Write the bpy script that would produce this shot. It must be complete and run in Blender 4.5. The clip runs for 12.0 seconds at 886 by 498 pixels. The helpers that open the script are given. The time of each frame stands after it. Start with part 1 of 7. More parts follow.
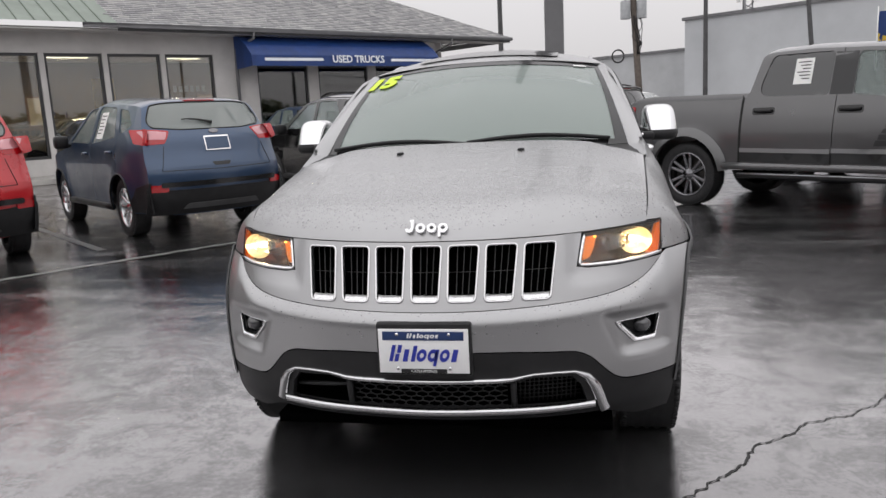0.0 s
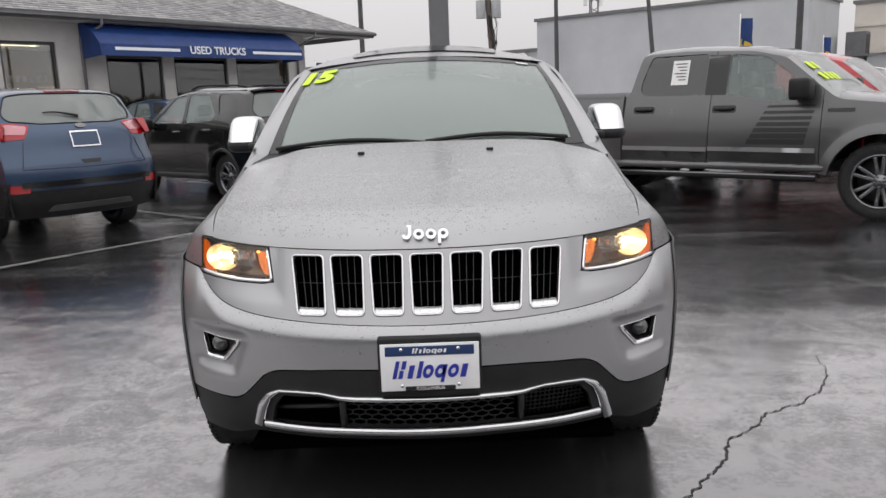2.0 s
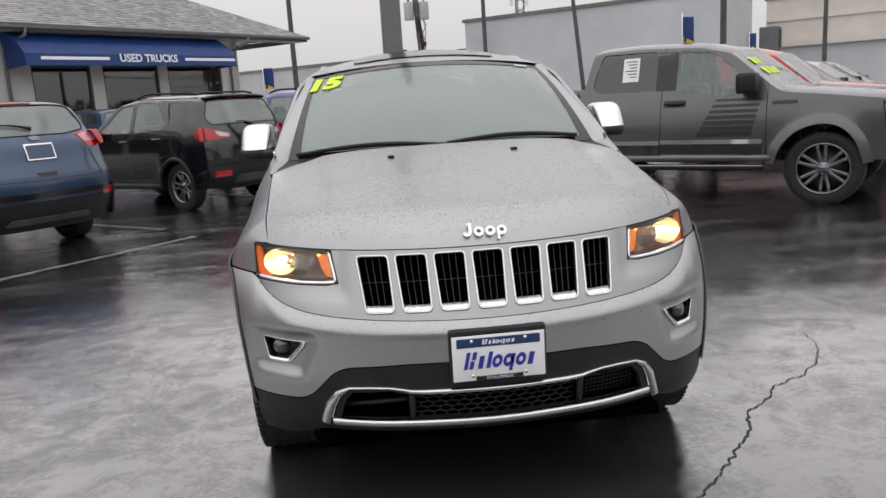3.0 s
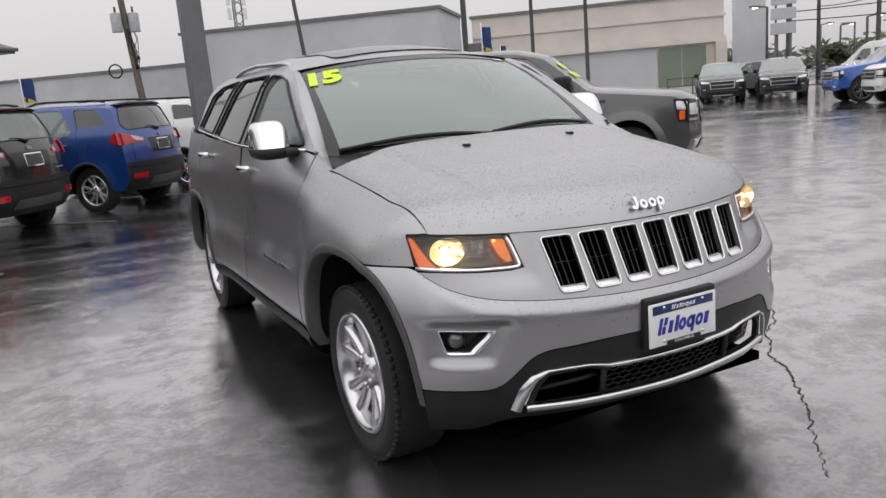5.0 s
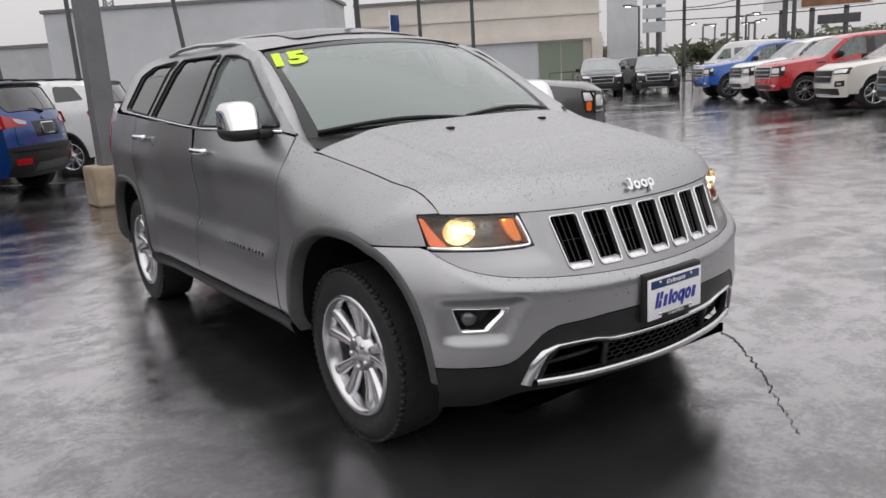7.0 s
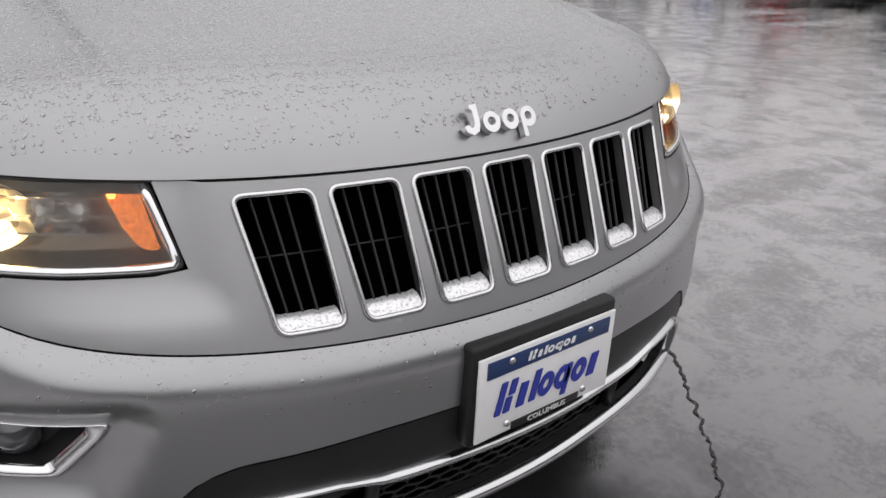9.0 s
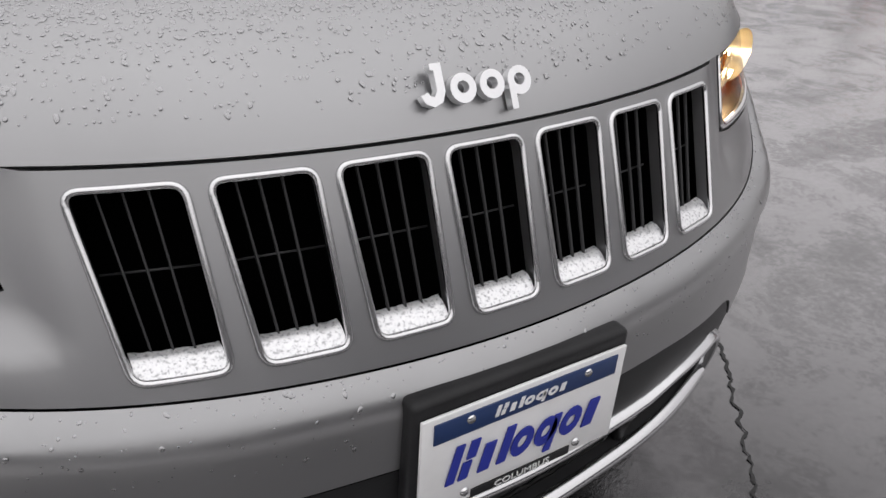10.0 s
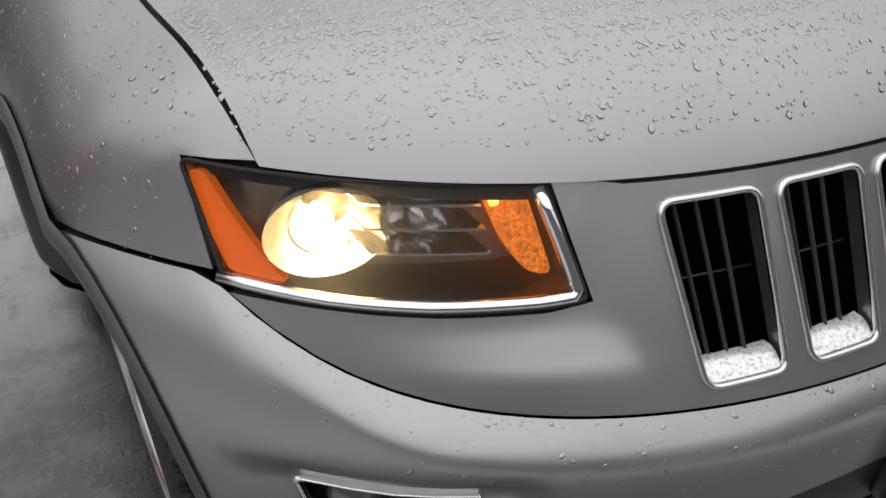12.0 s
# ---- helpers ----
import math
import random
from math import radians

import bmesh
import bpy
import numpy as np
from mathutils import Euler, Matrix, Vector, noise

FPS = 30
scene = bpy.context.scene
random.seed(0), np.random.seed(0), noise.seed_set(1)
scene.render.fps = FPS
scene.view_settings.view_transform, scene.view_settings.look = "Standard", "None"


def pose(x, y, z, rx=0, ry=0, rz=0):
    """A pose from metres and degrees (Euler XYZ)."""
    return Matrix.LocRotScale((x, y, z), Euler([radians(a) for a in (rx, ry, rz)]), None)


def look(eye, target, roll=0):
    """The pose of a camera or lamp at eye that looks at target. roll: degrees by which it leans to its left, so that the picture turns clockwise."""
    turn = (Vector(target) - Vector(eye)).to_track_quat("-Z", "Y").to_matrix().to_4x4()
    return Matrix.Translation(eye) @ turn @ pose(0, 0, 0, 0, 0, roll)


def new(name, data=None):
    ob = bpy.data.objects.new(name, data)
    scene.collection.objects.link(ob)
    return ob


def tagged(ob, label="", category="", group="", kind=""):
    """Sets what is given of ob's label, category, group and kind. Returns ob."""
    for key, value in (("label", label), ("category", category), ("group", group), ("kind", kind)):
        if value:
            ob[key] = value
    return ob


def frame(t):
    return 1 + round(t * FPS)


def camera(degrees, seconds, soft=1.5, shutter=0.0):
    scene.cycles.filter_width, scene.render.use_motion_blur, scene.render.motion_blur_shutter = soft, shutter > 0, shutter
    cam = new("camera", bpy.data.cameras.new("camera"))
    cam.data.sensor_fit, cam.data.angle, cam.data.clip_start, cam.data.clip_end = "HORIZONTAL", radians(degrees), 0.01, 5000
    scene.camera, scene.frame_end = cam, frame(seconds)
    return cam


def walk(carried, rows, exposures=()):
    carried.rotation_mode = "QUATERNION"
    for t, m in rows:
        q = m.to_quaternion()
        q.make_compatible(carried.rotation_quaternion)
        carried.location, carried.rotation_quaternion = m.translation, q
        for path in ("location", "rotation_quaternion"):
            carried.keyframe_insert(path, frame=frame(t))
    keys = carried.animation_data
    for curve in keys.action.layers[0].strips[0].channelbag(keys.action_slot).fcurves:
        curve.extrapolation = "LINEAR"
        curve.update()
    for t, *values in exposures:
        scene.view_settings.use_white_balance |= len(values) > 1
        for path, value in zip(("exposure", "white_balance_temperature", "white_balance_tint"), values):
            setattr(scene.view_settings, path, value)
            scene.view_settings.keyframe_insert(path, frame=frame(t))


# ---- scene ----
cam = camera(60.6, 12.0)
PATH = [
    (0, (0.527, -3.186, 1.365), (0.163, -1.252, 1.009), -2.8),
    (0.5, (0.189, -3.124, 1.376), (-0.014, -1.168, 1.014), -2.3),
    (1, (0.064, -3.078, 1.387), (-0.032, -1.115, 1.016), -2.0),
    (1.5, (0.041, -3.06, 1.387), (0.006, -1.096, 1.009), -1.9),
    (2, (0.042, -3.056, 1.389), (0.052, -1.093, 1.007), -2.1),
    (2.5, (-0.048, -3.069, 1.388), (0.027, -1.108, 1.005), -2.7),
    (3, (-0.383, -3.152, 1.417), (-0.196, -1.199, 1.03), -3.6),
    (3.2, (-0.53, -3.158, 1.417), (-0.283, -1.212, 1.03), -3.9),
    (4.8, (-1.735, -2.773, 1.397), (-0.91, -0.995, 1.0), -4.7),
    (5, (-1.835, -2.692, 1.408), (-0.955, -0.941, 1.008), -4.7),
    (5.5, (-2.11, -2.584, 1.418), (-1.12, -0.893, 1.018), -4.5),
    (6, (-2.249, -2.562, 1.425), (-1.188, -0.916, 1.021), -4.3),
    (6.5, (-2.277, -2.547, 1.427), (-1.172, -0.934, 1.006), -4.0),
    (6.7, (-2.276, -2.539, 1.424), (-1.158, -0.938, 0.995), -3.8),
    (8.3, (-1.381, -1.883, 1.321), (-0.156, -0.423, 0.716), 0.1),
    (8.5, (-1.213, -1.762, 1.324), (0.015, -0.324, 0.674), 1.0),
    (8.7, (-1.056, -1.654, 1.317), (0.158, -0.229, 0.613), 1.9),
    (9, (-0.804, -1.545, 1.262), (0.34, -0.11, 0.468), 2.5),
    (9.5, (-0.534, -1.4, 1.248), (0.486, 0.045, 0.315), 3.4),
    (10, (-0.486, -1.351, 1.239), (0.474, 0.096, 0.246), 3.5),
    (10.5, (-0.49, -1.336, 1.249), (0.443, 0.115, 0.235), 2.9),
    (11, (-0.593, -1.274, 1.247), (0.311, 0.194, 0.232), 1.3),
    (11.5, (-0.868, -1.089, 1.247), (0.029, 0.354, 0.191), 1.1),
    (12, (-0.929, -1.055, 1.265), (-0.06, 0.382, 0.179), -0.3),
]
EXPOSURES = [(0.0, 0.30), (3.0, 0.28), (5.5, 0.24), (6.5, 0.24), (8.5, 0.15), (10.0, 0.06), (12.0, 0.16)]
walk(cam, [(t, look(eye, target, roll)) for t, eye, target, roll in PATH], EXPOSURES)


# ---- world and light ----
from mathutils.geometry import delaunay_2d_cdt

world = bpy.data.worlds.new("overcast")
scene.world = world
world.use_nodes = True
wn = world.node_tree.nodes
wl = world.node_tree.links
sky = wn.new("ShaderNodeTexSky")
sky.sky_type = "NISHITA"
sky.sun_disc = False
sky.sun_elevation, sky.sun_rotation = radians(78), radians(200)
sky.air_density, sky.dust_density = 1.0, 1.0
grey = wn.new("ShaderNodeHueSaturation")
grey.inputs["Saturation"].default_value = 0.06
cloud = wn.new("ShaderNodeMix")
cloud.data_type = "RGBA"
cloud.inputs["Factor"].default_value = 0.86
# an overcast dome: brighter overhead than at the horizon
dome = wn.new("ShaderNodeTexCoord")
split = wn.new("ShaderNodeSeparateXYZ")
height = wn.new("ShaderNodeValToRGB")
height.color_ramp.elements.new(0.35).color = (0.73, 0.71, 0.73, 1)
height.color_ramp.elements[0].position, height.color_ramp.elements[0].color = 0.0, (0.41, 0.395, 0.40, 1)
height.color_ramp.elements[2].position, height.color_ramp.elements[2].color = 0.85, (0.98, 0.96, 0.99, 1)
gain = wn.new("ShaderNodeMix")
gain.data_type, gain.blend_type = "RGBA", "MULTIPLY"
gain.inputs["Factor"].default_value = 1.0
gain.inputs["B"].default_value = (9.2, 9.2, 9.2, 1)
wl.new(dome.outputs["Generated"], split.inputs["Vector"])
wl.new(split.outputs["Z"], height.inputs["Fac"])
wl.new(height.outputs["Color"], gain.inputs["A"])
wl.new(gain.outputs["Result"], cloud.inputs["B"])
wl.new(sky.outputs["Color"], grey.inputs["Color"])
wl.new(grey.outputs["Color"], cloud.inputs["A"])
wl.new(cloud.outputs["Result"], wn["Background"].inputs["Color"])
wn["Background"].inputs["Strength"].default_value = 0.128

sun_data = bpy.data.lights.new("sun", "SUN")
sun_data.energy, sun_data.angle, sun_data.color = 0.5, radians(120), (1, 0.98, 0.95)
sun = new("sun", sun_data)
sun.matrix_world = look((0, 0, 30), (3, 12, 0))


# ---- materials ----
def material(name, base, rough=0.5, metal=0.0, **extra):
    """A principled material; extra: other inputs by name with underscores."""
    m = bpy.data.materials.new(name)
    m.use_nodes = True
    b = m.node_tree.nodes["Principled BSDF"]
    b.inputs["Base Color"].default_value = (*base, 1)
    b.inputs["Roughness"].default_value = rough
    b.inputs["Metallic"].default_value = metal
    for key, value in extra.items():
        b.inputs[key.replace("_", " ")].default_value = value
    return m


def node(m, kind, **values):
    n = m.node_tree.nodes.new(kind)
    for key, value in values.items():
        n.inputs[key.replace("_", " ")].default_value = value
    return n


def coords(m, scale=1.0):
    """Object coordinates scaled, as a socket."""
    c = m.node_tree.nodes.new("ShaderNodeTexCoord")
    v = node(m, "ShaderNodeMapping")
    v.inputs["Scale"].default_value = (scale, scale, scale) if isinstance(scale, (int, float)) else scale
    m.node_tree.links.new(c.outputs["Object"], v.inputs["Vector"])
    return v.outputs["Vector"]


def ramp(m, source, stops):
    r = m.node_tree.nodes.new("ShaderNodeValToRGB")
    while len(r.color_ramp.elements) < len(stops):
        r.color_ramp.elements.new(0.5)
    for e, (p, c) in zip(r.color_ramp.elements, stops):
        e.position = p
        e.color = (*c, 1) if isinstance(c, tuple) else (c, c, c, 1)
    m.node_tree.links.new(source, r.inputs["Fac"])
    return r.outputs["Color"]


def noise_of(m, scale, detail=4.0, rough=0.55, vec=None, distort=0.0):
    n = node(m, "ShaderNodeTexNoise", Scale=scale, Detail=detail, Roughness=rough, Distortion=distort)
    m.node_tree.links.new(vec or coords(m), n.inputs["Vector"])
    return n.outputs["Fac"]


def bump(m, height, strength=0.3, distance=0.01):
    b = node(m, "ShaderNodeBump", Strength=strength, Distance=distance)
    m.node_tree.links.new(height, b.inputs["Height"])
    return b.outputs["Normal"]


def wire(m, socket, name):
    m.node_tree.links.new(socket, m.node_tree.nodes["Principled BSDF"].inputs[name])


def paint(name, color, metal=0.35, rough=0.33, wet=True, coat=1.0, coat_rough=0.035):
    """Clear-coated car paint under a fine film of rain."""
    m = material(name, color, rough, metal, Coat_Weight=coat, Coat_Roughness=coat_rough)
    dirt = noise_of(m, 3.0, 6.0, 0.6)
    wire(m, ramp(m, dirt, [(0.3, rough * 0.8), (0.7, rough * 1.25)]), "Roughness")
    if wet:
        drops = noise_of(m, 260.0, 2.0, 0.5)
        n = bump(m, ramp(m, drops, [(0.58, 0.0), (0.68, 1.0)]), 0.10, 0.002)
        wire(m, n, "Coat Normal")
    return m


def worn(name, base, rough, scale=8.0, spread=0.25, bump_scale=60.0, bump_strength=0.15, metal=0.0):
    """A plain surface with stains at one scale and grain at another."""
    m = material(name, base, rough, metal)
    n = noise_of(m, scale, 5.0, 0.6)
    lo, hi = tuple(c * (1 - spread) for c in base), tuple(min(1, c * (1 + spread)) for c in base)
    wire(m, ramp(m, n, [(0.3, lo), (0.7, hi)]), "Base Color")
    wire(m, bump(m, noise_of(m, bump_scale, 3.0), bump_strength, 0.004), "Normal")
    return m


def asphalt():
    """Wet blacktop: fine stones under a film of water, smoother where it pools."""
    m = material("wet_asphalt", (0.04, 0.04, 0.042), 0.3, IOR=1.4, Specular_IOR_Level=0.0)
    big = noise_of(m, 0.5, 7.0, 0.64, distort=0.5)
    lanes = coords(m, (1, 1, 1))
    lane_map = lanes.node
    lane_map.inputs["Rotation"].default_value = (0, 0, radians(-20))
    lane_map.inputs["Scale"].default_value = (0.16, 1.5, 1)
    mid = noise_of(m, 1.6, 6.0, 0.62, vec=lanes, distort=0.3)
    fine = noise_of(m, 120.0, 4.0, 0.65)
    wire(m, ramp(m, mid, [(0.3, (0.022, 0.022, 0.023)), (0.55, (0.038, 0.038, 0.039)), (0.75, (0.07, 0.07, 0.068))]), "Base Color")
    mix = node(m, "ShaderNodeMix")
    mix.data_type = "FLOAT"
    mix.inputs["Factor"].default_value = 0.45
    m.node_tree.links.new(big, mix.inputs["A"])
    m.node_tree.links.new(mid, mix.inputs["B"])
    small = noise_of(m, 9.0, 5.0, 0.6)
    both = node(m, "ShaderNodeMix")
    both.data_type = "FLOAT"
    both.inputs["Factor"].default_value = 0.22
    m.node_tree.links.new(mix.outputs["Result"], both.inputs["A"])
    m.node_tree.links.new(small, both.inputs["B"])
    wire(m, ramp(m, both.outputs["Result"], [(0.40, 0.05), (0.48, 0.10), (0.52, 0.18), (0.60, 0.30)]), "Roughness")
    rel = node(m, "ShaderNodeBump", Distance=0.004)
    m.node_tree.links.new(fine, rel.inputs["Height"])
    m.node_tree.links.new(ramp(m, both.outputs["Result"], [(0.40, 0.10), (0.50, 0.22), (0.60, 0.44)]), rel.inputs["Strength"])
    wire(m, rel.outputs["Normal"], "Normal")
    # the water film: gloss that grows at low angles
    t = m.node_tree
    gloss, facing_side, blend = t.nodes.new("ShaderNodeBsdfGlossy"), t.nodes.new("ShaderNodeLayerWeight"), t.nodes.new("ShaderNodeMixShader")
    facing_side.inputs["Blend"].default_value = 0.5
    gloss.inputs["Color"].default_value = (0.98, 0.96, 0.965, 1)
    t.links.new(ramp(m, both.outputs["Result"], [(0.40, 0.045), (0.48, 0.085), (0.52, 0.15), (0.60, 0.25)]), gloss.inputs["Roughness"])
    t.links.new(rel.outputs["Normal"], gloss.inputs["Normal"])
    # thick film in the hollows, thin on the open stones between
    film = node(m, "ShaderNodeMath")
    film.operation = "MULTIPLY"
    blotch = noise_of(m, 3.2, 8.0, 0.68, distort=0.6)
    depth = node(m, "ShaderNodeMix")
    depth.data_type = "FLOAT"
    depth.inputs["Factor"].default_value = 0.45
    t.links.new(both.outputs["Result"], depth.inputs["A"])
    t.links.new(blotch, depth.inputs["B"])
    t.links.new(ramp(m, facing_side.outputs["Facing"], [(0.2, 0.06), (0.36, 0.14), (0.58, 0.42), (0.74, 0.66), (1.0, 1.0)]), film.inputs[0])
    speck = node(m, "ShaderNodeMix")
    speck.data_type = "FLOAT"
    speck.inputs["Factor"].default_value = 0.20
    t.links.new(depth.outputs["Result"], speck.inputs["A"])
    t.links.new(noise_of(m, 42.0, 5.0, 0.7), speck.inputs["B"])
    t.links.new(ramp(m, speck.outputs["Result"], [(0.43, 1.0), (0.49, 0.94), (0.515, 0.80), (0.57, 0.63)]), film.inputs[1])
    t.links.new(film.outputs[0], blend.inputs[0])
    t.links.new(t.nodes["Principled BSDF"].outputs[0], blend.inputs[1])
    t.links.new(gloss.outputs[0], blend.inputs[2])
    t.links.new(blend.outputs[0], t.nodes["Material Output"].inputs["Surface"])
    return m


def glass(name, tint, rough=0.02, ior=1.7):
    """A thin pane: clear and tinted, with gloss that grows at low angles."""
    m = bpy.data.materials.new(name)
    m.use_nodes = True
    t = m.node_tree
    t.nodes.remove(t.nodes["Principled BSDF"])
    clear, gloss, mix, fres = (t.nodes.new("ShaderNode" + k) for k in ("BsdfTransparent", "BsdfGlossy", "MixShader", "Fresnel"))
    clear.inputs["Color"].default_value = (*tint, 1)
    gloss.inputs["Roughness"].default_value = rough
    fres.inputs["IOR"].default_value = ior
    t.links.new(fres.outputs[0], mix.inputs[0])
    t.links.new(clear.outputs[0], mix.inputs[1])
    t.links.new(gloss.outputs[0], mix.inputs[2])
    t.links.new(mix.outputs[0], t.nodes["Material Output"].inputs["Surface"])
    return m


ASPHALT = asphalt()
RUBBER = worn("tyre_rubber", (0.022, 0.022, 0.023), 0.55, 30, 0.3, 200, 0.2)
BLACK = worn("black_plastic", (0.014, 0.014, 0.015), 0.45, 12, 0.25, 300, 0.1)
GLOSS_BLACK = material("gloss_black", (0.012, 0.012, 0.013), 0.12)
for plastic, level in ((BLACK, 0.3), (RUBBER, 0.2)):
    plastic.node_tree.nodes["Principled BSDF"].inputs["Specular IOR Level"].default_value = level
CHROME = material("chrome", (0.82, 0.82, 0.83), 0.08, 1.0)
ALLOY = material("alloy", (0.62, 0.62, 0.63), 0.22, 1.0)
DARK_ALLOY = material("machined_dark_alloy", (0.2, 0.2, 0.21), 0.25, 1.0)
DISC = material("brake_disc", (0.09, 0.085, 0.08), 0.5, 0.8)
GLASS = glass("window_glass", (0.62, 0.72, 0.70))
# Pale, half-clear, glossy colour for the side panes.
SIDE_PALE = material("pale_side_glass", (0.27, 0.325, 0.31), 0.15, 0.0, Alpha=0.5, Coat_Weight=1.0, Coat_Roughness=0.03)
# The bright view through the rear pane is put into this pale colour.
REAR_GLASS = material("pale_rear_glass", (0.30, 0.335, 0.32), 0.2, 0.0, Alpha=0.6, Coat_Weight=1.0, Coat_Roughness=0.04)
WIND_MIST = material("misted_windshield", (0.42, 0.45, 0.44), 0.2, 0.0, Alpha=0.62, Coat_Weight=1.0, Coat_Roughness=0.03)
TINT = material("privacy_glass", (0.012, 0.013, 0.014), 0.03, 0.0, Coat_Weight=1.0, Coat_Roughness=0.02)
TAIL = material("red_lens", (0.36, 0.004, 0.008), 0.15, 0.0, Coat_Weight=0.5)
CLEAR = material("clear_lens", (0.36, 0.36, 0.37), 0.12, 0.6, Coat_Weight=1.0)
AMBER = material("amber_lens", (0.85, 0.13, 0.008), 0.12, 0.0, Coat_Weight=1.0)
PAPER = worn("white_paper", (0.8, 0.8, 0.78), 0.6, 12, 0.04, 50, 0.02)
CONCRETE = worn("wet_concrete", (0.34, 0.33, 0.31), 0.45, 2.5, 0.25, 60, 0.3)
YELLOW_CONCRETE = worn("faded_yellow_concrete", (0.31, 0.245, 0.17), 0.6, 4, 0.3, 60, 0.3)
STEEL_GREY = worn("grey_painted_steel", (0.14, 0.14, 0.145), 0.5, 2.0, 0.2, 40, 0.05)
DARK_STEEL = worn("dark_steel", (0.06, 0.06, 0.062), 0.55, 2.0, 0.3, 40, 0.05)
WALL_GREY = worn("grey_stucco", (0.50, 0.485, 0.47), 0.8, 1.2, 0.12, 90, 0.25)
WALL_BLUEGREY = worn("painted_block_wall", (0.47, 0.485, 0.50), 0.75, 0.4, 0.08, 30, 0.1)
WALL_BEIGE = worn("beige_panels", (0.6, 0.555, 0.50), 0.75, 0.5, 0.08, 30, 0.1)
AWNING = worn("blue_canvas", (0.004, 0.032, 0.15), 0.55, 3, 0.2, 150, 0.1)
AWNING_WHITE = material("white_canvas_print", (0.75, 0.78, 0.82), 0.6)


# ---- helpers for meshes ----
def part(name, bm, mat, parent=None, label="", smooth=True):
    """Links a bmesh as one mesh object, under a thing or a part; edges near a right angle stay sharp."""
    for e in bm.edges:
        if len(e.link_faces) == 2 and e.calc_face_angle(0.0) > 1.33:
            e.smooth = False
    me = bpy.data.meshes.new(name)
    bm.to_mesh(me)
    bm.free()
    for m in mat if isinstance(mat, (list, tuple)) else [mat]:
        me.materials.append(m)
    if smooth:
        me.polygons.foreach_set("use_smooth", [True] * len(me.polygons))
    ob = new(name, me)
    ob.parent = parent
    if label:
        tagged(ob, label)
    return ob


def thing(name, label, category, m=None, group="", kind=""):
    ob = new(name)
    ob.empty_display_size = 0.1
    if m is not None:
        ob.matrix_world = m
    return tagged(ob, label, category, group, kind)


def box(bm, x0, x1, y0, y1, z0, z1, bevel=0.0):
    """Adds a box, its edges rounded by bevel."""
    vs = [bm.verts.new((x, y, z)) for x in (x0, x1) for y in (y0, y1) for z in (z0, z1)]
    fs = [bm.faces.new([vs[i] for i in f]) for f in ((0, 1, 3, 2), (4, 6, 7, 5), (0, 4, 5, 1), (2, 3, 7, 6), (0, 2, 6, 4), (1, 5, 7, 3))]
    if bevel:
        es = {e for f in fs for e in f.edges}
        bmesh.ops.bevel(bm, geom=list(es), offset=bevel, segments=2, affect="EDGES", profile=0.5)
    return bm


def boxed(*size, bevel=0.0):
    return box(bmesh.new(), *size, bevel=bevel)


def tube(bm, points, r, sides=8, closed=False, flat=1.0):
    """A round bar along points; r: one radius, or one per point."""
    pts = [Vector(p) for p in points]
    n = len(pts)
    radii = [float(q) for q in r] if isinstance(r, (list, tuple)) else [float(r)] * n
    rings = []
    side = None
    for i, p in enumerate(pts):
        a, b = pts[(i - 1) % n if closed else max(i - 1, 0)], pts[(i + 1) % n if closed else min(i + 1, n - 1)]
        d = (b - a).normalized()
        if side is None:
            side = d.cross(Vector((0, 0, 1)) if abs(d.z) < 0.9 else Vector((1, 0, 0))).normalized()
        side = (side - d * side.dot(d)).normalized()
        up = d.cross(side)
        rings.append([bm.verts.new(p + radii[i] * (math.cos(k * math.tau / sides) * side + flat * math.sin(k * math.tau / sides) * up)) for k in range(sides)])
    for i in range(n if closed else n - 1):
        r0, r1 = rings[i], rings[(i + 1) % n]
        for k in range(sides):
            bm.faces.new((r0[k], r0[(k + 1) % sides], r1[(k + 1) % sides], r1[k]))
    if not closed:
        bm.faces.new(rings[0][::-1])
        bm.faces.new(rings[-1])
    return bm


def lathe(bm, profile, steps=40, centre=(0, 0, 0)):
    """Turns (x, radius) pairs round the x axis."""
    c = Vector(centre)
    rings = []
    for x, r in profile:
        rings.append([bm.verts.new(c + Vector((x, r * math.cos(k * math.tau / steps), r * math.sin(k * math.tau / steps)))) for k in range(steps)])
    for a, b in zip(rings, rings[1:]):
        for k in range(steps):
            bm.faces.new((a[k], a[(k + 1) % steps], b[(k + 1) % steps], b[k]))
    return bm


def inside(p, poly):
    x, y = p
    hit = False
    j = len(poly) - 1
    for i in range(len(poly)):
        xi, yi = poly[i]
        xj, yj = poly[j]
        if (yi > y) != (yj > y) and x < (xj - xi) * (y - yi) / (yj - yi) + xi:
            hit = not hit
        j = i
    return hit


def resample(poly, step, closed=True):
    out = []
    n = len(poly)
    for i in range(n if closed else n - 1):
        a, b = poly[i], poly[(i + 1) % n]
        k = max(1, int(math.dist(a, b) / step + 0.5))
        out += [(a[0] + (b[0] - a[0]) * j / k, a[1] + (b[1] - a[1]) * j / k) for j in range(k)]
    if not closed:
        out.append(poly[-1])
    return out


def rounded(poly, r, n=4):
    """A polygon with its corners rounded to about r."""
    out = []
    m = len(poly)
    for i in range(m):
        a, b, c = Vector(poly[i - 1]), Vector(poly[i]), Vector(poly[(i + 1) % m])
        q = min(r, (a - b).length * 0.45, (c - b).length * 0.45)
        p0, p1 = b + (a - b).normalized() * q, b + (c - b).normalized() * q
        for k in range(n + 1):
            t = k / n
            v = p0 * (1 - t) ** 2 + b * (2 * t * (1 - t)) + p1 * t ** 2
            out.append((v.x, v.y))
    return out


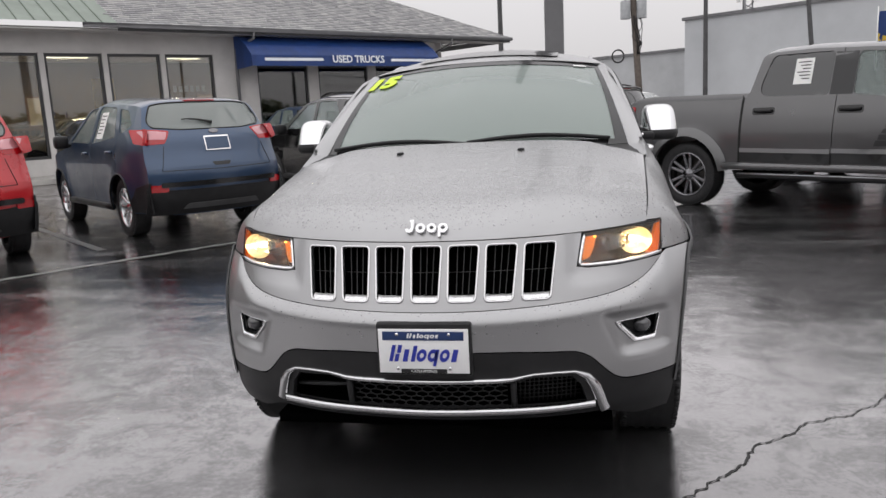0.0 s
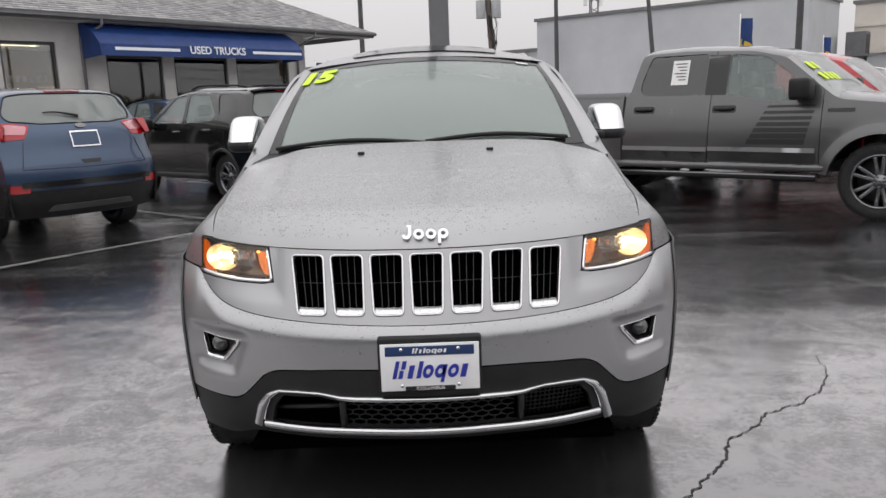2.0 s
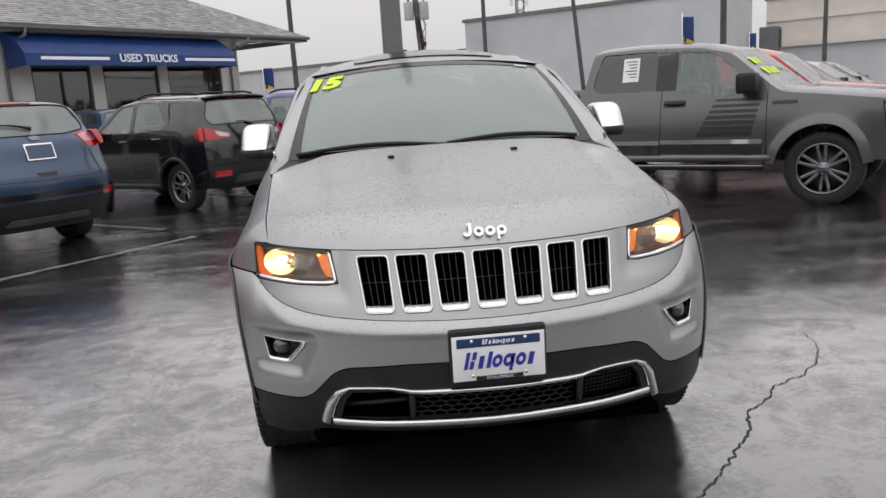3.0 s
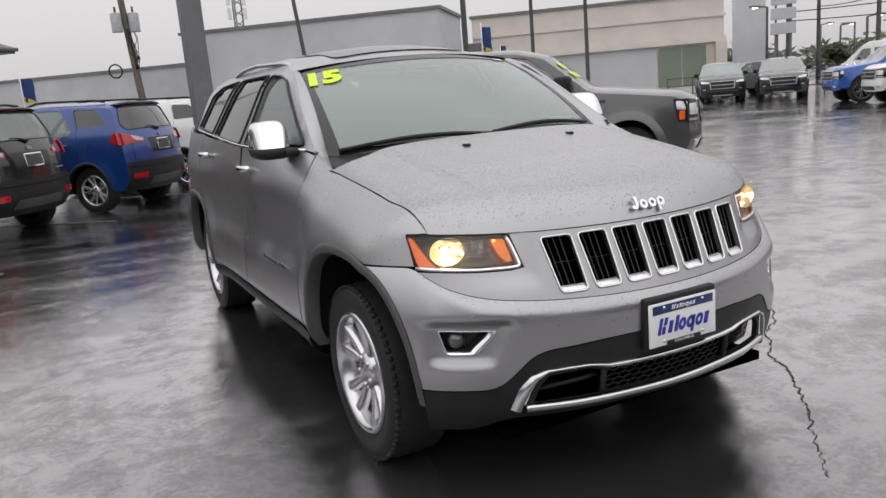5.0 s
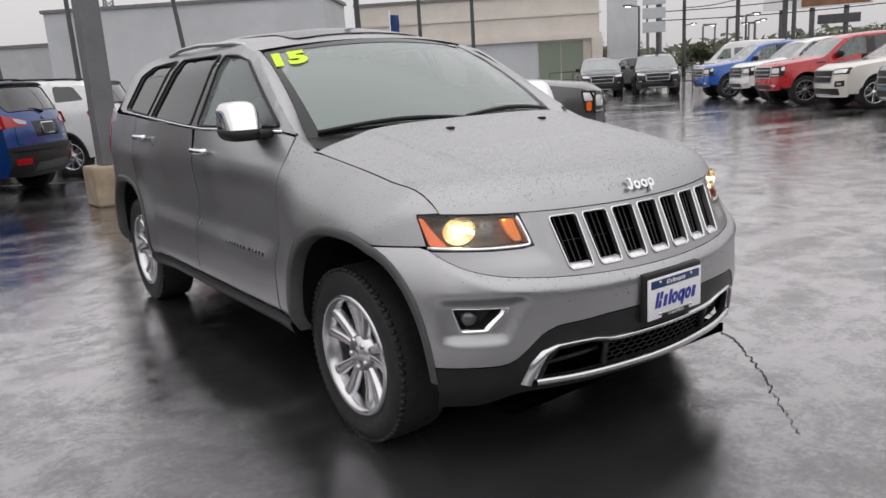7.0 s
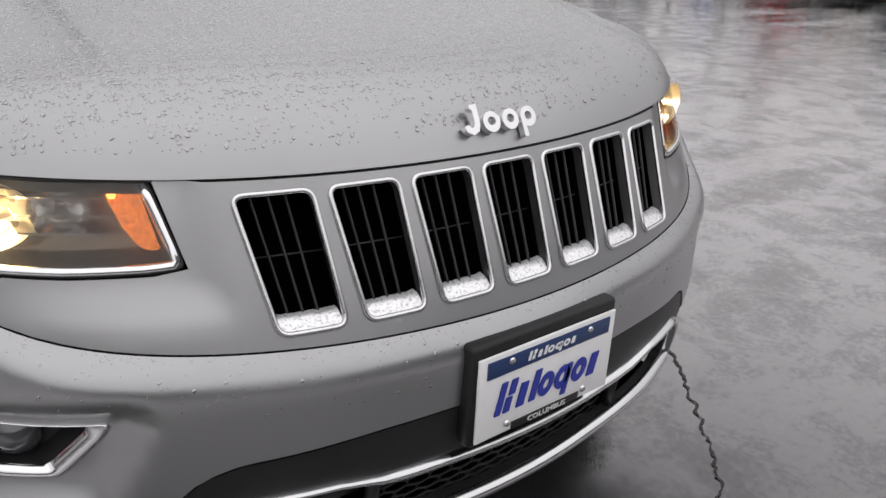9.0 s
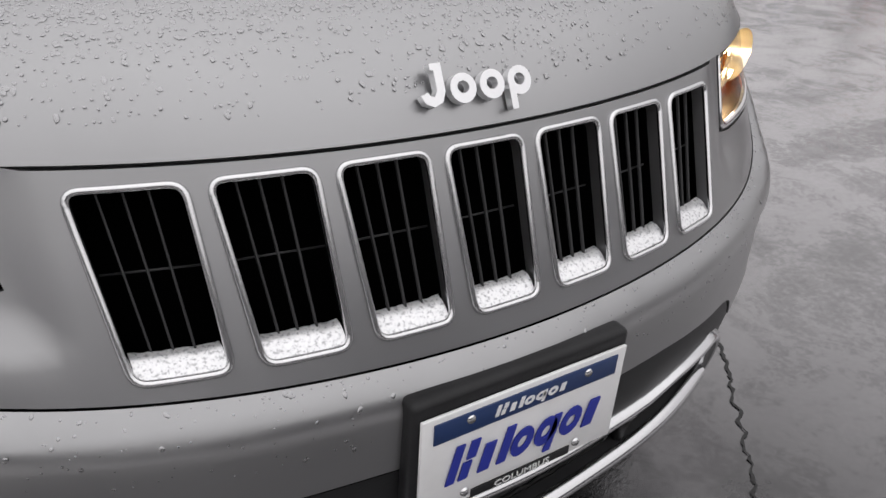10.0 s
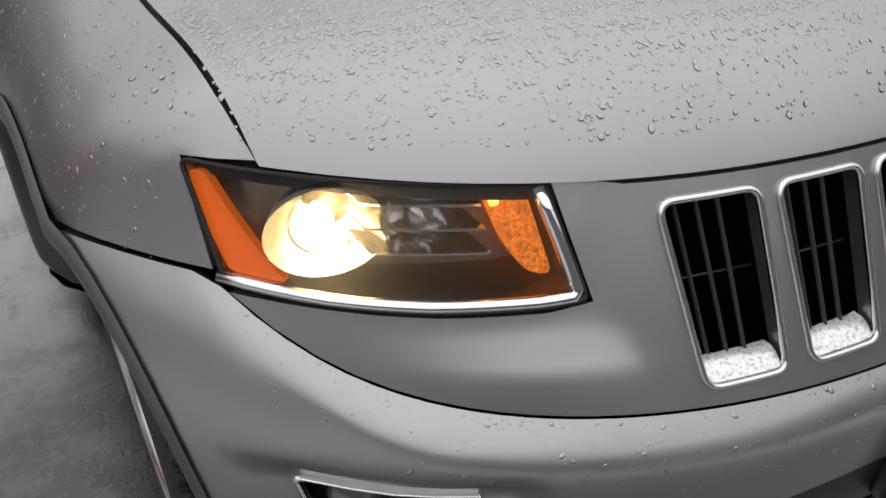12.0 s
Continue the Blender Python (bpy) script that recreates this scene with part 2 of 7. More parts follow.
def clip(poly, axis, value, keep_above):
    """The polygon on one side of a line."""
    out = []
    s = 1 if keep_above else -1
    for i in range(len(poly)):
        a, b = poly[i - 1], poly[i]
        da, db = s * (a[axis] - value), s * (b[axis] - value)
        if (da >= 0) != (db >= 0):
            t = da / (da - db)
            out.append((a[0] + (b[0] - a[0]) * t, a[1] + (b[1] - a[1]) * t))
        if db >= 0:
            out.append(b)
    return out


def skin(bm, fn, outline, holes=(), res=0.05, lip=0.012, ref=(0, 1.5, 0.7), flat=False):
    """A panel: the plane outline with holes, laid on the surface fn(u, v), its edges turned in by lip."""
    outline = resample(outline, res)
    holes = [resample(h, res) for h in holes]
    pts, edges = [], []
    for loop in (outline, *holes):
        k = len(pts)
        pts += loop
        edges += [(k + i, k + (i + 1) % len(loop)) for i in range(len(loop))]
    xs, ys = [p[0] for p in outline], [p[1] for p in outline]
    rim = np.array(pts)
    if not flat:
        for i in range(int((max(xs) - min(xs)) / res) + 1):
            for j in range(int((max(ys) - min(ys)) / res) + 1):
                p = (min(xs) + (i + 0.5) * res, min(ys) + (j + 0.5) * res)
                if inside(p, outline) and not any(inside(p, h) for h in holes) and (np.hypot(rim[:, 0] - p[0], rim[:, 1] - p[1]).min() > res * 0.5):
                    pts.append(p)
    vs, _, fs, _, _, _ = delaunay_2d_cdt([Vector(p) for p in pts], edges, [], 0, 1e-5)
    where = [Vector(fn(v.x, v.y)) for v in vs]
    made = {}
    faces = []
    for f in fs:
        c = (sum(vs[i].x for i in f) / 3, sum(vs[i].y for i in f) / 3)
        if not inside(c, outline) or any(inside(c, h) for h in holes):
            continue
        for i in f:
            if i not in made:
                made[i] = bm.verts.new(where[i])
        try:
            faces.append(bm.faces.new([made[i] for i in f]))
        except ValueError:
            pass
    ref = Vector(ref)
    total = 0.0
    for f in faces:
        f.normal_update()
        total += f.normal.dot(f.calc_center_median() - ref) * f.calc_area()
    if total < 0:
        bmesh.ops.reverse_faces(bm, faces=faces)
    for f in faces:
        f.normal_update()
    if lip:
        ring = [e for e in {e for f in faces for e in f.edges} if len(e.link_faces) == 1]
        deep = {}
        for e in ring:
            for v in e.verts:
                if v not in deep:
                    n = sum((f.normal for f in v.link_faces), Vector()).normalized()
                    deep[v] = (v, n)
        deep = {v: bm.verts.new(v.co - n * lip) for v, (_, n) in deep.items()}
        for e in ring:
            loop = e.link_loops[0]
            a, b = loop.vert, loop.link_loop_next.vert
            bm.faces.new((b, a, deep[a], deep[b]))
            e.smooth = False
    return bm


def skinned(*args, **kw):
    return skin(bmesh.new(), *args, **kw)


def flip_x(fn):
    return lambda u, v: (lambda p: (-p[0], p[1], p[2]))(fn(u, v))


def outward(bm, ref=(0, 1.5, 0.7)):
    """Turns the faces of an open shell away from ref."""
    ref = Vector(ref)
    total = 0.0
    for f in bm.faces:
        f.normal_update()
        total += f.normal.dot(f.calc_center_median() - ref) * f.calc_area()
    if total < 0:
        bmesh.ops.reverse_faces(bm, faces=bm.faces[:])
    return bm


def step(a, b, x):
    t = min(1, max(0, (x - a) / (b - a)))
    return t * t * (3 - 2 * t)


def text(name, body, size, mat, m, parent=None, label="", bold=0.0, depth=0.003, squeeze=1.0):
    """Letters as a mesh, centred at m."""
    cu = bpy.data.curves.new(name, "FONT")
    cu.body, cu.size, cu.align_x, cu.align_y, cu.extrude, cu.offset = body, size, "CENTER", "CENTER", depth, bold
    cu.resolution_u = 3
    tmp = bpy.data.objects.new(name, cu)
    scene.collection.objects.link(tmp)
    me = bpy.data.meshes.new_from_object(tmp.evaluated_get(bpy.context.evaluated_depsgraph_get()))
    bpy.data.objects.remove(tmp)
    me.name = name
    me.materials.clear()
    me.materials.append(mat)
    me.transform(Matrix.Diagonal((squeeze, 1, 1, 1)))
    ob = new(name, me)
    ob.parent = parent
    ob.matrix_local = m
    if label:
        tagged(ob, label)
    return ob


def lot(l, f, z=0.0):
    """The lot's own axes: l along the rows of stalls, f towards the showroom."""
    return Vector((0.63 * l - 0.775 * f, 0.775 * l + 0.63 * f, z))


LOT_TURN = math.degrees(math.atan2(0.775, 0.63))


def lot_pose(l, f, z=0.0, turn=0.0):
    p = lot(l, f, z)
    return pose(p.x, p.y, p.z, 0, 0, LOT_TURN + turn)


def facing(x, y, hx, hy):
    """The pose of a vehicle whose front axle stands over x, y and whose nose points to hx, hy."""
    return pose(x, y, 0, 0, 0, math.degrees(math.atan2(hx, -hy)))


# ---- wheels ----
WHEELS = {}


def wheel(style, r, width, rim_r):
    """Meshes of a wheel about the origin, its outer face towards -x: tyre, rim, disc."""
    if (style, r) in WHEELS:
        return WHEELS[style, r]
    h = width / 2
    tyre = bmesh.new()
    prof = [(h - 0.02, rim_r), (h * 0.98, rim_r + 0.3 * (r - rim_r)), (h, rim_r + 0.55 * (r - rim_r)), (h * 0.9, r - 0.02), (h * 0.72, r - 0.004)]
    prof = prof + [(-x, q) for x, q in reversed(prof)]
    groove = []
    for k in range(9):
        x = h * 0.7 * (1 - k / 4)
        groove += [(x, r - (0.009 if k % 2 else 0.0))]
    prof = prof[:5] + groove[1:-1] + prof[5:]
    lathe(tyre, prof, 56)
    for k in range(72):
        a = k * math.tau / 72
        for s in (-1, 1):
            c, d = math.cos(a), math.sin(a)
            q = bmesh.new()
            box(q, s * h * 0.74, s * h * 0.90, -0.009, 0.009, r - 0.018, r - 0.0045)
            bmesh.ops.transform(q, matrix=Matrix(((1, 0, 0, 0), (0, c, d, 0), (0, -d, c, 0), (0, 0, 0, 1))), verts=q.verts)
            tmp = bpy.data.meshes.new("tread")
            q.to_mesh(tmp)
            q.free()
            tyre.from_mesh(tmp)
            bpy.data.meshes.remove(tmp)
    rim = bmesh.new()
    lathe(rim, [(-h + 0.012, rim_r + 0.012), (-h + 0.004, rim_r + 0.006), (-h + 0.006, rim_r - 0.008), (-h + 0.03, rim_r - 0.018), (0.02, rim_r - 0.035), (h - 0.03, rim_r - 0.02), (h - 0.01, rim_r + 0.01)], 56)
    n, twin, width_in, width_out = {"split": (5, 0.25, 0.014, 0.021), "ten": (10, 0, 0.017, 0.013), "six": (6, 0, 0.028, 0.034), "five": (5, 0.25, 0.02, 0.018), "plain": (9, 0, 0.02, 0.02), "pairs": (6, 0.17, 0.02, 0.017)}[style]
    for k in range(n):
        for s in (-1, 1) if twin else (0,):
            a0 = k * math.tau / n + s * (0.20 if twin else 0)
            a1 = k * math.tau / n + s * twin
            rows = []
            for t in (0, 0.25, 0.5, 0.75, 0.93, 1.0):
                q = 0.058 + (rim_r - 0.064) * t
                a = a0 + (a1 - a0) * t ** 1.3
                w = width_in + (width_out - width_in) * t
                x = -h + 0.045 - 0.028 * t ** 2 + (0.012 if t > 0.95 else 0)
                rad, tan = Vector((0, math.cos(a), math.sin(a))), Vector((0, -math.sin(a), math.cos(a)))
                c = rad * q
                rows.append([rim.verts.new(c + tan * u * w + Vector((x + v, 0, 0))) for u, v in ((-1.25, 0.035), (-1, 0.004), (-0.6, 0), (0.6, 0), (1, 0.004), (1.25, 0.035))])
            for p, q in zip(rows, rows[1:]):
                for i in range(5):
                    rim.faces.new((p[i], p[i + 1], q[i + 1], q[i]))
    lathe(rim, [(-h + 0.026, 0.0001), (-h + 0.026, 0.03), (-h + 0.034, 0.036), (-h + 0.036, 0.07), (-h + 0.075, 0.085)], 24)
    for k in range(5):
        a = (k + 0.5) * math.tau / 5
        lathe(rim, [(-h + 0.028, 0.0001), (-h + 0.028, 0.011), (-h + 0.05, 0.013)], 8, (0, 0.057 * math.cos(a), 0.057 * math.sin(a)))
    bmesh.ops.recalc_face_normals(rim, faces=rim.faces)
    bmesh.ops.recalc_face_normals(tyre, faces=tyre.faces)
    disc = lathe(bmesh.new(), [(-0.01, 0.0001), (-0.01, rim_r * 0.80), (0.015, rim_r * 0.80), (0.02, rim_r - 0.03), (0.025, rim_r - 0.03)], 32)
    out = []
    for name, bm in (("tyre", tyre), ("rim", rim), ("brake_disc", disc)):
        me = bpy.data.meshes.new(name)
        bm.to_mesh(me)
        bm.free()
        me.polygons.foreach_set("use_smooth", [True] * len(me.polygons))
        out.append(me)
    WHEELS[style, r] = out
    return out


def put_wheels(root, style, r, width, rim_r, track, wb, rim_mat, front=0.0):
    meshes = wheel(style, r, width, rim_r)
    for y in (front, wb):
        for s in (-1, 1):
            w = new("wheel")
            w.parent = root
            w.matrix_local = pose(s * track, y, r * 0.985, 17 * (y + 1) + 8, 0, 0) @ (Matrix.Identity(4) if s < 0 else Matrix.Rotation(math.pi, 4, "Z"))
            for me, mat in zip(meshes, (RUBBER, rim_mat, DISC)):
                o = bpy.data.objects.new(me.name, me)
                scene.collection.objects.link(o)
                if not me.materials:
                    me.materials.append(None)
                o.material_slots[0].link = "OBJECT"
                o.material_slots[0].material = mat
                o.parent = w


# ---- vehicles of the lot ----
class Shape:
    """The shell of a vehicle: an upper outline with tagged stretches, and its half-width at each place."""

    def __init__(self, spec):
        self.spec = spec
        pts, tags = [], []
        raw = spec["outline"]
        for (y0, z0, tag), (y1, z1, _) in zip(raw, raw[1:]):
            n = max(2, int(math.dist((y0, z0), (y1, z1)) / 0.05))
            for k in range(n):
                pts.append([y0 + (y1 - y0) * k / n, z0 + (z1 - z0) * k / n])
                tags.append(tag)
        pts.append(list(raw[-1][:2]))
        p = np.array(pts)
        for _ in range(spec.get("soften", 3)):
            p[1:-1] = 0.25 * p[:-2] + 0.5 * p[1:-1] + 0.25 * p[2:]
        d = np.gradient(p, axis=0)
        d /= np.linalg.norm(d, axis=1)[:, None]
        self.p, self.tags = p, tags
        self.normal = np.stack([-d[:, 1], d[:, 0]], 1)
        self.r = spec.get("roll", 0.06)
        self.edge = p - self.normal * self.r
        mid = int(np.argmax(p[:, 1]))
        self.front, self.back = p[: mid + 1], p[mid:]

    def half(self, y, z):
        s = self.spec
        w = s["W"] * (1 - 0.05 * max(0, (z - 0.8) / 0.4) ** 2 - 0.06 * max(0, (0.6 - z) / 0.4) ** 2)
        if z > s["belt"]:
            w = s["W"] * (1 - 0.05 * ((s["belt"] - 0.8) / 0.4) ** 2) - s["tumble"] * (z - s["belt"]) - 0.25 * max(0, z - s["roof"] + 0.16) ** 1.5 * 4
        y0, y1 = s["outline"][0][0], s["outline"][-1][0]
        w *= 1 - 0.09 * step(0.9, 0, y - y0) ** 2 - 0.07 * step(0.8, 0, y1 - y) ** 2
        flare = s.get("flare", 0.02)
        for c in (0, s["wb"]):
            q = math.hypot(y - c, z - s["wr"]) - s["arch"]
            w += flare * step(0.13, 0.0, q) * step(-0.2, 0, q)
        return w

    def bend(self, x, y, z):
        s = self.spec
        y0, y1 = s["outline"][0][0], s["outline"][-1][0]
        k = (x / s["W"]) ** 2
        return Vector((x, y + k * (s.get("bow", 0.2) * step(0.9, 0, y - y0) - s.get("bow_back", 0.1) * step(0.8, 0, y1 - y)), z))

    def side(self, off=0.0, s=1):
        return lambda y, z: self.bend(s * (self.half(y, z) + off), y, z)

    def face(self, back, off=0.0):
        q = self.back if back else self.front
        zs, ys = (q[::-1, 1], q[::-1, 0]) if back else (q[:, 1], q[:, 0])
        sgn = 1 if back else -1

        def at(x, z):
            y = float(np.interp(z, zs, ys))
            w = self.half(y, z)
            t = min(1, abs(x) / w)
            return self.bend(x, y + sgn * (off - self.r * t ** 5), z)

        return at

    def sheet(self, i0, i1, drop=0.0):
        """A stretch of the shell by t across (-1 to 1) and v metres along it; and its length."""
        p = self.p[i0 : i1 + 1]
        run = np.concatenate([[0], np.cumsum(np.linalg.norm(np.diff(p, axis=0), axis=1))])

        def at(t, v):
            k = float(np.interp(v, run, np.arange(len(p)) + i0))
            a = int(min(k, len(self.p) - 2))
            f = k - a
            mix = lambda q: q[a] * (1 - f) + q[a + 1] * f
            e, c, n = mix(self.edge), mix(self.p), mix(self.normal)
            q = c - n * (self.r * abs(t) ** 5 + drop)
            return self.bend(t * self.half(e[0], e[1]), q[0], q[1])

        return at, float(run[-1])

    def ribbon(self, i0, i1, n=9, shrink=1.0):
        bm = bmesh.new()
        rows = []
        ts = [k / n for k in range(n)] + [0.94, 0.975, 1.0]
        ts = [-t for t in ts[:0:-1]] + ts
        for i in range(i0, i1 + 1):
            e = self.edge[i]
            w = self.half(e[0], e[1]) * shrink
            row = []
            for t in ts:
                q = self.p[i] - self.normal[i] * self.r * abs(t) ** 5
                row.append(bm.verts.new(self.bend(t * w, q[0], q[1])))
            rows.append(row)
        for a, b in zip(rows, rows[1:]):
            for k in range(len(ts) - 1):
                bm.faces.new((a[k], b[k], b[k + 1], a[k + 1]))
        return outward(bm)


def vehicle(name, label, category, spec, colour, m, group="", extras=()):
    """A parked vehicle of the lot, its nose towards its own -y and its front axle over the origin."""
    root = thing(name, label, category, m, group)
    sh = Shape(spec)
    res = spec.get("res", 0.09)
    dark = spec.get("glass", GLASS)
    mats = {"windshield": WIND_MIST, "rear_window": dark, "front_bumper": spec.get("bumper", colour), "rear_bumper": spec.get("bumper", colour), "bed": BLACK}
    i = 0
    while i < len(sh.tags):
        j = i
        while j < len(sh.tags) and sh.tags[j] == sh.tags[i]:
            j += 1
        tag = sh.tags[i]
        if tag == "rear_window" and "rear_hole" in spec:
            fn, run = sh.sheet(i, j)
            hole = rounded(spec["rear_hole"], 0.06)
            part("rear_frame", skinned(fn, quad(-1, 0, 1, run), [hole], 0.05), colour, root)
            part("rear_window", skinned(sh.sheet(i, j, 0.006)[0], hole, (), 0.08, lip=0.003), spec.get("rear_glass", REAR_GLASS), root, "wet rear window")
            part("window_seal", tube(bmesh.new(), [fn(*q) for q in resample(hole, 0.06)], 0.008, 6, True), BLACK, root)
        else:
            part(tag, sh.ribbon(i, j), mats.get(tag, colour), root)
        i = j
    # sides
    edge = [tuple(q) for q in sh.edge]
    zb, wb, wr, ra = spec["sill"], spec["wb"], spec["wr"], spec["arch"]
    reach = math.sqrt(max(0.01, ra * ra - (wr - zb) ** 2))
    under = []
    a_end = math.atan2(zb - wr, reach)
    for c in (wb, 0):
        for k in range(13):
            a = a_end + (math.pi - 2 * a_end) * k / 12
            under.append((c + ra * math.cos(a), wr + ra * math.sin(a)))
    outline = edge + [(edge[-1][0], zb)] + under + [(edge[0][0], zb)]
    cuts = spec["cuts"]
    names = ["fender"] + ["door"] * (len(cuts) - 2) + ["rear_quarter"]
    bounds = [-9, *cuts, 99]
    if len(cuts) == 2:
        names = ["fender", "door", "rear_quarter"]
    else:
        names = ["fender"] + ["door"] * (len(cuts) - 1) + ["rear_quarter"]
    holes = [rounded(h, 0.06) for h in spec["windows"]]
    for s in (-1, 1):
        for k, nm in enumerate(names):
            poly = outline
            if bounds[k] > -9:
                poly = clip(poly, 0, bounds[k] + 0.004, True)
            if bounds[k + 1] < 99:
                poly = clip(poly, 0, bounds[k + 1] - 0.004, False)
            if len(poly) > 2:
                part(nm, skinned(sh.side(0, s), poly, holes, res), colour, root)
        for h in holes:
            part("side_window", skinned(sh.side(-0.012, s), h, (), res, lip=0.004), spec.get("side_glass", SIDE_PALE) if h[0][0] < spec.get("tint_from", 99) else TINT, root)
        # wheel-arch lips and liners
        for c in (0, wb):
            pts = [sh.side(0.004, s)(c + ra * math.cos(a), wr + ra * math.sin(a)) for a in [a_end + (math.pi - 2 * a_end) * k / 20 for k in range(21)]]
            part("arch_trim", tube(bmesh.new(), pts, spec.get("lip", 0.018), 6), spec.get("trim", BLACK), root)
            lb = bmesh.new()
            rows = [[lb.verts.new((x, c + (ra - 0.004) * math.cos(a), wr + (ra - 0.004) * math.sin(a))) for x in (s * 0.35, s * (spec["W"] - 0.06))] for a in [a_end + (math.pi - 2 * a_end) * k / 16 for k in range(17)]]
            for p, q in zip(rows, rows[1:]):
                lb.faces.new((p[0], q[0], q[1], p[1]))
            part("wheel_well", lb, BLACK, root)
        part("sill_trim", tube(bmesh.new(), [sh.side(0.0, s)(y, zb + 0.03) for y in np.linspace(ra + 0.02, wb - ra - 0.02, 8)], 0.045, 8), spec.get("trim", BLACK), root)
        # mirrors and handles
        my, mz = spec["mirror"]
        x = sh.half(my, mz)
        ms = spec.get("mirror_size", 1.0)
        bm = boxed(min(s * (x + 0.02), s * (x + 0.21 * ms)), max(s * (x + 0.02), s * (x + 0.21 * ms)), my - 0.09 * ms, my + 0.07 * ms, mz - 0.02, mz - 0.02 + 0.17 * ms, bevel=0.04)
        box(bm, min(s * (x - 0.03), s * (x + 0.06)), max(s * (x - 0.03), s * (x + 0.06)), my - 0.03, my + 0.03, mz, mz + 0.04, bevel=0.01)
        part("door_mirror", bm, spec.get("mirror_mat", BLACK), root)
        for hy, hz in spec["handles"]:
            pts = [sh.side(0.008 + 0.03 * math.sin(math.pi * k / 6), s)(hy + 0.11 * (k - 3) / 3, hz) for k in range(7)]
            part("door_handle", tube(bmesh.new(), pts, 0.014, 6, flat=1.4), spec.get("handle_mat", colour), root)
    # floor pan, seats
    part("floor_pan", boxed(-spec["W"] * 0.8, spec["W"] * 0.8, -0.35, wb + 0.4, zb - 0.02, zb + 0.1), BLACK, root)
    part("dashboard", boxed(-spec["W"] * 0.78, spec["W"] * 0.78, spec["dash"], spec["dash"] + 0.35, zb + 0.1, spec["belt"] - 0.08, bevel=0.05), BLACK, root)
    for sy in spec["seats"]:
        for s in (-1, 1):
            bm = boxed(s * 0.38 - 0.25, s * 0.38 + 0.25, sy, sy + 0.18, zb + 0.1, spec["belt"] + 0.08, bevel=0.06)
            box(bm, s * 0.38 - 0.13, s * 0.38 + 0.13, sy + 0.08, sy + 0.17, spec["belt"] + 0.1, spec["belt"] + 0.27, bevel=0.04)
            part("seat", bm, BLACK, root)
    put_wheels(root, spec.get("style", "six"), spec["wr"] / 0.985, spec.get("tyre", 0.24), spec.get("rim", 0.24), spec["W"] - 0.135, wb, spec.get("rim_mat", ALLOY))
    for extra in extras:
        extra(root, sh, spec)
    return root


def quad(x0, z0, x1, z1):
    return [(x0, z0), (x1, z0), (x1, z1), (x0, z1)]


def on_face(name, mat, poly, back, off=0.006, both=True, lip=0.02, label="", r=0.02, res=0.06):
    """A fitting laid on the front or back of a vehicle, on both sides or once."""

    def add(root, sh, spec):
        for s in (-1, 1) if both else (1,):
            fn = sh.face(back, off)
            q = rounded(poly, r)
            part(name, skinned((lambda x, z, s=s: fn(s * x, z)), q, (), res, lip=lip), mat, root, label)

    return add


def on_side(name, mat, poly, off=0.006, lip=0.02, r=0.02, res=0.06, label=""):
    def add(root, sh, spec):
        for s in (-1, 1):
            part(name, skinned(sh.side(off, s), rounded(poly, r), (), res, lip=lip), mat, root, label)

    return add


def plate(z, back=True, mat=None):
    """A blank white licence plate in a dark frame."""

    def add(root, sh, spec):
        fn = sh.face(back, 0.02)
        fn2 = sh.face(back, 0.026)
        p = part("licence_plate", skinned(fn, quad(-0.16, z, 0.16, z + 0.165), (), 0.1, lip=0.03), CHROME, root)
        part("plate_face", skinned(fn2, quad(-0.145, z + 0.015, 0.145, z + 0.15), (), 0.1, lip=0.003), mat or DARK_STEEL, p)

    return add


def sticker(y0, y1, z0, z1, side):
    """A sheet of paper taped behind a side window."""

    def add(root, sh, spec):
        p = part("window_sticker", skinned(sh.side(-0.006, side), quad(y0, z0, y1, z1), (), 0.1, lip=0.002), PAPER, root)
        for k in range(6):
            z = z1 - (z1 - z0) * (0.12 + 0.13 * k)
            part("print_bar", skinned(sh.side(-0.003, side), quad(y0 + 0.03, z - 0.012, y1 - 0.03 - 0.03 * (k % 3), z), (), 0.1, lip=0.001), DARK_STEEL, p)

    return add


def wiper_back(z, w):
    def add(root, sh, spec):
        fn = sh.face(True, 0.025)
        part("rear_wiper", tube(bmesh.new(), [fn(-0.02 + w * k / 6, z + 0.05 * math.sin(k / 6 * 2)) for k in range(7)], [0.022, 0.016, 0.012, 0.01, 0.01, 0.008, 0.006], 6), BLACK, root)

    return add


def badge(z, w, h, back, mat=CHROME):
    def add(root, sh, spec):
        fn = sh.face(back, 0.016)
        pts = [(w * math.cos(k * math.tau / 20), z + h * math.sin(k * math.tau / 20)) for k in range(20)]
        part("badge", skinned(fn, pts, (), 0.05, lip=0.012), mat, root)

    return add


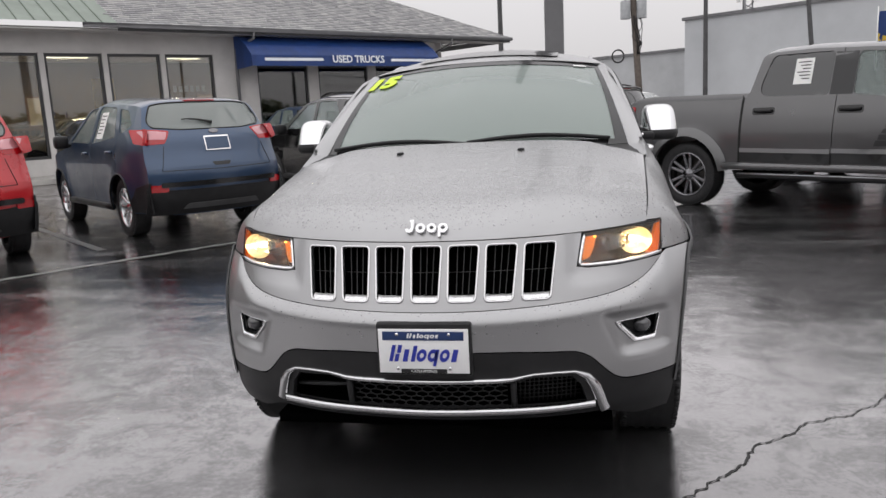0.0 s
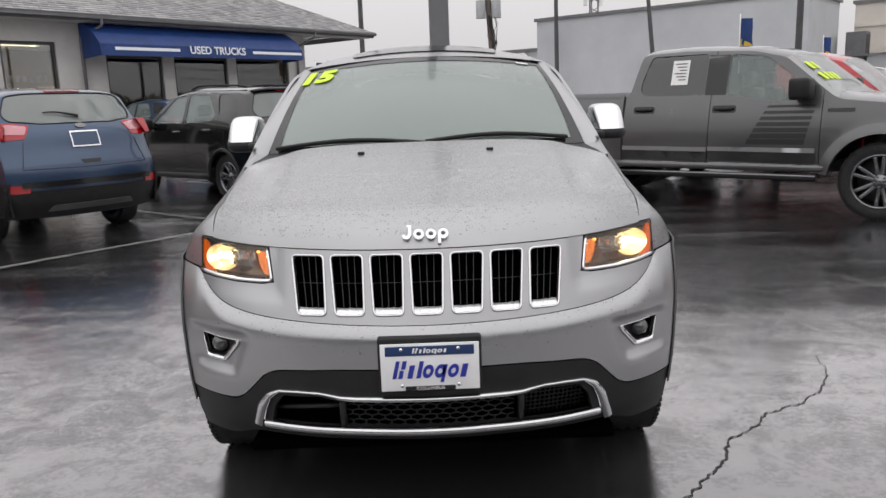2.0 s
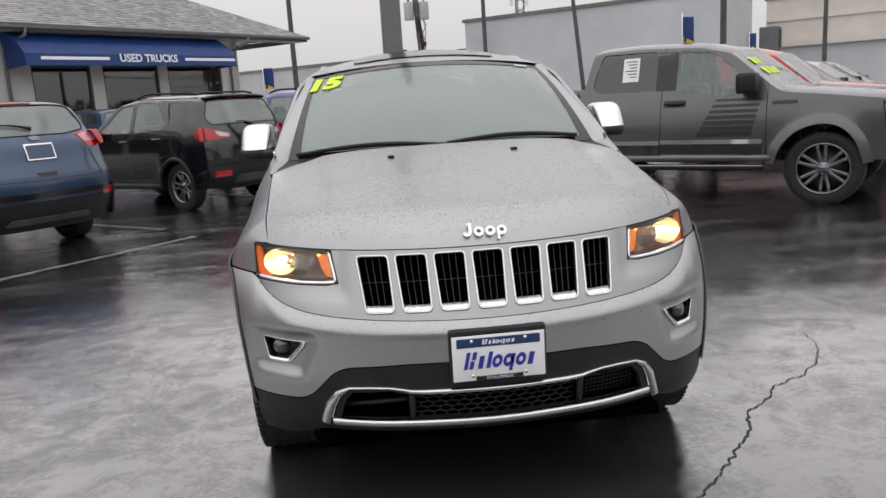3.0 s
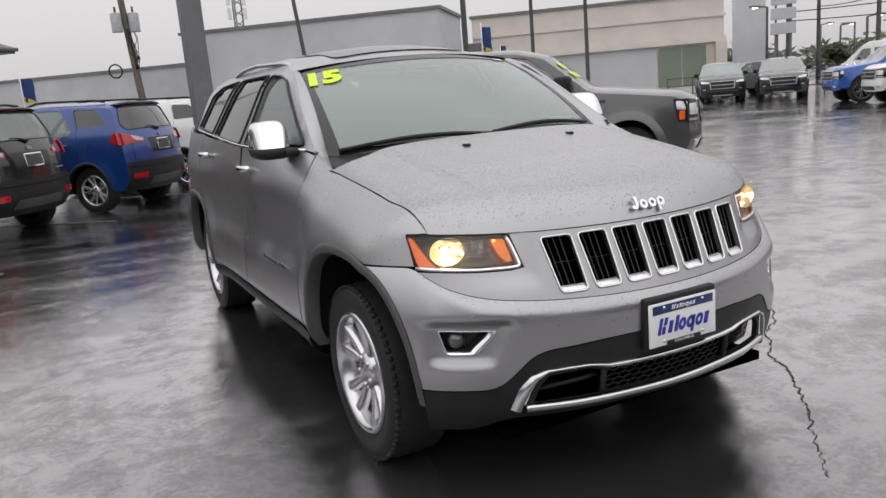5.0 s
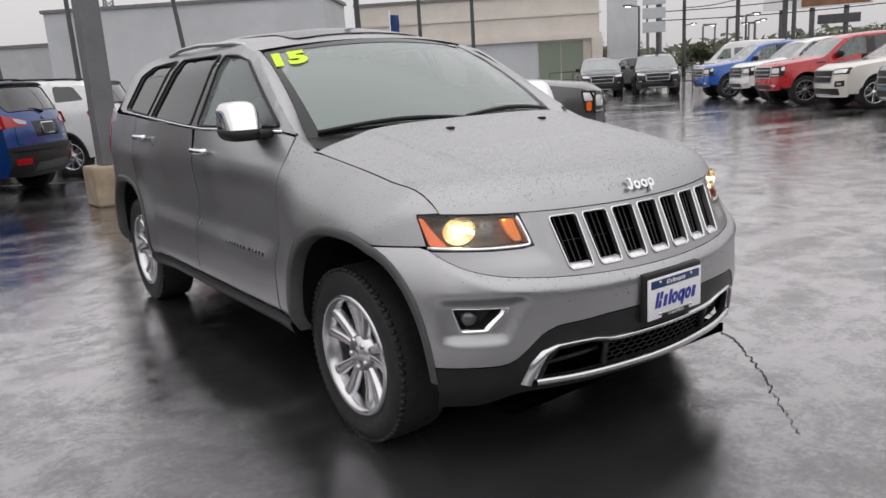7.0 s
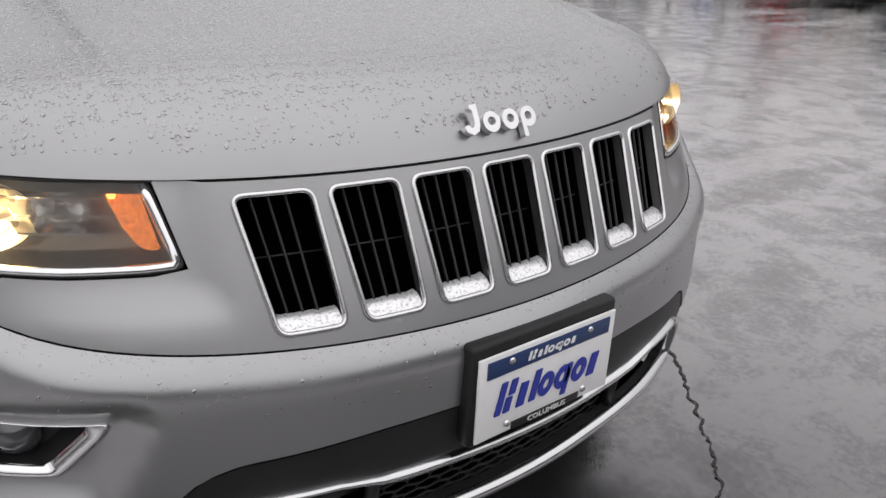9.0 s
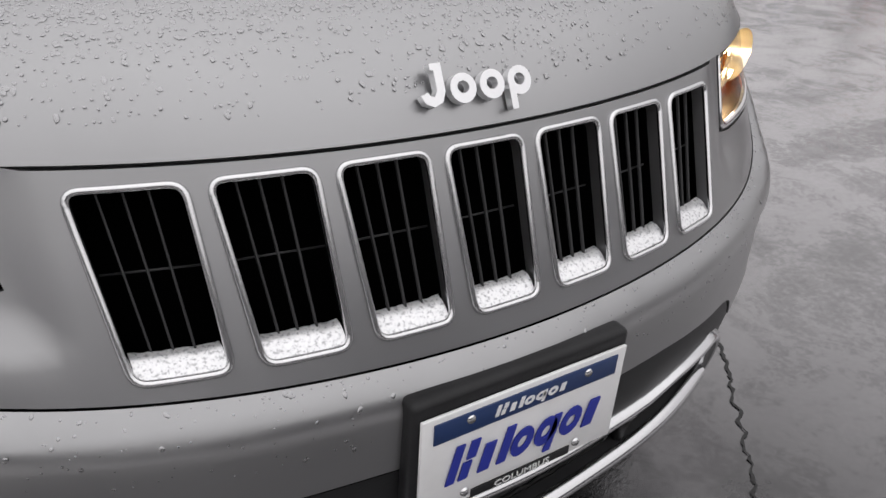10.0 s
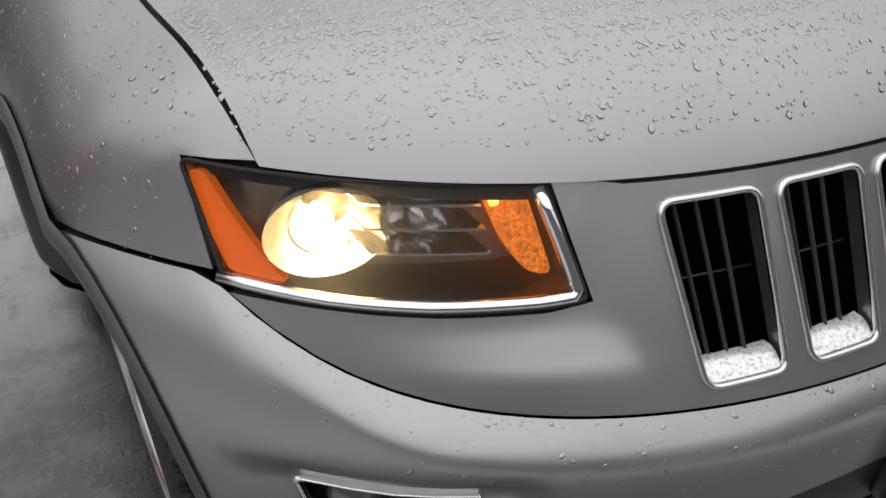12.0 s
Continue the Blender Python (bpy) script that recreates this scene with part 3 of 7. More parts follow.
# compact crossover with a raked back
RAKED_CROSSOVER = dict(W=0.915, wb=2.69, wr=0.345, arch=0.405, sill=0.30, belt=1.10, roof=1.66, tumble=0.42, bow=0.26, bow_back=0.16, roll=0.07, mirror=(0.62, 1.06), dash=0.35, seats=(1.35, 2.25),
    outline=[(-0.86, 0.25, "front_bumper"), (-0.90, 0.55, "front_grille"), (-0.84, 0.86, "hood"), (-0.50, 0.99, "hood"), (0.34, 1.10, "windshield"), (1.12, 1.58, "roof"), (1.7, 1.66, "roof"), (2.9, 1.60, "roof"), (3.24, 1.57, "rear_window"), (3.52, 1.20, "tailgate"), (3.60, 1.15, "tailgate"), (3.625, 0.97, "tailgate"), (3.72, 0.83, "rear_bumper"), (3.735, 0.70, "rear_bumper"), (3.70, 0.45, "rear_bumper"), (3.58, 0.27, "rear_bumper")], back=3.72, rear_hole=[(-0.89, 0.015), (0.89, 0.015), (0.95, 0.25), (0.87, 0.36), (0.5, 0.425), (-0.5, 0.425), (-0.87, 0.36), (-0.95, 0.25)],
    windows=[[(0.62, 1.12), (1.24, 1.52), (1.53, 1.555), (1.53, 1.10)], [(1.62, 1.10), (1.62, 1.56), (2.3, 1.53), (2.52, 1.17)], [(2.66, 1.2), (2.44, 1.51), (2.78, 1.48), (3.06, 1.3)]],
    cuts=(0.45, 1.575, 2.6), handles=[(1.35, 0.98), (2.36, 1.0)], style="ten", rim_mat=ALLOY, tint_from=9, rim=0.225, tyre=0.225, lip=0.012)
SHORT_CROSSOVER = dict(W=0.882, wb=2.52, wr=0.335, arch=0.405, sill=0.31, belt=1.12, roof=1.65, tumble=0.36, bow=0.24, bow_back=0.14, roll=0.07, mirror=(0.6, 1.06), dash=0.3, seats=(1.25, 2.1),
    outline=[(-0.72, 0.25, "front_bumper"), (-0.78, 0.55, "front_grille"), (-0.72, 0.90, "hood"), (-0.4, 1.02, "hood"), (0.30, 1.12, "windshield"), (1.02, 1.58, "roof"), (1.6, 1.65, "roof"), (2.75, 1.61, "roof"), (3.02, 1.575, "rear_window"), (3.24, 1.14, "tailgate"), (3.30, 1.0, "tailgate"), (3.33, 0.72, "rear_bumper"), (3.36, 0.45, "rear_bumper"), (3.22, 0.28, "rear_bumper")], rear_hole=[(-0.84, 0.04), (0.84, 0.04), (0.92, 0.30), (0.82, 0.42), (-0.82, 0.42), (-0.92, 0.30)],
    windows=[[(0.58, 1.13), (1.14, 1.51), (1.43, 1.545), (1.43, 1.12)], [(1.51, 1.12), (1.51, 1.55), (2.05, 1.53), (2.28, 1.22), (2.2, 1.15)], [(2.36, 1.26), (2.28, 1.53), (2.70, 1.51), (2.95, 1.28)]],
    cuts=(0.42, 1.47, 2.36), handles=[(1.28, 1.0), (2.1, 1.02)], style="five", rim_mat=ALLOY, bumper=BLACK, rim=0.22, tyre=0.21, lip=0.03, tint_from=2.3)
TRUCK = dict(W=1.0, wb=3.68, wr=0.405, arch=0.51, sill=0.50, belt=1.34, roof=1.95, tumble=0.30, bow=0.16, bow_back=0.03, roll=0.07, soften=2, mirror=(0.88, 1.29), dash=0.55, seats=(1.45, 2.4), flare=0.02,
    outline=[(-0.86, 0.42, "front_bumper"), (-0.96, 0.62, "front_bumper"), (-0.93, 0.74, "front_grille"), (-0.90, 1.10, "hood"), (-0.72, 1.21, "hood"), (0.44, 1.335, "windshield"), (1.0, 1.80, "roof"), (1.40, 1.90, "roof"), (2.2, 1.945, "roof"), (2.72, 1.935, "roof"), (2.83, 1.89, "rear_window"), (2.94, 1.42, "bed"), (2.955, 1.405, "bed"), (4.68, 1.425, "tailgate"), (4.78, 1.38, "tailgate"), (4.81, 0.78, "rear_bumper"), (4.90, 0.62, "rear_bumper"), (4.82, 0.48, "rear_bumper")],
    windows=[[(0.82, 1.40), (0.94, 1.53), (1.26, 1.77), (1.66, 1.81), (1.66, 1.34), (1.32, 1.31), (1.12, 1.245), (0.82, 1.27)], [(1.92, 1.345), (1.92, 1.83), (2.64, 1.835), (2.74, 1.52), (2.74, 1.41), (2.66, 1.36)]],
    cuts=(0.60, 1.83, 2.94), handles=[(1.66, 1.185), (2.66, 1.19)], style="pairs", rim_mat=DARK_ALLOY, rim=0.275, tyre=0.275, lip=0.014, tint_from=1.9, handle_mat=BLACK)
BIG_SUV = dict(W=0.99, wb=2.95, wr=0.385, arch=0.45, sill=0.38, belt=1.22, roof=1.80, tumble=0.34, bow=0.22, bow_back=0.1, roll=0.07, mirror=(0.7, 1.2), dash=0.45, seats=(1.5, 2.5),
    outline=[(-0.84, 0.30, "front_bumper"), (-0.92, 0.6, "front_grille"), (-0.88, 1.0, "hood"), (-0.6, 1.12, "hood"), (0.45, 1.22, "windshield"), (1.2, 1.70, "roof"), (1.8, 1.80, "roof"), (3.4, 1.76, "roof"), (3.7, 1.70, "rear_window"), (3.92, 1.25, "tailgate"), (3.98, 0.75, "rear_bumper"), (4.0, 0.5, "rear_bumper"), (3.9, 0.33, "rear_bumper")],
    windows=[[(0.75, 1.24), (1.3, 1.64), (1.64, 1.68), (1.64, 1.22)], [(1.74, 1.22), (1.74, 1.68), (2.6, 1.67), (2.7, 1.24)], [(2.82, 1.25), (2.78, 1.66), (3.3, 1.63), (3.6, 1.28)]],
    cuts=(0.55, 1.69, 2.75), handles=[(1.45, 1.1), (2.45, 1.12)], style="six", rim_mat=ALLOY, rim=0.25, tyre=0.25, tint_from=1.7)

P_BLUE = paint("slate_blue_paint", (0.022, 0.050, 0.105), 0.5)
P_ROYAL = paint("royal_blue_paint", (0.006, 0.045, 0.21), 0.35)
P_BLACK = paint("black_paint", (0.004, 0.004, 0.0045), 0.0, 0.15, wet=False)
P_WHITE = paint("white_paint", (0.72, 0.72, 0.71), 0.0, 0.3)
P_GREY = paint("dark_grey_paint", (0.090, 0.089, 0.091), 0.65)
P_RED = paint("red_paint", (0.42, 0.003, 0.009), 0.1, 0.28)
P_SKY = paint("bright_blue_paint", (0.006, 0.085, 0.36), 0.25, 0.28)
P_CREAM = paint("cream_paint", (0.64, 0.61, 0.55), 0.1)
P_MAROON = paint("maroon_paint", (0.10, 0.008, 0.012), 0.2)
P_DARK = paint("charcoal_paint", (0.018, 0.019, 0.02), 0.3)
P_SILVER = paint("silver_paint", (0.42, 0.42, 0.43), 0.7)


# ---- ground ----
def ground():
    bm = bmesh.new()
    vs = [bm.verts.new((x, y, 0)) for x, y in ((-2500, -2500), (2500, -2500), (2500, 2500), (-2500, 2500))]
    bm.faces.new(vs)
    return tagged(part("ground", bm, ASPHALT), "wet black asphalt car lot with puddles", "ground", kind="structure")


ground()
FADED = worn("faded_road_paint", (0.20, 0.20, 0.195), 0.3, 9, 0.6, 90, 0.3)
OLD_LINE = worn("worn_stall_paint", (0.13, 0.13, 0.128), 0.3, 7, 0.6, 90, 0.3)


def stripe(l, f0, f1, width=0.1, z=0.004):
    """A worn painted stall line."""
    bm = bmesh.new()
    n = int(abs(f1 - f0) / 0.1)
    rng = random.Random(int(l * 100))
    rows = []
    for k in range(n + 1):
        f = f0 + (f1 - f0) * k / n
        rows.append([bm.verts.new(lot(l + s * (width / 2 + rng.uniform(-0.008, 0.008)), f, z)) for s in (-1, 1)])
    for a, b in zip(rows, rows[1:]):
        bm.faces.new((a[0], a[1], b[1], b[0]))
    return tagged(part("stall_line", bm, OLD_LINE), "worn white painted stall line on wet asphalt", "road marking", "stall lines", "structure")


for k in range(-1, 5):
    stripe(0.40 + 2.96 * k, 6.6, 11.5)


def cross_line():
    """A long faded line along the ends of the stalls."""
    bm = bmesh.new()
    rng = random.Random(9)
    rows = []
    for k in range(82):
        l = -5 + 0.1 * k
        f = 5.68 + 0.02 * math.sin(l)
        rows.append([bm.verts.new(lot(l, f + s * (0.05 + rng.uniform(-0.012, 0.012)), 0.004)) for s in (-1, 1)])
    for a, b in zip(rows, rows[1:]):
        bm.faces.new((a[0], a[1], b[1], b[0]))
    return tagged(part("stall_line", bm, FADED), "faded long painted line on wet asphalt", "road marking", "stall lines", "structure")


cross_line()


def crack(points, width):
    """A jagged crack in the asphalt, with crumbled edges."""
    rng = random.Random(5)
    line = resample(points, 0.013, closed=False)
    bm = bmesh.new()
    rows = []
    drift = 0.0
    for i, (x, y) in enumerate(line):
        a, b = line[max(0, i - 1)], line[min(len(line) - 1, i + 1)]
        d = Vector((b[0] - a[0], b[1] - a[1])).normalized()
        n = Vector((-d.y, d.x))
        drift = drift * 0.72 + rng.uniform(-0.009, 0.009)
        w = width * rng.uniform(0.4, 1.5) * (0.35 + 0.65 * math.sin(math.pi * min(1, max(0.05, i / len(line)))))
        c = Vector((x, y)) + n * drift
        rows.append([bm.verts.new((*(c + n * s * w), 0.003)) for s in (-0.5, 0.5)])
    for p, q in zip(rows, rows[1:]):
        bm.faces.new((p[0], p[1], q[1], q[0]))
    return tagged(part("asphalt_crack", bm, CRACK), "jagged dark crack in the wet asphalt", "crack", kind="structure")


CRACK = material("crack_tar", (0.014, 0.014, 0.014), 0.6)
crack([(0.38, -1.12), (0.58, -0.908), (0.806, -0.697), (1.07, -0.42), (1.2, -0.2), (1.45, 0.035), (1.62, 0.12), (1.78, 0.254), (1.95, 0.5), (2.0, 0.75)], 0.0085)


# ---- showroom ----
def wall_run(name, label, mat, m, length, height, thick, openings=()):
    """A wall along its own x with openings (x0, x1, z0, z1) cut through it."""
    bm = bmesh.new()
    xs = sorted({0, length, *[v for o in openings for v in o[:2]]})
    for x0, x1 in zip(xs, xs[1:]):
        cut = [o for o in openings if o[0] <= x0 and o[1] >= x1]
        zs = [0, *[v for o in sorted(cut, key=lambda o: o[2]) for v in o[2:]], height]
        for z0, z1 in zip(zs[::2], zs[1::2]):
            if z1 > z0:
                box(bm, x0, x1, 0, thick, z0, z1)
    bmesh.ops.remove_doubles(bm, verts=bm.verts, dist=0.0005)
    ob = part(name, bm, mat, smooth=False)
    ob.matrix_world = m
    return tagged(ob, label, "wall", kind="structure")


SHOP_GLASS = glass("shop_glass", (0.8, 0.82, 0.81), ior=2.3)
FRAME = material("dark_window_frame", (0.05, 0.05, 0.052), 0.4, 0.3)
SHINGLE = [worn("shingle_grey", (0.16, 0.16, 0.165), 0.85, 6, 0.3, 120, 0.4)]
mi = SHINGLE[0]
geo = mi.node_tree.nodes.new("ShaderNodeNewGeometry")
wire(mi, ramp(mi, geo.outputs["Random Per Island"], [(0.0, (0.20, 0.20, 0.205)), (0.5, (0.28, 0.28, 0.28)), (1.0, (0.37, 0.36, 0.355))]), "Base Color")
GREEN_METAL = worn("weathered_green_metal", (0.20, 0.235, 0.20), 0.55, 1.5, 0.15, 20, 0.05)

F_WALL, L0, L1 = 20.6, -12.0, 17.7
shop_windows = [(a - L0, b - L0, 0.6, 3.12) for a, b in ((9.79, 11.67), (12.08, 14.15), (14.51, 16.86))]
for k in range(10):
    shop_windows.append((6.81 - 1.655 * k - L0, 8.32 - 1.655 * k - L0, 0.6, 3.45))
wall_run("wall_north", "grey stucco showroom wall with large shop windows", WALL_GREY, lot_pose(L0, F_WALL), L1 - L0, 4.15, 0.25, shop_windows)
wall_run("wall_east", "grey stucco end wall of the showroom", WALL_GREY, lot_pose(L1, F_WALL, 0, 90), 9.0, 4.15, 0.25)
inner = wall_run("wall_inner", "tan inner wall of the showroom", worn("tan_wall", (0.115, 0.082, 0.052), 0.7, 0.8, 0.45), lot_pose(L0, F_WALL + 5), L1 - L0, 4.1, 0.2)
fl = part("floor", boxed(0, L1 - L0, 0.25, 5, 0.02, 0.1), worn("tile_floor", (0.3, 0.26, 0.22), 0.3, 2), smooth=False)
fl.matrix_world = lot_pose(L0, F_WALL)
tagged(fl, "tan tiled showroom floor", "floor", kind="structure")
ce = part("ceiling", boxed(0, L1 - L0, 0.25, 5, 3.6, 3.7), worn("ceiling_tile", (0.6, 0.58, 0.55), 0.8, 2), smooth=False)
ce.matrix_world = lot_pose(L0, F_WALL)
tagged(ce, "white showroom ceiling", "ceiling", kind="structure")
for n, (x0, x1, z0, z1) in enumerate(shop_windows):
    w = thing(f"window_{n + 1}", "large shop window in a dark frame", "window", lot_pose(L0, F_WALL), "shop windows", "structure")
    for a, b, c, d in ((x0, x0 + 0.07, z0, z1), (x1 - 0.07, x1, z0, z1), (x0 + 0.07, x1 - 0.07, z0, z0 + 0.08), (x0 + 0.07, x1 - 0.07, z1 - 0.08, z1)):
        part("window_frame", boxed(a, b, 0.06, 0.16, c, d), FRAME, w, smooth=False)
    part("pane", boxed(x0 + 0.07, x1 - 0.07, 0.10, 0.112, z0 + 0.08, z1 - 0.08), SHOP_GLASS, w, smooth=False)
bm = boxed(0, L1 - L0 + 1.5, -1.6, 0, 0.0, 0.15, bevel=0.02)
ob = part("pavement", bm, CONCRETE, smooth=False)
ob.matrix_world = lot_pose(L0, F_WALL)
tagged(ob, "wet concrete pavement with a kerb along the showroom", "pavement", kind="structure")

# warm ceiling lamps of the showroom
LIT = material("lit_diffuser", (1, 0.95, 0.85), 0.5, Emission_Color=(1.0, 0.86, 0.62, 1), Emission_Strength=2.5)
for k in range(5):
    ld = bpy.data.lights.new("showroom_light", "AREA")
    ld.shape, ld.size, ld.size_y, ld.energy, ld.color = "RECTANGLE", 1.2, 0.3, 45, (1.0, 0.82, 0.58)
    lo = new("showroom_light", ld)
    p = lot(1.2 + 3.6 * k, F_WALL + 2.6, 3.5)
    lo.location = p
    fix = thing("ceiling_light", "lit fluorescent ceiling fitting in the showroom", "ceiling light", lot_pose(1.2 + 3.6 * k, F_WALL + 2.6, 3.54), "showroom ceiling lights")
    part("housing", boxed(-0.64, 0.64, -0.19, 0.19, 0.01, 0.06), CONCRETE, fix, smooth=False)
    part("diffuser", boxed(-0.6, 0.6, -0.15, 0.15, 0.0, 0.012), LIT, fix, smooth=False)


def roof():
    """A low hipped roof of shingle courses, with a dark fascia and gutter."""
    root = thing("roof", "hipped roof of weathered grey asphalt shingles", "roof", lot_pose(L0, F_WALL), kind="structure")
    length, over, eave, rise, run = L1 - L0, 0.75, 4.2, 0.5, 7.0
    x1 = 20.75 - L0
    bm = bmesh.new()
    rng = random.Random(3)
    courses = 46
    for c in range(courses):
        t0, t1 = c / courses, (c + 1) / courses
        y0, y1 = -over + run * t0, -over + run * t1
        z0, z1 = eave + rise * run * t0, eave + rise * run * t1
        xe0, xe1 = x1 - run * t0, x1 - run * t1
        x = 17.3 - rng.uniform(0, 0.4)
        while x < xe1:
            w = rng.uniform(0.16, 0.32)
            xa, xb = max(x, 17.3), x + w - 0.006
            xa0, xb0 = xa, min(xb, xe0)
            xa1, xb1 = min(xa, xe1), min(xb, xe1)
            lift = 0.012 + rng.uniform(0, 0.01)
            v = [bm.verts.new(q) for q in ((xa0, y0, z0 + lift), (xb0, y0, z0 + lift), (xb1, y1 + 0.03, z1 + 0.004), (xa1, y1 + 0.03, z1 + 0.004), (xa0, y0, z0 - 0.01), (xb0, y0, z0 - 0.01))]
            bm.faces.new(v[:4])
            bm.faces.new((v[4], v[5], v[1], v[0]))
            x += w
        y = -over + run * t0
    # the end slope
    for c in range(courses):
        t0, t1 = c / courses, (c + 1) / courses
        xa, xb = x1 - run * t0, x1 - run * t1
        z0, z1 = eave + rise * run * t0, eave + rise * run * t1
        y = -over + run * t0
        while y < 9:
            w = rng.uniform(0.16, 0.32)
            lift = 0.012 + rng.uniform(0, 0.01)
            v = [bm.verts.new(q) for q in ((xa, y, z0 + lift), (xa, y + w, z0 + lift), (xb, y + w, z1 + 0.004), (xb, max(y, -over + run * t1), z1 + 0.004))]
            bm.faces.new(v)
            y += w
    tagged(part("shingles", bm, SHINGLE[0], root, smooth=False), kind="stuff")
    part("fascia", boxed(17.3, x1, -over - 0.02, -over + 0.03, eave - 0.2, eave), DARK_STEEL, root, smooth=False)
    part("fascia", boxed(x1 - 0.03, x1 + 0.02, -over + 0.03, 9, eave - 0.2, eave), DARK_STEEL, root, smooth=False)
    part("gutter", tube(bmesh.new(), [(x, -over - 0.07, eave - 0.07) for x in (17.3, x1 * 0.5, x1 + 0.05)], 0.07, 8), STEEL_GREY, root)
    part("soffit", boxed(0, x1 - 0.03, -over + 0.03, 0.0, eave - 0.2, eave - 0.17), WALL_GREY, root, smooth=False)
    # standing-seam metal part
    bm = bmesh.new()
    v = [bm.verts.new(q) for q in ((-2, -over, eave), (17.3, -over, eave), (17.3, run - over, eave + rise * run), (-2, run - over, eave + rise * run))]
    bm.faces.new(v)
    for k in range(46):
        x = -2 + 0.42 * k
        tube(bm, [(x, -over, eave + 0.012), (x, run - over, eave + rise * run + 0.012)], 0.018, 5)
    part("metal_roofing", bm, GREEN_METAL, root, "weathered green standing-seam metal")
    for xx in (9.05 - L0, 17.25 - L0):
        yy = -0.09
        pts = [(xx + 0.3, -over - 0.07, eave - 0.12), (xx + 0.3, -over - 0.05, eave - 0.3), (xx, yy, eave - 0.62), (xx, yy, 0.25)]
        part("downpipe", tube(bmesh.new(), pts, 0.05, 8), STEEL_GREY, root)
    return root


roof()


def awning():
    root = thing("awning", "blue canvas shop awning with white lettering and stripes", "awning", lot_pose(L0, F_WALL))
    a, b = 9.03 - L0, 16.55 - L0
    bm = bmesh.new()
    prof = [(-0.05, 4.05), (-0.35, 3.97), (-0.85, 3.68), (-1.12, 3.42), (-1.17, 3.36), (-1.2, 3.03)]
    rows = []
    n = 30
    for k in range(n + 1):
        x = a + (b - a) * k / n
        sag = 0.012 * math.sin(k * math.pi / 2.5) ** 2
        rows.append([bm.verts.new((x, y, z - (sag if i == len(prof) - 1 else 0))) for i, (y, z) in enumerate(prof)])
    for p, q in zip(rows, rows[1:]):
        for i in range(len(prof) - 1):
            bm.faces.new((p[i], q[i], q[i + 1], p[i + 1]))
    for row in (rows[0], rows[-1]):
        tip = bm.verts.new((row[0].co.x, -0.05, 2.98))
        bm.faces.new((*row, tip))
    part("canopy", bm, AWNING, root, smooth=False)
    face = pose(0, 0, 0, 77, 0, 0)

    def on(x, s):
        return Vector((x, -1.196, 3.2)) + Vector((0, 0.09, 1)) * (s + 0.03)

    for x0, x1 in ((a + 0.44, a + 2.55), (b - 2.2, b - 0.06)):
        bm = bmesh.new()
        bm.faces.new([bm.verts.new(on(x, s)) for x, s in ((x0, -0.045), (x1, -0.045), (x1, 0.045), (x0, 0.045))])
        part("printed_stripe", bm, AWNING_WHITE, root, "white stripe", smooth=False)
    c = on(a + 3.96, 0.01)
    text("lettering", "USED TRUCKS", 0.33, AWNING_WHITE, Matrix.Translation(c) @ pose(0, 0, 0, 85, 0, 0), root, "white capital letters", bold=0.008)
    return root


awning()


# ---- far buildings ----
def block(name, label, mat, l0, l1, f0, f1, h, courses=0.0, cap=None):
    """A plain building of blocks or panels with a coping."""
    root = thing(name, label, "building")
    bm = bmesh.new()
    vs = [lot(l, f) for l, f in ((l0, f0), (l1, f0), (l1, f1), (l0, f1))]
    lo = [bm.verts.new(v) for v in vs]
    hi = [bm.verts.new(v + Vector((0, 0, h))) for v in vs]
    for i in range(4):
        bm.faces.new((lo[i], lo[(i + 1) % 4], hi[(i + 1) % 4], hi[i]))
    bm.faces.new(hi)
    bmesh.ops.recalc_face_normals(bm, faces=bm.faces)
    part("wall", bm, mat, root, smooth=False)
    o = part("coping", boxed(0, f1 - f0 + 0.3, -0.15, l1 - l0 + 0.15, h - 0.08, h + 0.14), cap or STEEL_GREY, root, smooth=False)
    p = lot(l0, f1 + 0.15)
    o.matrix_world = pose(p.x, p.y, 0, 0, 0, LOT_TURN - 90)
    return root


block("warehouse", "long grey-blue painted warehouse with a flat roof", WALL_BLUEGREY, 48, 56, 10.0, 28.8, 7.0)
block("garage_building", "low pale grey block building", worn("pale_block", (0.42, 0.43, 0.44), 0.8, 0.6, 0.1, 30), 52, 60, 28.8, 70, 5.2)
beige = block("dealership_hall", "beige panelled dealership hall with shop windows", WALL_BEIGE, 59, 75, -9.5, 9.6, 7.1)


TOWER = worn("silver_panels", (0.55, 0.56, 0.57), 0.35, 0.6, 0.1, 20, 0.05, metal=0.4)
HALL_GLASS = material("pale_shop_glass", (0.21, 0.24, 0.19), 0.08, 0.0, Coat_Weight=1.0, Coat_Roughness=0.03)


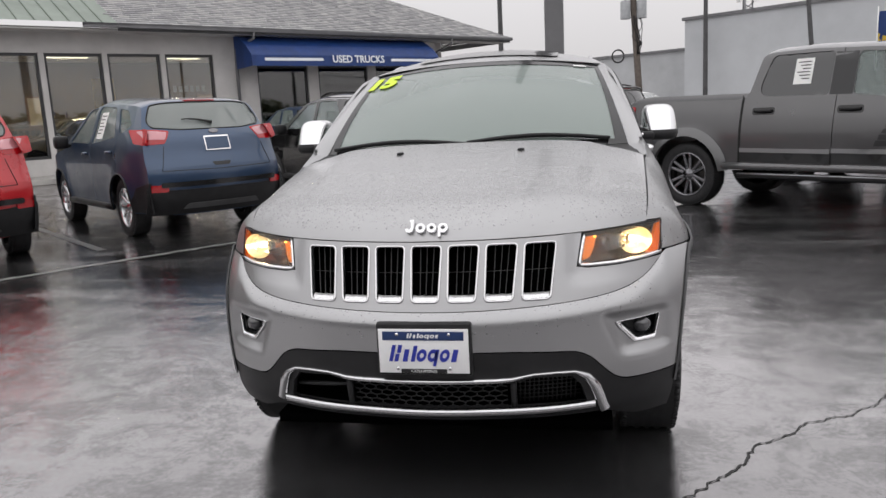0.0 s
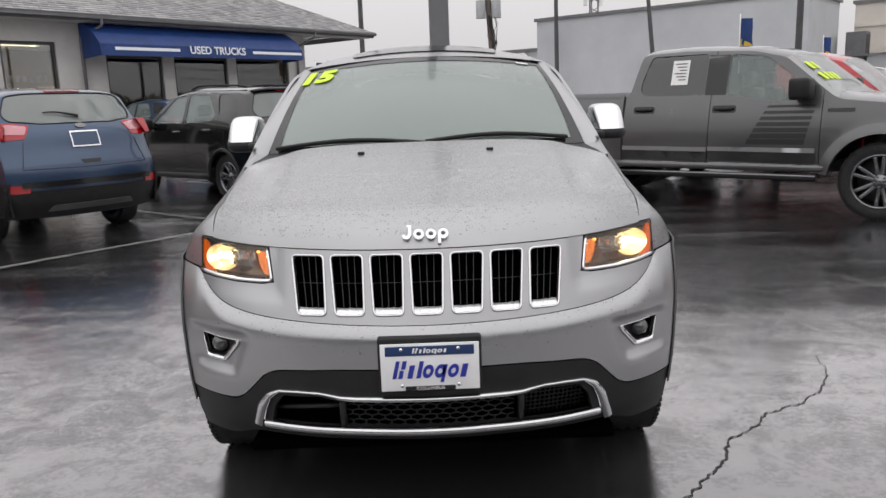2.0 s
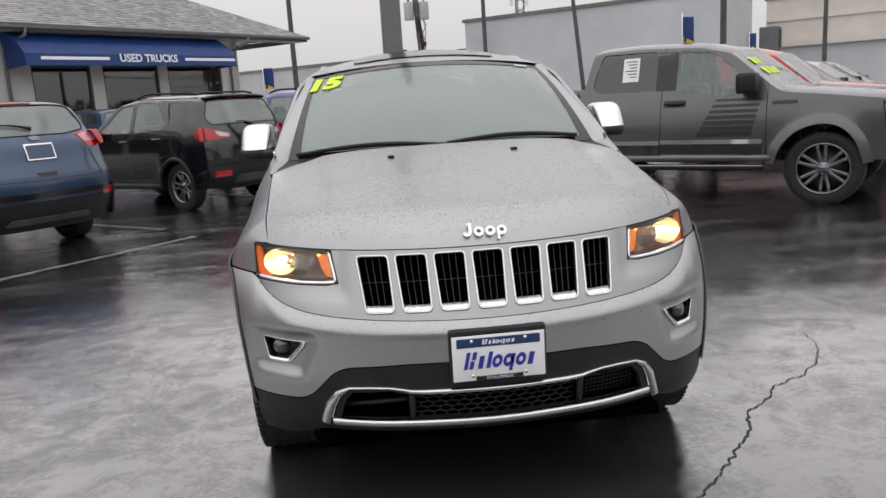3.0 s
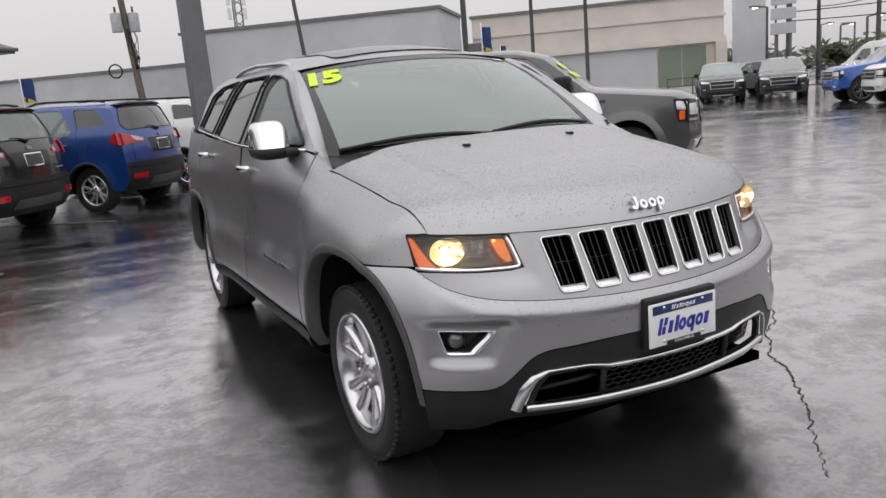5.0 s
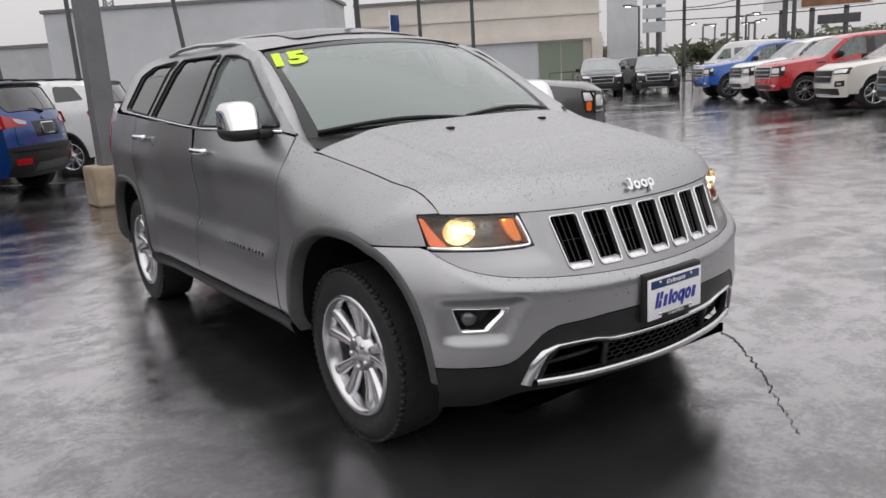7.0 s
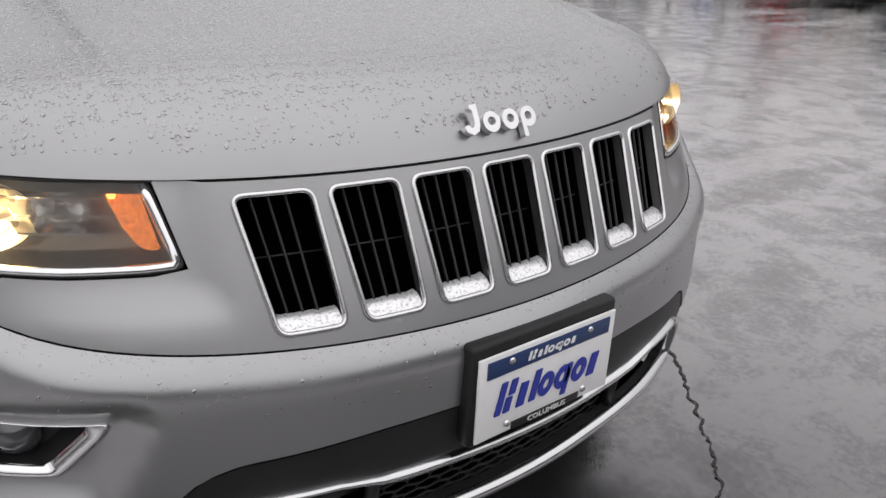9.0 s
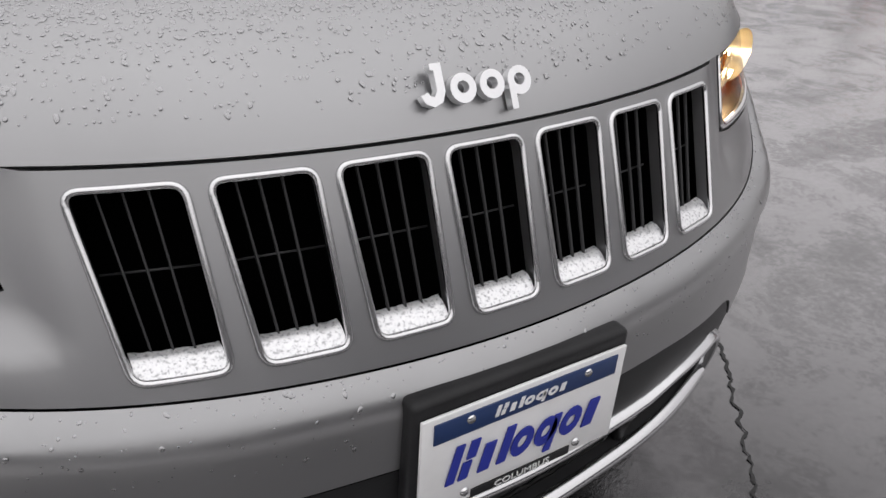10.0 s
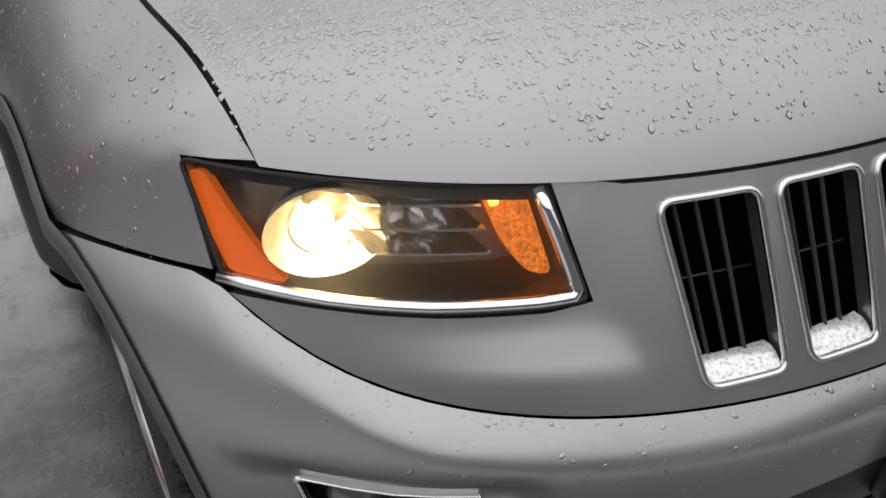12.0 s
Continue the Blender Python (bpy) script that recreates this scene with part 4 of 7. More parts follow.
def hall_details(root):
    def band(nm, mat, f0, f1, z0, z1, out, label=""):
        o = part(nm, boxed(0, f1 - f0, -out, 0.0, z0, z1), mat, root, label, smooth=False)
        p = lot(59, f1)
        o.matrix_world = pose(p.x, p.y, 0, 0, 0, LOT_TURN - 90)

    band("cornice", WALL_BEIGE, -9.6, 9.6, 3.6, 4.0, 0.35)
    band("cornice", WALL_BEIGE, -9.6, 9.6, 5.45, 5.65, 0.12)
    band("lower_wall", WALL_BLUEGREY, -4.6, 9.6, 0.0, 3.6, 0.05, "grey-blue painted lower wall")
    for k in range(2):
        band("shop_window", HALL_GLASS, -8.2 + 1.8 * k, -6.5 + 1.8 * k, 0.5, 3.45, 0.08)
    band("pillar", WALL_BEIGE, -9.6, -8.8, 0, 3.6, 0.9)
    band("sign_tower", TOWER, -12.4, -10.1, 0, 10.5, 0.2, "pale silver sign tower")


hall_details(beige)
unit = thing("air_unit", "dark grey rooftop air unit between the buildings", "air conditioner", pose(28.2, 48.4, 0, 0, 0, LOT_TURN))
part("cabinet", boxed(-0.75, 0.75, -0.6, 0.6, 3.3, 4.9, bevel=0.04), STEEL_GREY, unit, smooth=False)
for gx in (-0.6, 0.6):
    part("leg", boxed(gx - 0.06, gx + 0.06, -0.5, 0.5, 0.0, 3.3), DARK_STEEL, unit, smooth=False)
part("grille", boxed(-0.62, 0.62, -0.62, -0.602, 3.5, 4.7), BLACK, unit, smooth=False)


# ---- unseen dark walls, added behind the camera to dim low reflections ----
DIMMING = worn("unseen_dimming_wall", (0.16, 0.16, 0.165), 0.8, 0.5, 0.15, 20, 0.1)
wall_run("wall_south", "unseen dark wall added to dim low reflections", DIMMING, pose(-45, -19, 0), 90, 6.0, 0.4)
wall_run("wall_west", "unseen dark wall added to dim low reflections", DIMMING, pose(-45, 12, 0, 0, 0, -90), 31, 6.0, 0.4)


# ---- poles ----
def pole(x, y, r, h, mat, label, name="lamp_post", lean=(0, 0), square=False, base=0.0):
    root = thing(name, label, "pole", pose(x, y, 0))
    top = Vector((lean[0], lean[1], h))
    if square:
        o = part("shaft", boxed(-r, r, -r, r, base, h, bevel=0.02), mat, root, smooth=False)
        o.rotation_euler = (0, 0, radians(3))
    else:
        part("shaft", tube(bmesh.new(), [top * (k / 6) + Vector((0, 0, 0.02)) for k in range(7)], [r * (1 - 0.3 * k / 6) for k in range(7)], 10), mat, root)
    return root


big = pole(0.16, 8.25, 0.135, 11.0, STEEL_GREY, "thick square grey steel sign pole on a concrete base", "sign_pole", square=True, base=0.49)
o = part("concrete_base", boxed(-0.29, 0.29, -0.27, 0.27, 0, 0.52, bevel=0.03), YELLOW_CONCRETE, big, "stained yellowish concrete block", smooth=False)
o.rotation_euler = (0, 0, radians(3))
part("joint", boxed(0.05, 0.068, -0.274, -0.26, 0.0, 0.51), DARK_STEEL, big, smooth=False).rotation_euler = (0, 0, radians(3))


# ---- the silver sport utility ----
P_CAR_SILVER = paint("metallic_silver_paint", (0.37, 0.37, 0.375), 0.9, 0.34, wet=False, coat=0.3, coat_rough=0.08)
FILM = material("rain_film_glass", (0.25, 0.305, 0.28), 0.25, 0.0, Alpha=0.72, Coat_Weight=1.0, Coat_Roughness=0.04)
SIDE_GLASS = SIDE_PALE
BULB = material("headlamp_bulb", (1, 0.9, 0.7), 0.3, Emission_Color=(1.0, 0.72, 0.38, 1), Emission_Strength=8.0)
GLOW = material("lit_turn_lamp", (0.7, 0.2, 0.06), 0.25, Emission_Color=(1.0, 0.26, 0.02, 1), Emission_Strength=0.45)
PIN = material("turn_bulb_glow", (1, 0.5, 0.2), 0.3, Emission_Color=(1.0, 0.42, 0.06, 1), Emission_Strength=4.0)
LENS = glass("headlamp_cover", (0.96, 0.96, 0.95))
lt = LENS.node_tree
film, haze = lt.nodes.new("ShaderNodeMixShader"), lt.nodes.new("ShaderNodeBsdfTranslucent")
haze.inputs["Color"].default_value = (0.9, 0.9, 0.88, 1)
film.inputs[0].default_value = 0.16
lt.links.new(lt.nodes["Mix Shader"].outputs[0], film.inputs[1])
lt.links.new(haze.outputs[0], film.inputs[2])
lt.links.new(film.outputs[0], lt.nodes["Material Output"].inputs["Surface"])
LAMP_DARK = material("dark_lamp_housing", (0.16, 0.13, 0.10), 0.24, 0.85)
BOWL = material("lit_reflector", (0.93, 0.88, 0.76), 0.28, 1.0)
REFLECTOR = material("lamp_reflector", (0.8, 0.8, 0.8), 0.12, 1.0)
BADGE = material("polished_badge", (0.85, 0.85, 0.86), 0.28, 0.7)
TRIM = material("satin_trim_chrome", (0.62, 0.62, 0.63), 0.16, 1.0)
SATIN = material("satin_silver", (0.55, 0.55, 0.56), 0.3, 1.0)
PLATE_WHITE = worn("plate_white", (0.78, 0.78, 0.78), 0.35, 20, 0.04, 60, 0.03)
PLATE_BLUE = material("plate_blue", (0.018, 0.03, 0.30), 0.4)
PLATE_NAVY = material("plate_navy", (0.012, 0.035, 0.12), 0.4)
NEON = material("neon_yellow_sticker", (0.62, 0.82, 0.02), 0.5)
# Near-black colour paints the shade inside grille and intake and under the car.
RECESS_SHADE = material("recess_shade", (0.0012, 0.0012, 0.0013), 0.9, Specular_IOR_Level=0.0)
FIN = material("dark_fin", (0.03, 0.03, 0.031), 0.4)
MARKER = material("lit_side_marker", (0.85, 0.13, 0.008), 0.12, Coat_Weight=1.0, Emission_Color=(1.0, 0.2, 0.01, 1), Emission_Strength=0.35)
REAR_TINT = material("rear_privacy_glass", (0.012, 0.013, 0.014), 0.05, Specular_IOR_Level=0.35)
# Pale blotched colour stands in for sky mirrored in the wet chrome.
LEDGE = material("wet_sky_sheen_ledge", (0.85, 0.85, 0.86), 0.3, 0.6)
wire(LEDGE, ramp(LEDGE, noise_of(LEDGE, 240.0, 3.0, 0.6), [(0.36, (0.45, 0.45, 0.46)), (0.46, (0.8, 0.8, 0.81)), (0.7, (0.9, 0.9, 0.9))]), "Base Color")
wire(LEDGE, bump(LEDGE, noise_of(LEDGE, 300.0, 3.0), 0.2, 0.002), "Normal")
SLOT_RING = material("satin_chrome", (0.7, 0.7, 0.705), 0.16, 1.0)
# Arch lips are body colour; their shade is put into this dark grey.
ARCH_SHADE = worn("shaded_arch_lip", (0.055, 0.055, 0.057), 0.48, 10, 0.15, 200, 0.05)
FOG_LENS = material("smoked_fog_lens", (0.10, 0.10, 0.105), 0.12, 0.4, Coat_Weight=1.0)
wire(GLOW, ramp(GLOW, noise_of(GLOW, 380.0, 2.0), [(0.35, (0.42, 0.06, 0.006)), (0.6, (0.85, 0.22, 0.02))]), "Base Color")
glow_power = GLOW.node_tree.nodes.new("ShaderNodeMapRange")
GLOW.node_tree.links.new(noise_of(GLOW, 260.0, 2.0), glow_power.inputs["Value"])
glow_power.inputs["From Min"].default_value, glow_power.inputs["From Max"].default_value = 0.4, 0.65
glow_power.inputs["To Min"].default_value, glow_power.inputs["To Max"].default_value = 0.2, 0.8
wire(GLOW, glow_power.outputs["Result"], "Emission Strength")
WB = 2.915


def nose_b(x, z):
    """The plan of the grille panel, leaning back."""
    x = abs(x)
    return -0.7655 + 0.28 * x ** 2 + 0.361 * x ** 4.86 + 0.43 * (z - 0.74)


def nose_c(x):
    x = abs(x)
    return -0.812 + 0.39 * x ** 2 + 0.31 * x ** 14 - 0.012 * step(0.16, 0.45, x) * step(0.88, 0.7, x)


def lamp_dip(x, z):
    """The grille panel steps back beside and below the headlamps."""
    X = abs(x)
    return 0.015 * step(0.462, 0.497, X) * step(0.768, 0.80, z) * (1 - step(0.5, 0.8, X))


def lamp_b(x, z):
    return nose_b(x, z) + lamp_dip(x, 0.9)


def z_hood(x):
    return 0.931 + 0.033 * x * x


def z_crease(x):
    x = abs(x)
    return min(0.706 + 0.07 * x * x + 1.14 * x ** 12, 0.842)


def fog_dip(x, z):
    """The recess about the fog lamps: a sharp brow and inner edge, open towards the wheel."""
    X = abs(x)
    inner = 0.592 + 0.42 * max(0, 0.655 - z)
    return 0.030 * step(0.676, 0.650, z) * step(0.505, 0.55, z) * step(inner - 0.014, inner + 0.026, X) * step(0.86, 0.78, X)


def bumper_y(x, z, off=0.0):
    X = abs(x)
    zk = z_crease(X)
    b, c = nose_b(X, zk), nose_c(X)
    h = max(0.0, zk - z)
    # a sloping ledge below the crease, then the upright face
    run = 0.032
    soft = 0.15 * run
    ledge = soft * math.log(1 + math.exp((run - h) / soft)) / run
    ledge += (math.exp(-h / (0.030 + 0.08 * step(0.55, 0.85, X))) - ledge) * (0.35 * step(0.45, 0.68, X) + 0.65 * step(0.66, 0.82, X))
    return c + (b - c) * min(ledge, 1.0) + 0.05 * max(0, 0.66 - z) + 0.45 * max(0, 0.56 - z) ** 2 + fog_dip(x, z) - off


ARCH, ARCH_E = 0.5, 2.6


def arch_y(z):
    k = ARCH ** ARCH_E - abs(z - 0.375) ** ARCH_E
    return -0.96 * (max(k, 0) ** (1 / ARCH_E))


def bumper_edge(z):
    """Where the bumper meets the wheel arch at a height."""
    lo, hi = 0.5, 0.965
    y = arch_y(z)
    for _ in range(24):
        mid = (lo + hi) / 2
        if bumper_y(mid, z) < y:
            lo = mid
        else:
            hi = mid
    return lo


def hood(x, v):
    X = abs(x)
    zf = z_hood(x)
    yf = nose_b(x, zf) + 0.003
    y = yf + v * (0.30 + 0.06 * X * X - yf)
    q = y - yf
    z = zf + 0.105 * (1 - math.exp(-q / (0.055 + 0.035 * (X / 0.75) ** 6))) + 0.177 * q - 0.05 * (X / 0.8) ** 4 * step(0, 0.25, q)
    z += 0.010 * step(0.60, 0.50, X - 0.05 * v) * step(0.05, 0.4, q)
    return Vector((x, y, z))


def hood_at(x, y):
    lo, hi = 0.0, 1.0
    for _ in range(20):
        mid = (lo + hi) / 2
        if hood(x, mid).y < y:
            lo = mid
        else:
            hi = mid
    return hood(x, lo).z


def hood_edge(v):
    """The bonnet's half-width at v."""
    return 0.748 + 0.049 * v ** 0.75


SEAM_POINTS = [hood(hood_edge(v) + 0.004, v) for v in np.linspace(0, 1, 60) ** 1.5]
SEAM = [(p.y, p.z) for p in SEAM_POINTS]
SEAM_Y, SEAM_X = [p.y for p in SEAM_POINTS], [p.x + 0.001 for p in SEAM_POINTS]


def z_top(y):
    """The upper edge of the body side: the bonnet's seam, then the waistline."""
    z = float(np.interp(y, [p[0] for p in SEAM], [p[1] for p in SEAM]))
    return z + (1.205 + max(0, y - 1.5) * 0.05 - z) * step(0.25, 0.6, y)


def tail_in(y):
    """The body draws in towards its tail."""
    return 1 - 0.01 * step(1.8, 3.0, y) - 0.17 * step(3.05, 4.05, y)


def pinch(y):
    """1 along the doors, 0 at the wheel arches."""
    return step(0.30, 0.66, y) * step(2.54, 2.12, y)


def arch_k(y, z):
    """The reach of the wheel arch's outline at a place about its axle, over its size."""
    k = 1 / 0.96 if y < 0 else 1 / 0.86
    return (abs(y * k) ** ARCH_E + abs(z - 0.375) ** ARCH_E) ** (1 / ARCH_E) - ARCH


def body_x(y, z, off=0.0):
    """The half-width of the body below the windows."""
    zt = z_top(y)
    xt = float(np.interp(y, SEAM_Y, SEAM_X)) if y < 0.33 else float(np.interp(y, [0.33, 0.55, 1.2, 1.7], [SEAM_X[-1], 0.807, 0.843, 0.883]))
    wide = 0.953 - 0.044 * pinch(y) - 0.013 * step(0.5, 0.1, y)
    w = wide - (wide - xt) * (max(0, z - 0.78) / max(0.05, zt - 0.78)) ** 2.2
    # a shoulder under the handles, hollow doors below it, and a flared foot
    kb = step(0.30, 0.75, y)
    if kb > 0:
        if z > 1.03:
            d = wide - (wide - xt) * ((z - 1.03) / max(0.05, zt - 1.03)) ** 1.15
        else:
            d = wide - 0.016 * math.sin(math.pi * min(1, max(0, (1.03 - z) / 0.41))) ** 2
        w += (d - w) * kb
    w += (0.010 * step(0.69, 0.60, z) + 0.020 * step(0.725, 0.685, z)) * pinch(y) - 0.09 * max(0, 0.48 - z) / 0.15 * max(0, 0.48 - z) / 0.15
    w *= tail_in(y)
    for c in (0, WB):
        k = arch_k(y - c, z)
        w += (0.006 if c == 0 else 0.022) * step(0.10, 0.015, k) * (step(0.0, 0.40, y) if c == 0 else 1)
    if y < 0.1:
        lo, hi = 0.5, 1.05
        for _ in range(22):
            mid = (lo + hi) / 2
            if nose_b(mid, z) < y:
                lo = mid
            else:
                hi = mid
        k = 0.012
        m = min(lo, w)
        w = m - k * math.log(math.exp((m - lo) / k) + math.exp((m - w) / k))
    return w + off


def cabin_x(y, z, off=0.0):
    """The half-width of the windows and pillars."""
    b = float(np.interp(y, [0.4, 0.55, 1.2, 1.7], [0.802, 0.806, 0.842, 0.882]))
    w = b - (b - 0.685) / 0.36 * (z - 1.21) - 0.10 * (max(0, z - 1.5) / 0.17) ** 2
    return w * tail_in(y) + off


def z_roof(y):
    """The height of the roof's side edge."""
    return float(np.interp(y, [1.0, 1.2, 1.5, 2.2, 3.0, 3.5, 3.7], [1.52, 1.58, 1.635, 1.665, 1.645, 1.58, 1.5]))


def screen(x, s, off=0.0):
    """The windscreen: x across, s from its foot to its head."""
    foot = Vector((x, 0.33 + 0.37 * x * x, 1.185 - 0.02 * x * x))
    k = 0.83
    head = Vector((x * k, 1.10 + 0.26 * (x * k) ** 2, 1.622 - 0.12 * (x * k) ** 2))
    p = foot.lerp(head, s)
    return p + Vector((0, -0.55, 0.83)) * (0.035 * 4 * s * (1 - s) + off)


def loop_tube(pts, r, sides=8, flat=1.0):
    return tube(bmesh.new(), pts, r, sides, True, flat)


def strip(rows):
    """A grid of quads through rows of points."""
    bm = bmesh.new()
    vs = [[bm.verts.new(p) for p in row] for row in rows]
    for a, b in zip(vs, vs[1:]):
        for k in range(len(a) - 1):
            bm.faces.new((a[k], a[k + 1], b[k + 1], b[k]))
    return bm


def solid(bm, depth):
    """Gives an open sheet a thickness."""
    bmesh.ops.recalc_face_normals(bm, faces=bm.faces)
    bmesh.ops.solidify(bm, geom=bm.faces[:], thickness=depth)
    return bm


def resample_pair(outer, inner, n=4):
    """Two outlines of equal corners, rounded alike, with points that answer one another."""
    a, b = rounded(outer, 0.012, 4), rounded(inner, 0.008, 4)
    pa, pb = [], []
    for i in range(len(a)):
        for k in range(n):
            t = k / n
            for src, out in ((a, pa), (b, pb)):
                p, q = src[i], src[(i + 1) % len(src)]
                out.append((p[0] + (q[0] - p[0]) * t, p[1] + (q[1] - p[1]) * t))
    return pa, pb


SLOTS = []
for k in range(-3, 4):
    ct, cb = 0.1285 * k, 0.1235 * k
    SLOTS.append(rounded([(ct - 0.053, 0.916), (ct + 0.053, 0.916), (cb + 0.0465, 0.737), (cb - 0.0465, 0.737)], 0.016, 5))
LAMP = [(0.805, 0.9475), (0.757, 0.9445), (0.652, 0.9405), (0.527, 0.9355), (0.507, 0.828), (0.545, 0.8235), (0.64, 0.8235), (0.72, 0.827), (0.797, 0.836)]
FOG = [(0.790, 0.641), (0.628, 0.637), (0.636, 0.618), (0.692, 0.552), (0.772, 0.550)]
FOG_IN = [(0.783, 0.636), (0.650, 0.633), (0.656, 0.620), (0.703, 0.567), (0.767, 0.567)]


def z_paint(x):
    """Where the painted bumper ends and the black lower part begins."""
    return float(np.interp(abs(x), [0, 0.3, 0.49, 0.54, 0.58, 0.62, 0.66, 0.8, 0.96], [0.571, 0.569, 0.558, 0.54, 0.498, 0.455, 0.434, 0.433, 0.438]))


INTAKE = [(0.535, 0.362), (0.515, 0.43), (0.485, 0.468), (0.36, 0.474), (0.285, 0.457)]
INTAKE = INTAKE + [(-x, z) for x, z in reversed(INTAKE)]


def silver_car():
    root = thing("sport_utility_vehicle", "silver sport utility vehicle beaded with rain, headlights on, on wet asphalt", "car")
    c_ref = (0, 1.3, 0.7)

    # bonnet
    edge = []
    for v in np.linspace(0, 1, 60) ** 1.5:
        edge.append((hood_edge(v), v))
    outline = [(x, 0.0) for x in np.linspace(-0.74, 0.74, 40)] + edge + [(x, 1.0) for x in np.linspace(0.78, -0.78, 30)] + [(-x, v) for x, v in reversed(edge)]
    part("bonnet", skinned(hood, outline, (), 0.03, lip=0.022, ref=(0, 0, 0.2)), P_CAR_SILVER, root, "silver bonnet covered in raindrops")
    part("bonnet_gap", skinned(lambda x, v: hood(x, v) - Vector((0, -0.01, 0.022)), [(0.85 * 0.95 * a, b) for a, b in ((-1, 0.0), (1, 0.0), (1, 1.0), (-1, 1.0))], (), 0.06, lip=0.0, ref=(0, 0, 0.2)), BLACK, root)

    # grille panel
    xs = np.linspace(-0.797, 0.797, 60)
    outline = [(x, z_crease(x) + 0.0008) for x in xs] + [(0.72, 0.823), (0.64, 0.8195), (0.545, 0.8195), (0.503, 0.826), (0.522, z_hood(0.522) - 0.003)]
    outline += [(x, z_hood(x) - 0.003) for x in np.linspace(0.5, -0.5, 30)]
    outline += [(-0.522, z_hood(0.522) - 0.003), (-0.503, 0.826), (-0.545, 0.8195), (-0.64, 0.8195), (-0.72, 0.823)]
    part("grille_panel", skinned(lambda x, z: Vector((x, nose_b(x, z) + lamp_dip(x, z), z)), outline, SLOTS, 0.02, lip=0.02, ref=c_ref), P_CAR_SILVER, root)
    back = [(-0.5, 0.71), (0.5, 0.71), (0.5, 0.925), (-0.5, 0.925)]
    part("radiator", skinned(lambda x, z: Vector((x, nose_b(x, z) + 0.085, z)), back, (), 0.05, lip=0.0, ref=c_ref), RECESS_SHADE, root, "radiator sheet coloured near-black for the inner shade")
    for k, slot in enumerate(SLOTS):
        ring = [Vector((x, nose_b(x, z) - 0.001, z)) for x, z in resample(slot, 0.02)]
        s = part("slot_surround", loop_tube(ring, 0.0042, 8), SLOT_RING, root, "chrome slot surround")
        kk = k - 3
        ct, cb = 0.1285 * kk, 0.1235 * kk
        for j in range(3):
            u = (j - 1) * 0.5
            a, b = (ct + u * 0.047, 0.91), (cb + u * 0.04, 0.742)
            rows = [[Vector((a[0] + (b[0] - a[0]) * t + w, nose_b(a[0], a[1] + (b[1] - a[1]) * t) + d, a[1] + (b[1] - a[1]) * t)) for w, d in ((-0.0012, 0.023), (-0.0011, 0.018), (0.0011, 0.018), (0.0012, 0.023))] for t in (0, 0.5, 1)]
            part("grille_fin", strip(rows), FIN, s)
        part("grille_bar", tube(bmesh.new(), [(cb - 0.05, nose_b(cb - 0.05, 0.825) + 0.034, 0.825), (cb + 0.05, nose_b(cb + 0.05, 0.825) + 0.034, 0.825)], 0.0013, 6), FIN, s)
        rng = random.Random(k)
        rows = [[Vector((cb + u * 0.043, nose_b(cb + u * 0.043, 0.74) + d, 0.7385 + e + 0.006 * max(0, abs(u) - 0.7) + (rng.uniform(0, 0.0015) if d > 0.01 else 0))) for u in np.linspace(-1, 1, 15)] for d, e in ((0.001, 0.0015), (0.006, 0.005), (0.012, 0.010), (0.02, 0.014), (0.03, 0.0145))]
        part("slot_ledge", strip(rows), LEDGE, s, "wet chrome ledge coloured pale as sky sheen")

    # bumper
    ze = np.linspace(0.842, 0.440, 18)
    right = [(bumper_edge(z), z) for z in ze]
    top = [(x, z_crease(x) - 0.0015) for x in np.linspace(-0.86, 0.86, 90)]
    under = [(x, z_paint(x) + 0.003) for x in np.linspace(0.88, -0.88, 70)]
    right = [(x, z - 0.002) for x, z in right]
    under = [p for p in under if abs(p[0]) < right[-1][0] - 0.01]
    outline = [(-x, z) for x, z in reversed(right)] + [p for p in top if abs(p[0]) < right[0][0] - 0.01] + right + under
    fogs = [rounded(FOG, 0.02), rounded([(-x, z) for x, z in FOG], 0.02)]
    part("front_bumper", skinned(lambda x, z: Vector((x, bumper_y(x, z), z)), outline, fogs, 0.016, lip=0.018, ref=c_ref), P_CAR_SILVER, root)
    zl = np.linspace(0.434, 0.27, 8)
    low = [(min(bumper_edge(z), 0.9), z) for z in zl]
    foot = [(x, 0.318 - 0.045 * step(0.58, 0.72, abs(x))) for x in np.linspace(0.80, -0.80, 50)]
    outline = [(-x, z) for x, z in reversed(low)] + [(x, z_paint(x) - 0.003) for x in np.linspace(-0.86, 0.86, 70) if abs(x) < low[0][0] - 0.01] + low + foot
    part("lower_bumper", skinned(lambda x, z: Vector((x, bumper_y(x, z) + 0.003 + 0.9 * max(0, 0.34 - z) ** 1.3, z)), outline, [INTAKE], 0.025, lip=0.02, ref=c_ref), BLACK, root, "black plastic lower bumper")
    part("intake_back", skinned(lambda x, z: Vector((x, bumper_y(x, z) + 0.1, z)), quad(-0.6, 0.33, 0.6, 0.5), (), 0.06, lip=0.0, ref=c_ref), RECESS_SHADE, root)
    # honeycomb of the intake
    bm = bmesh.new()
    cell = 0.021
    for r in range(6):
        z0 = 0.362 + r * 0.0185
        for half in (0, 1):
            pts = []
            for k in range(int(0.56 / cell) + 1):
                x = -0.28 + k * cell
                z = z0 + (0.0062 if (k + r + half) % 2 else 0.0) * (1 if half else 1)
                pts.append(Vector((x, bumper_y(x, z) + 0.03, z)))
            if half == 0:
                tube(bm, pts, 0.0028, 5)
        for k in range(int(0.56 / cell)):
            if (k + r) % 2:
                x = -0.28 + k * cell
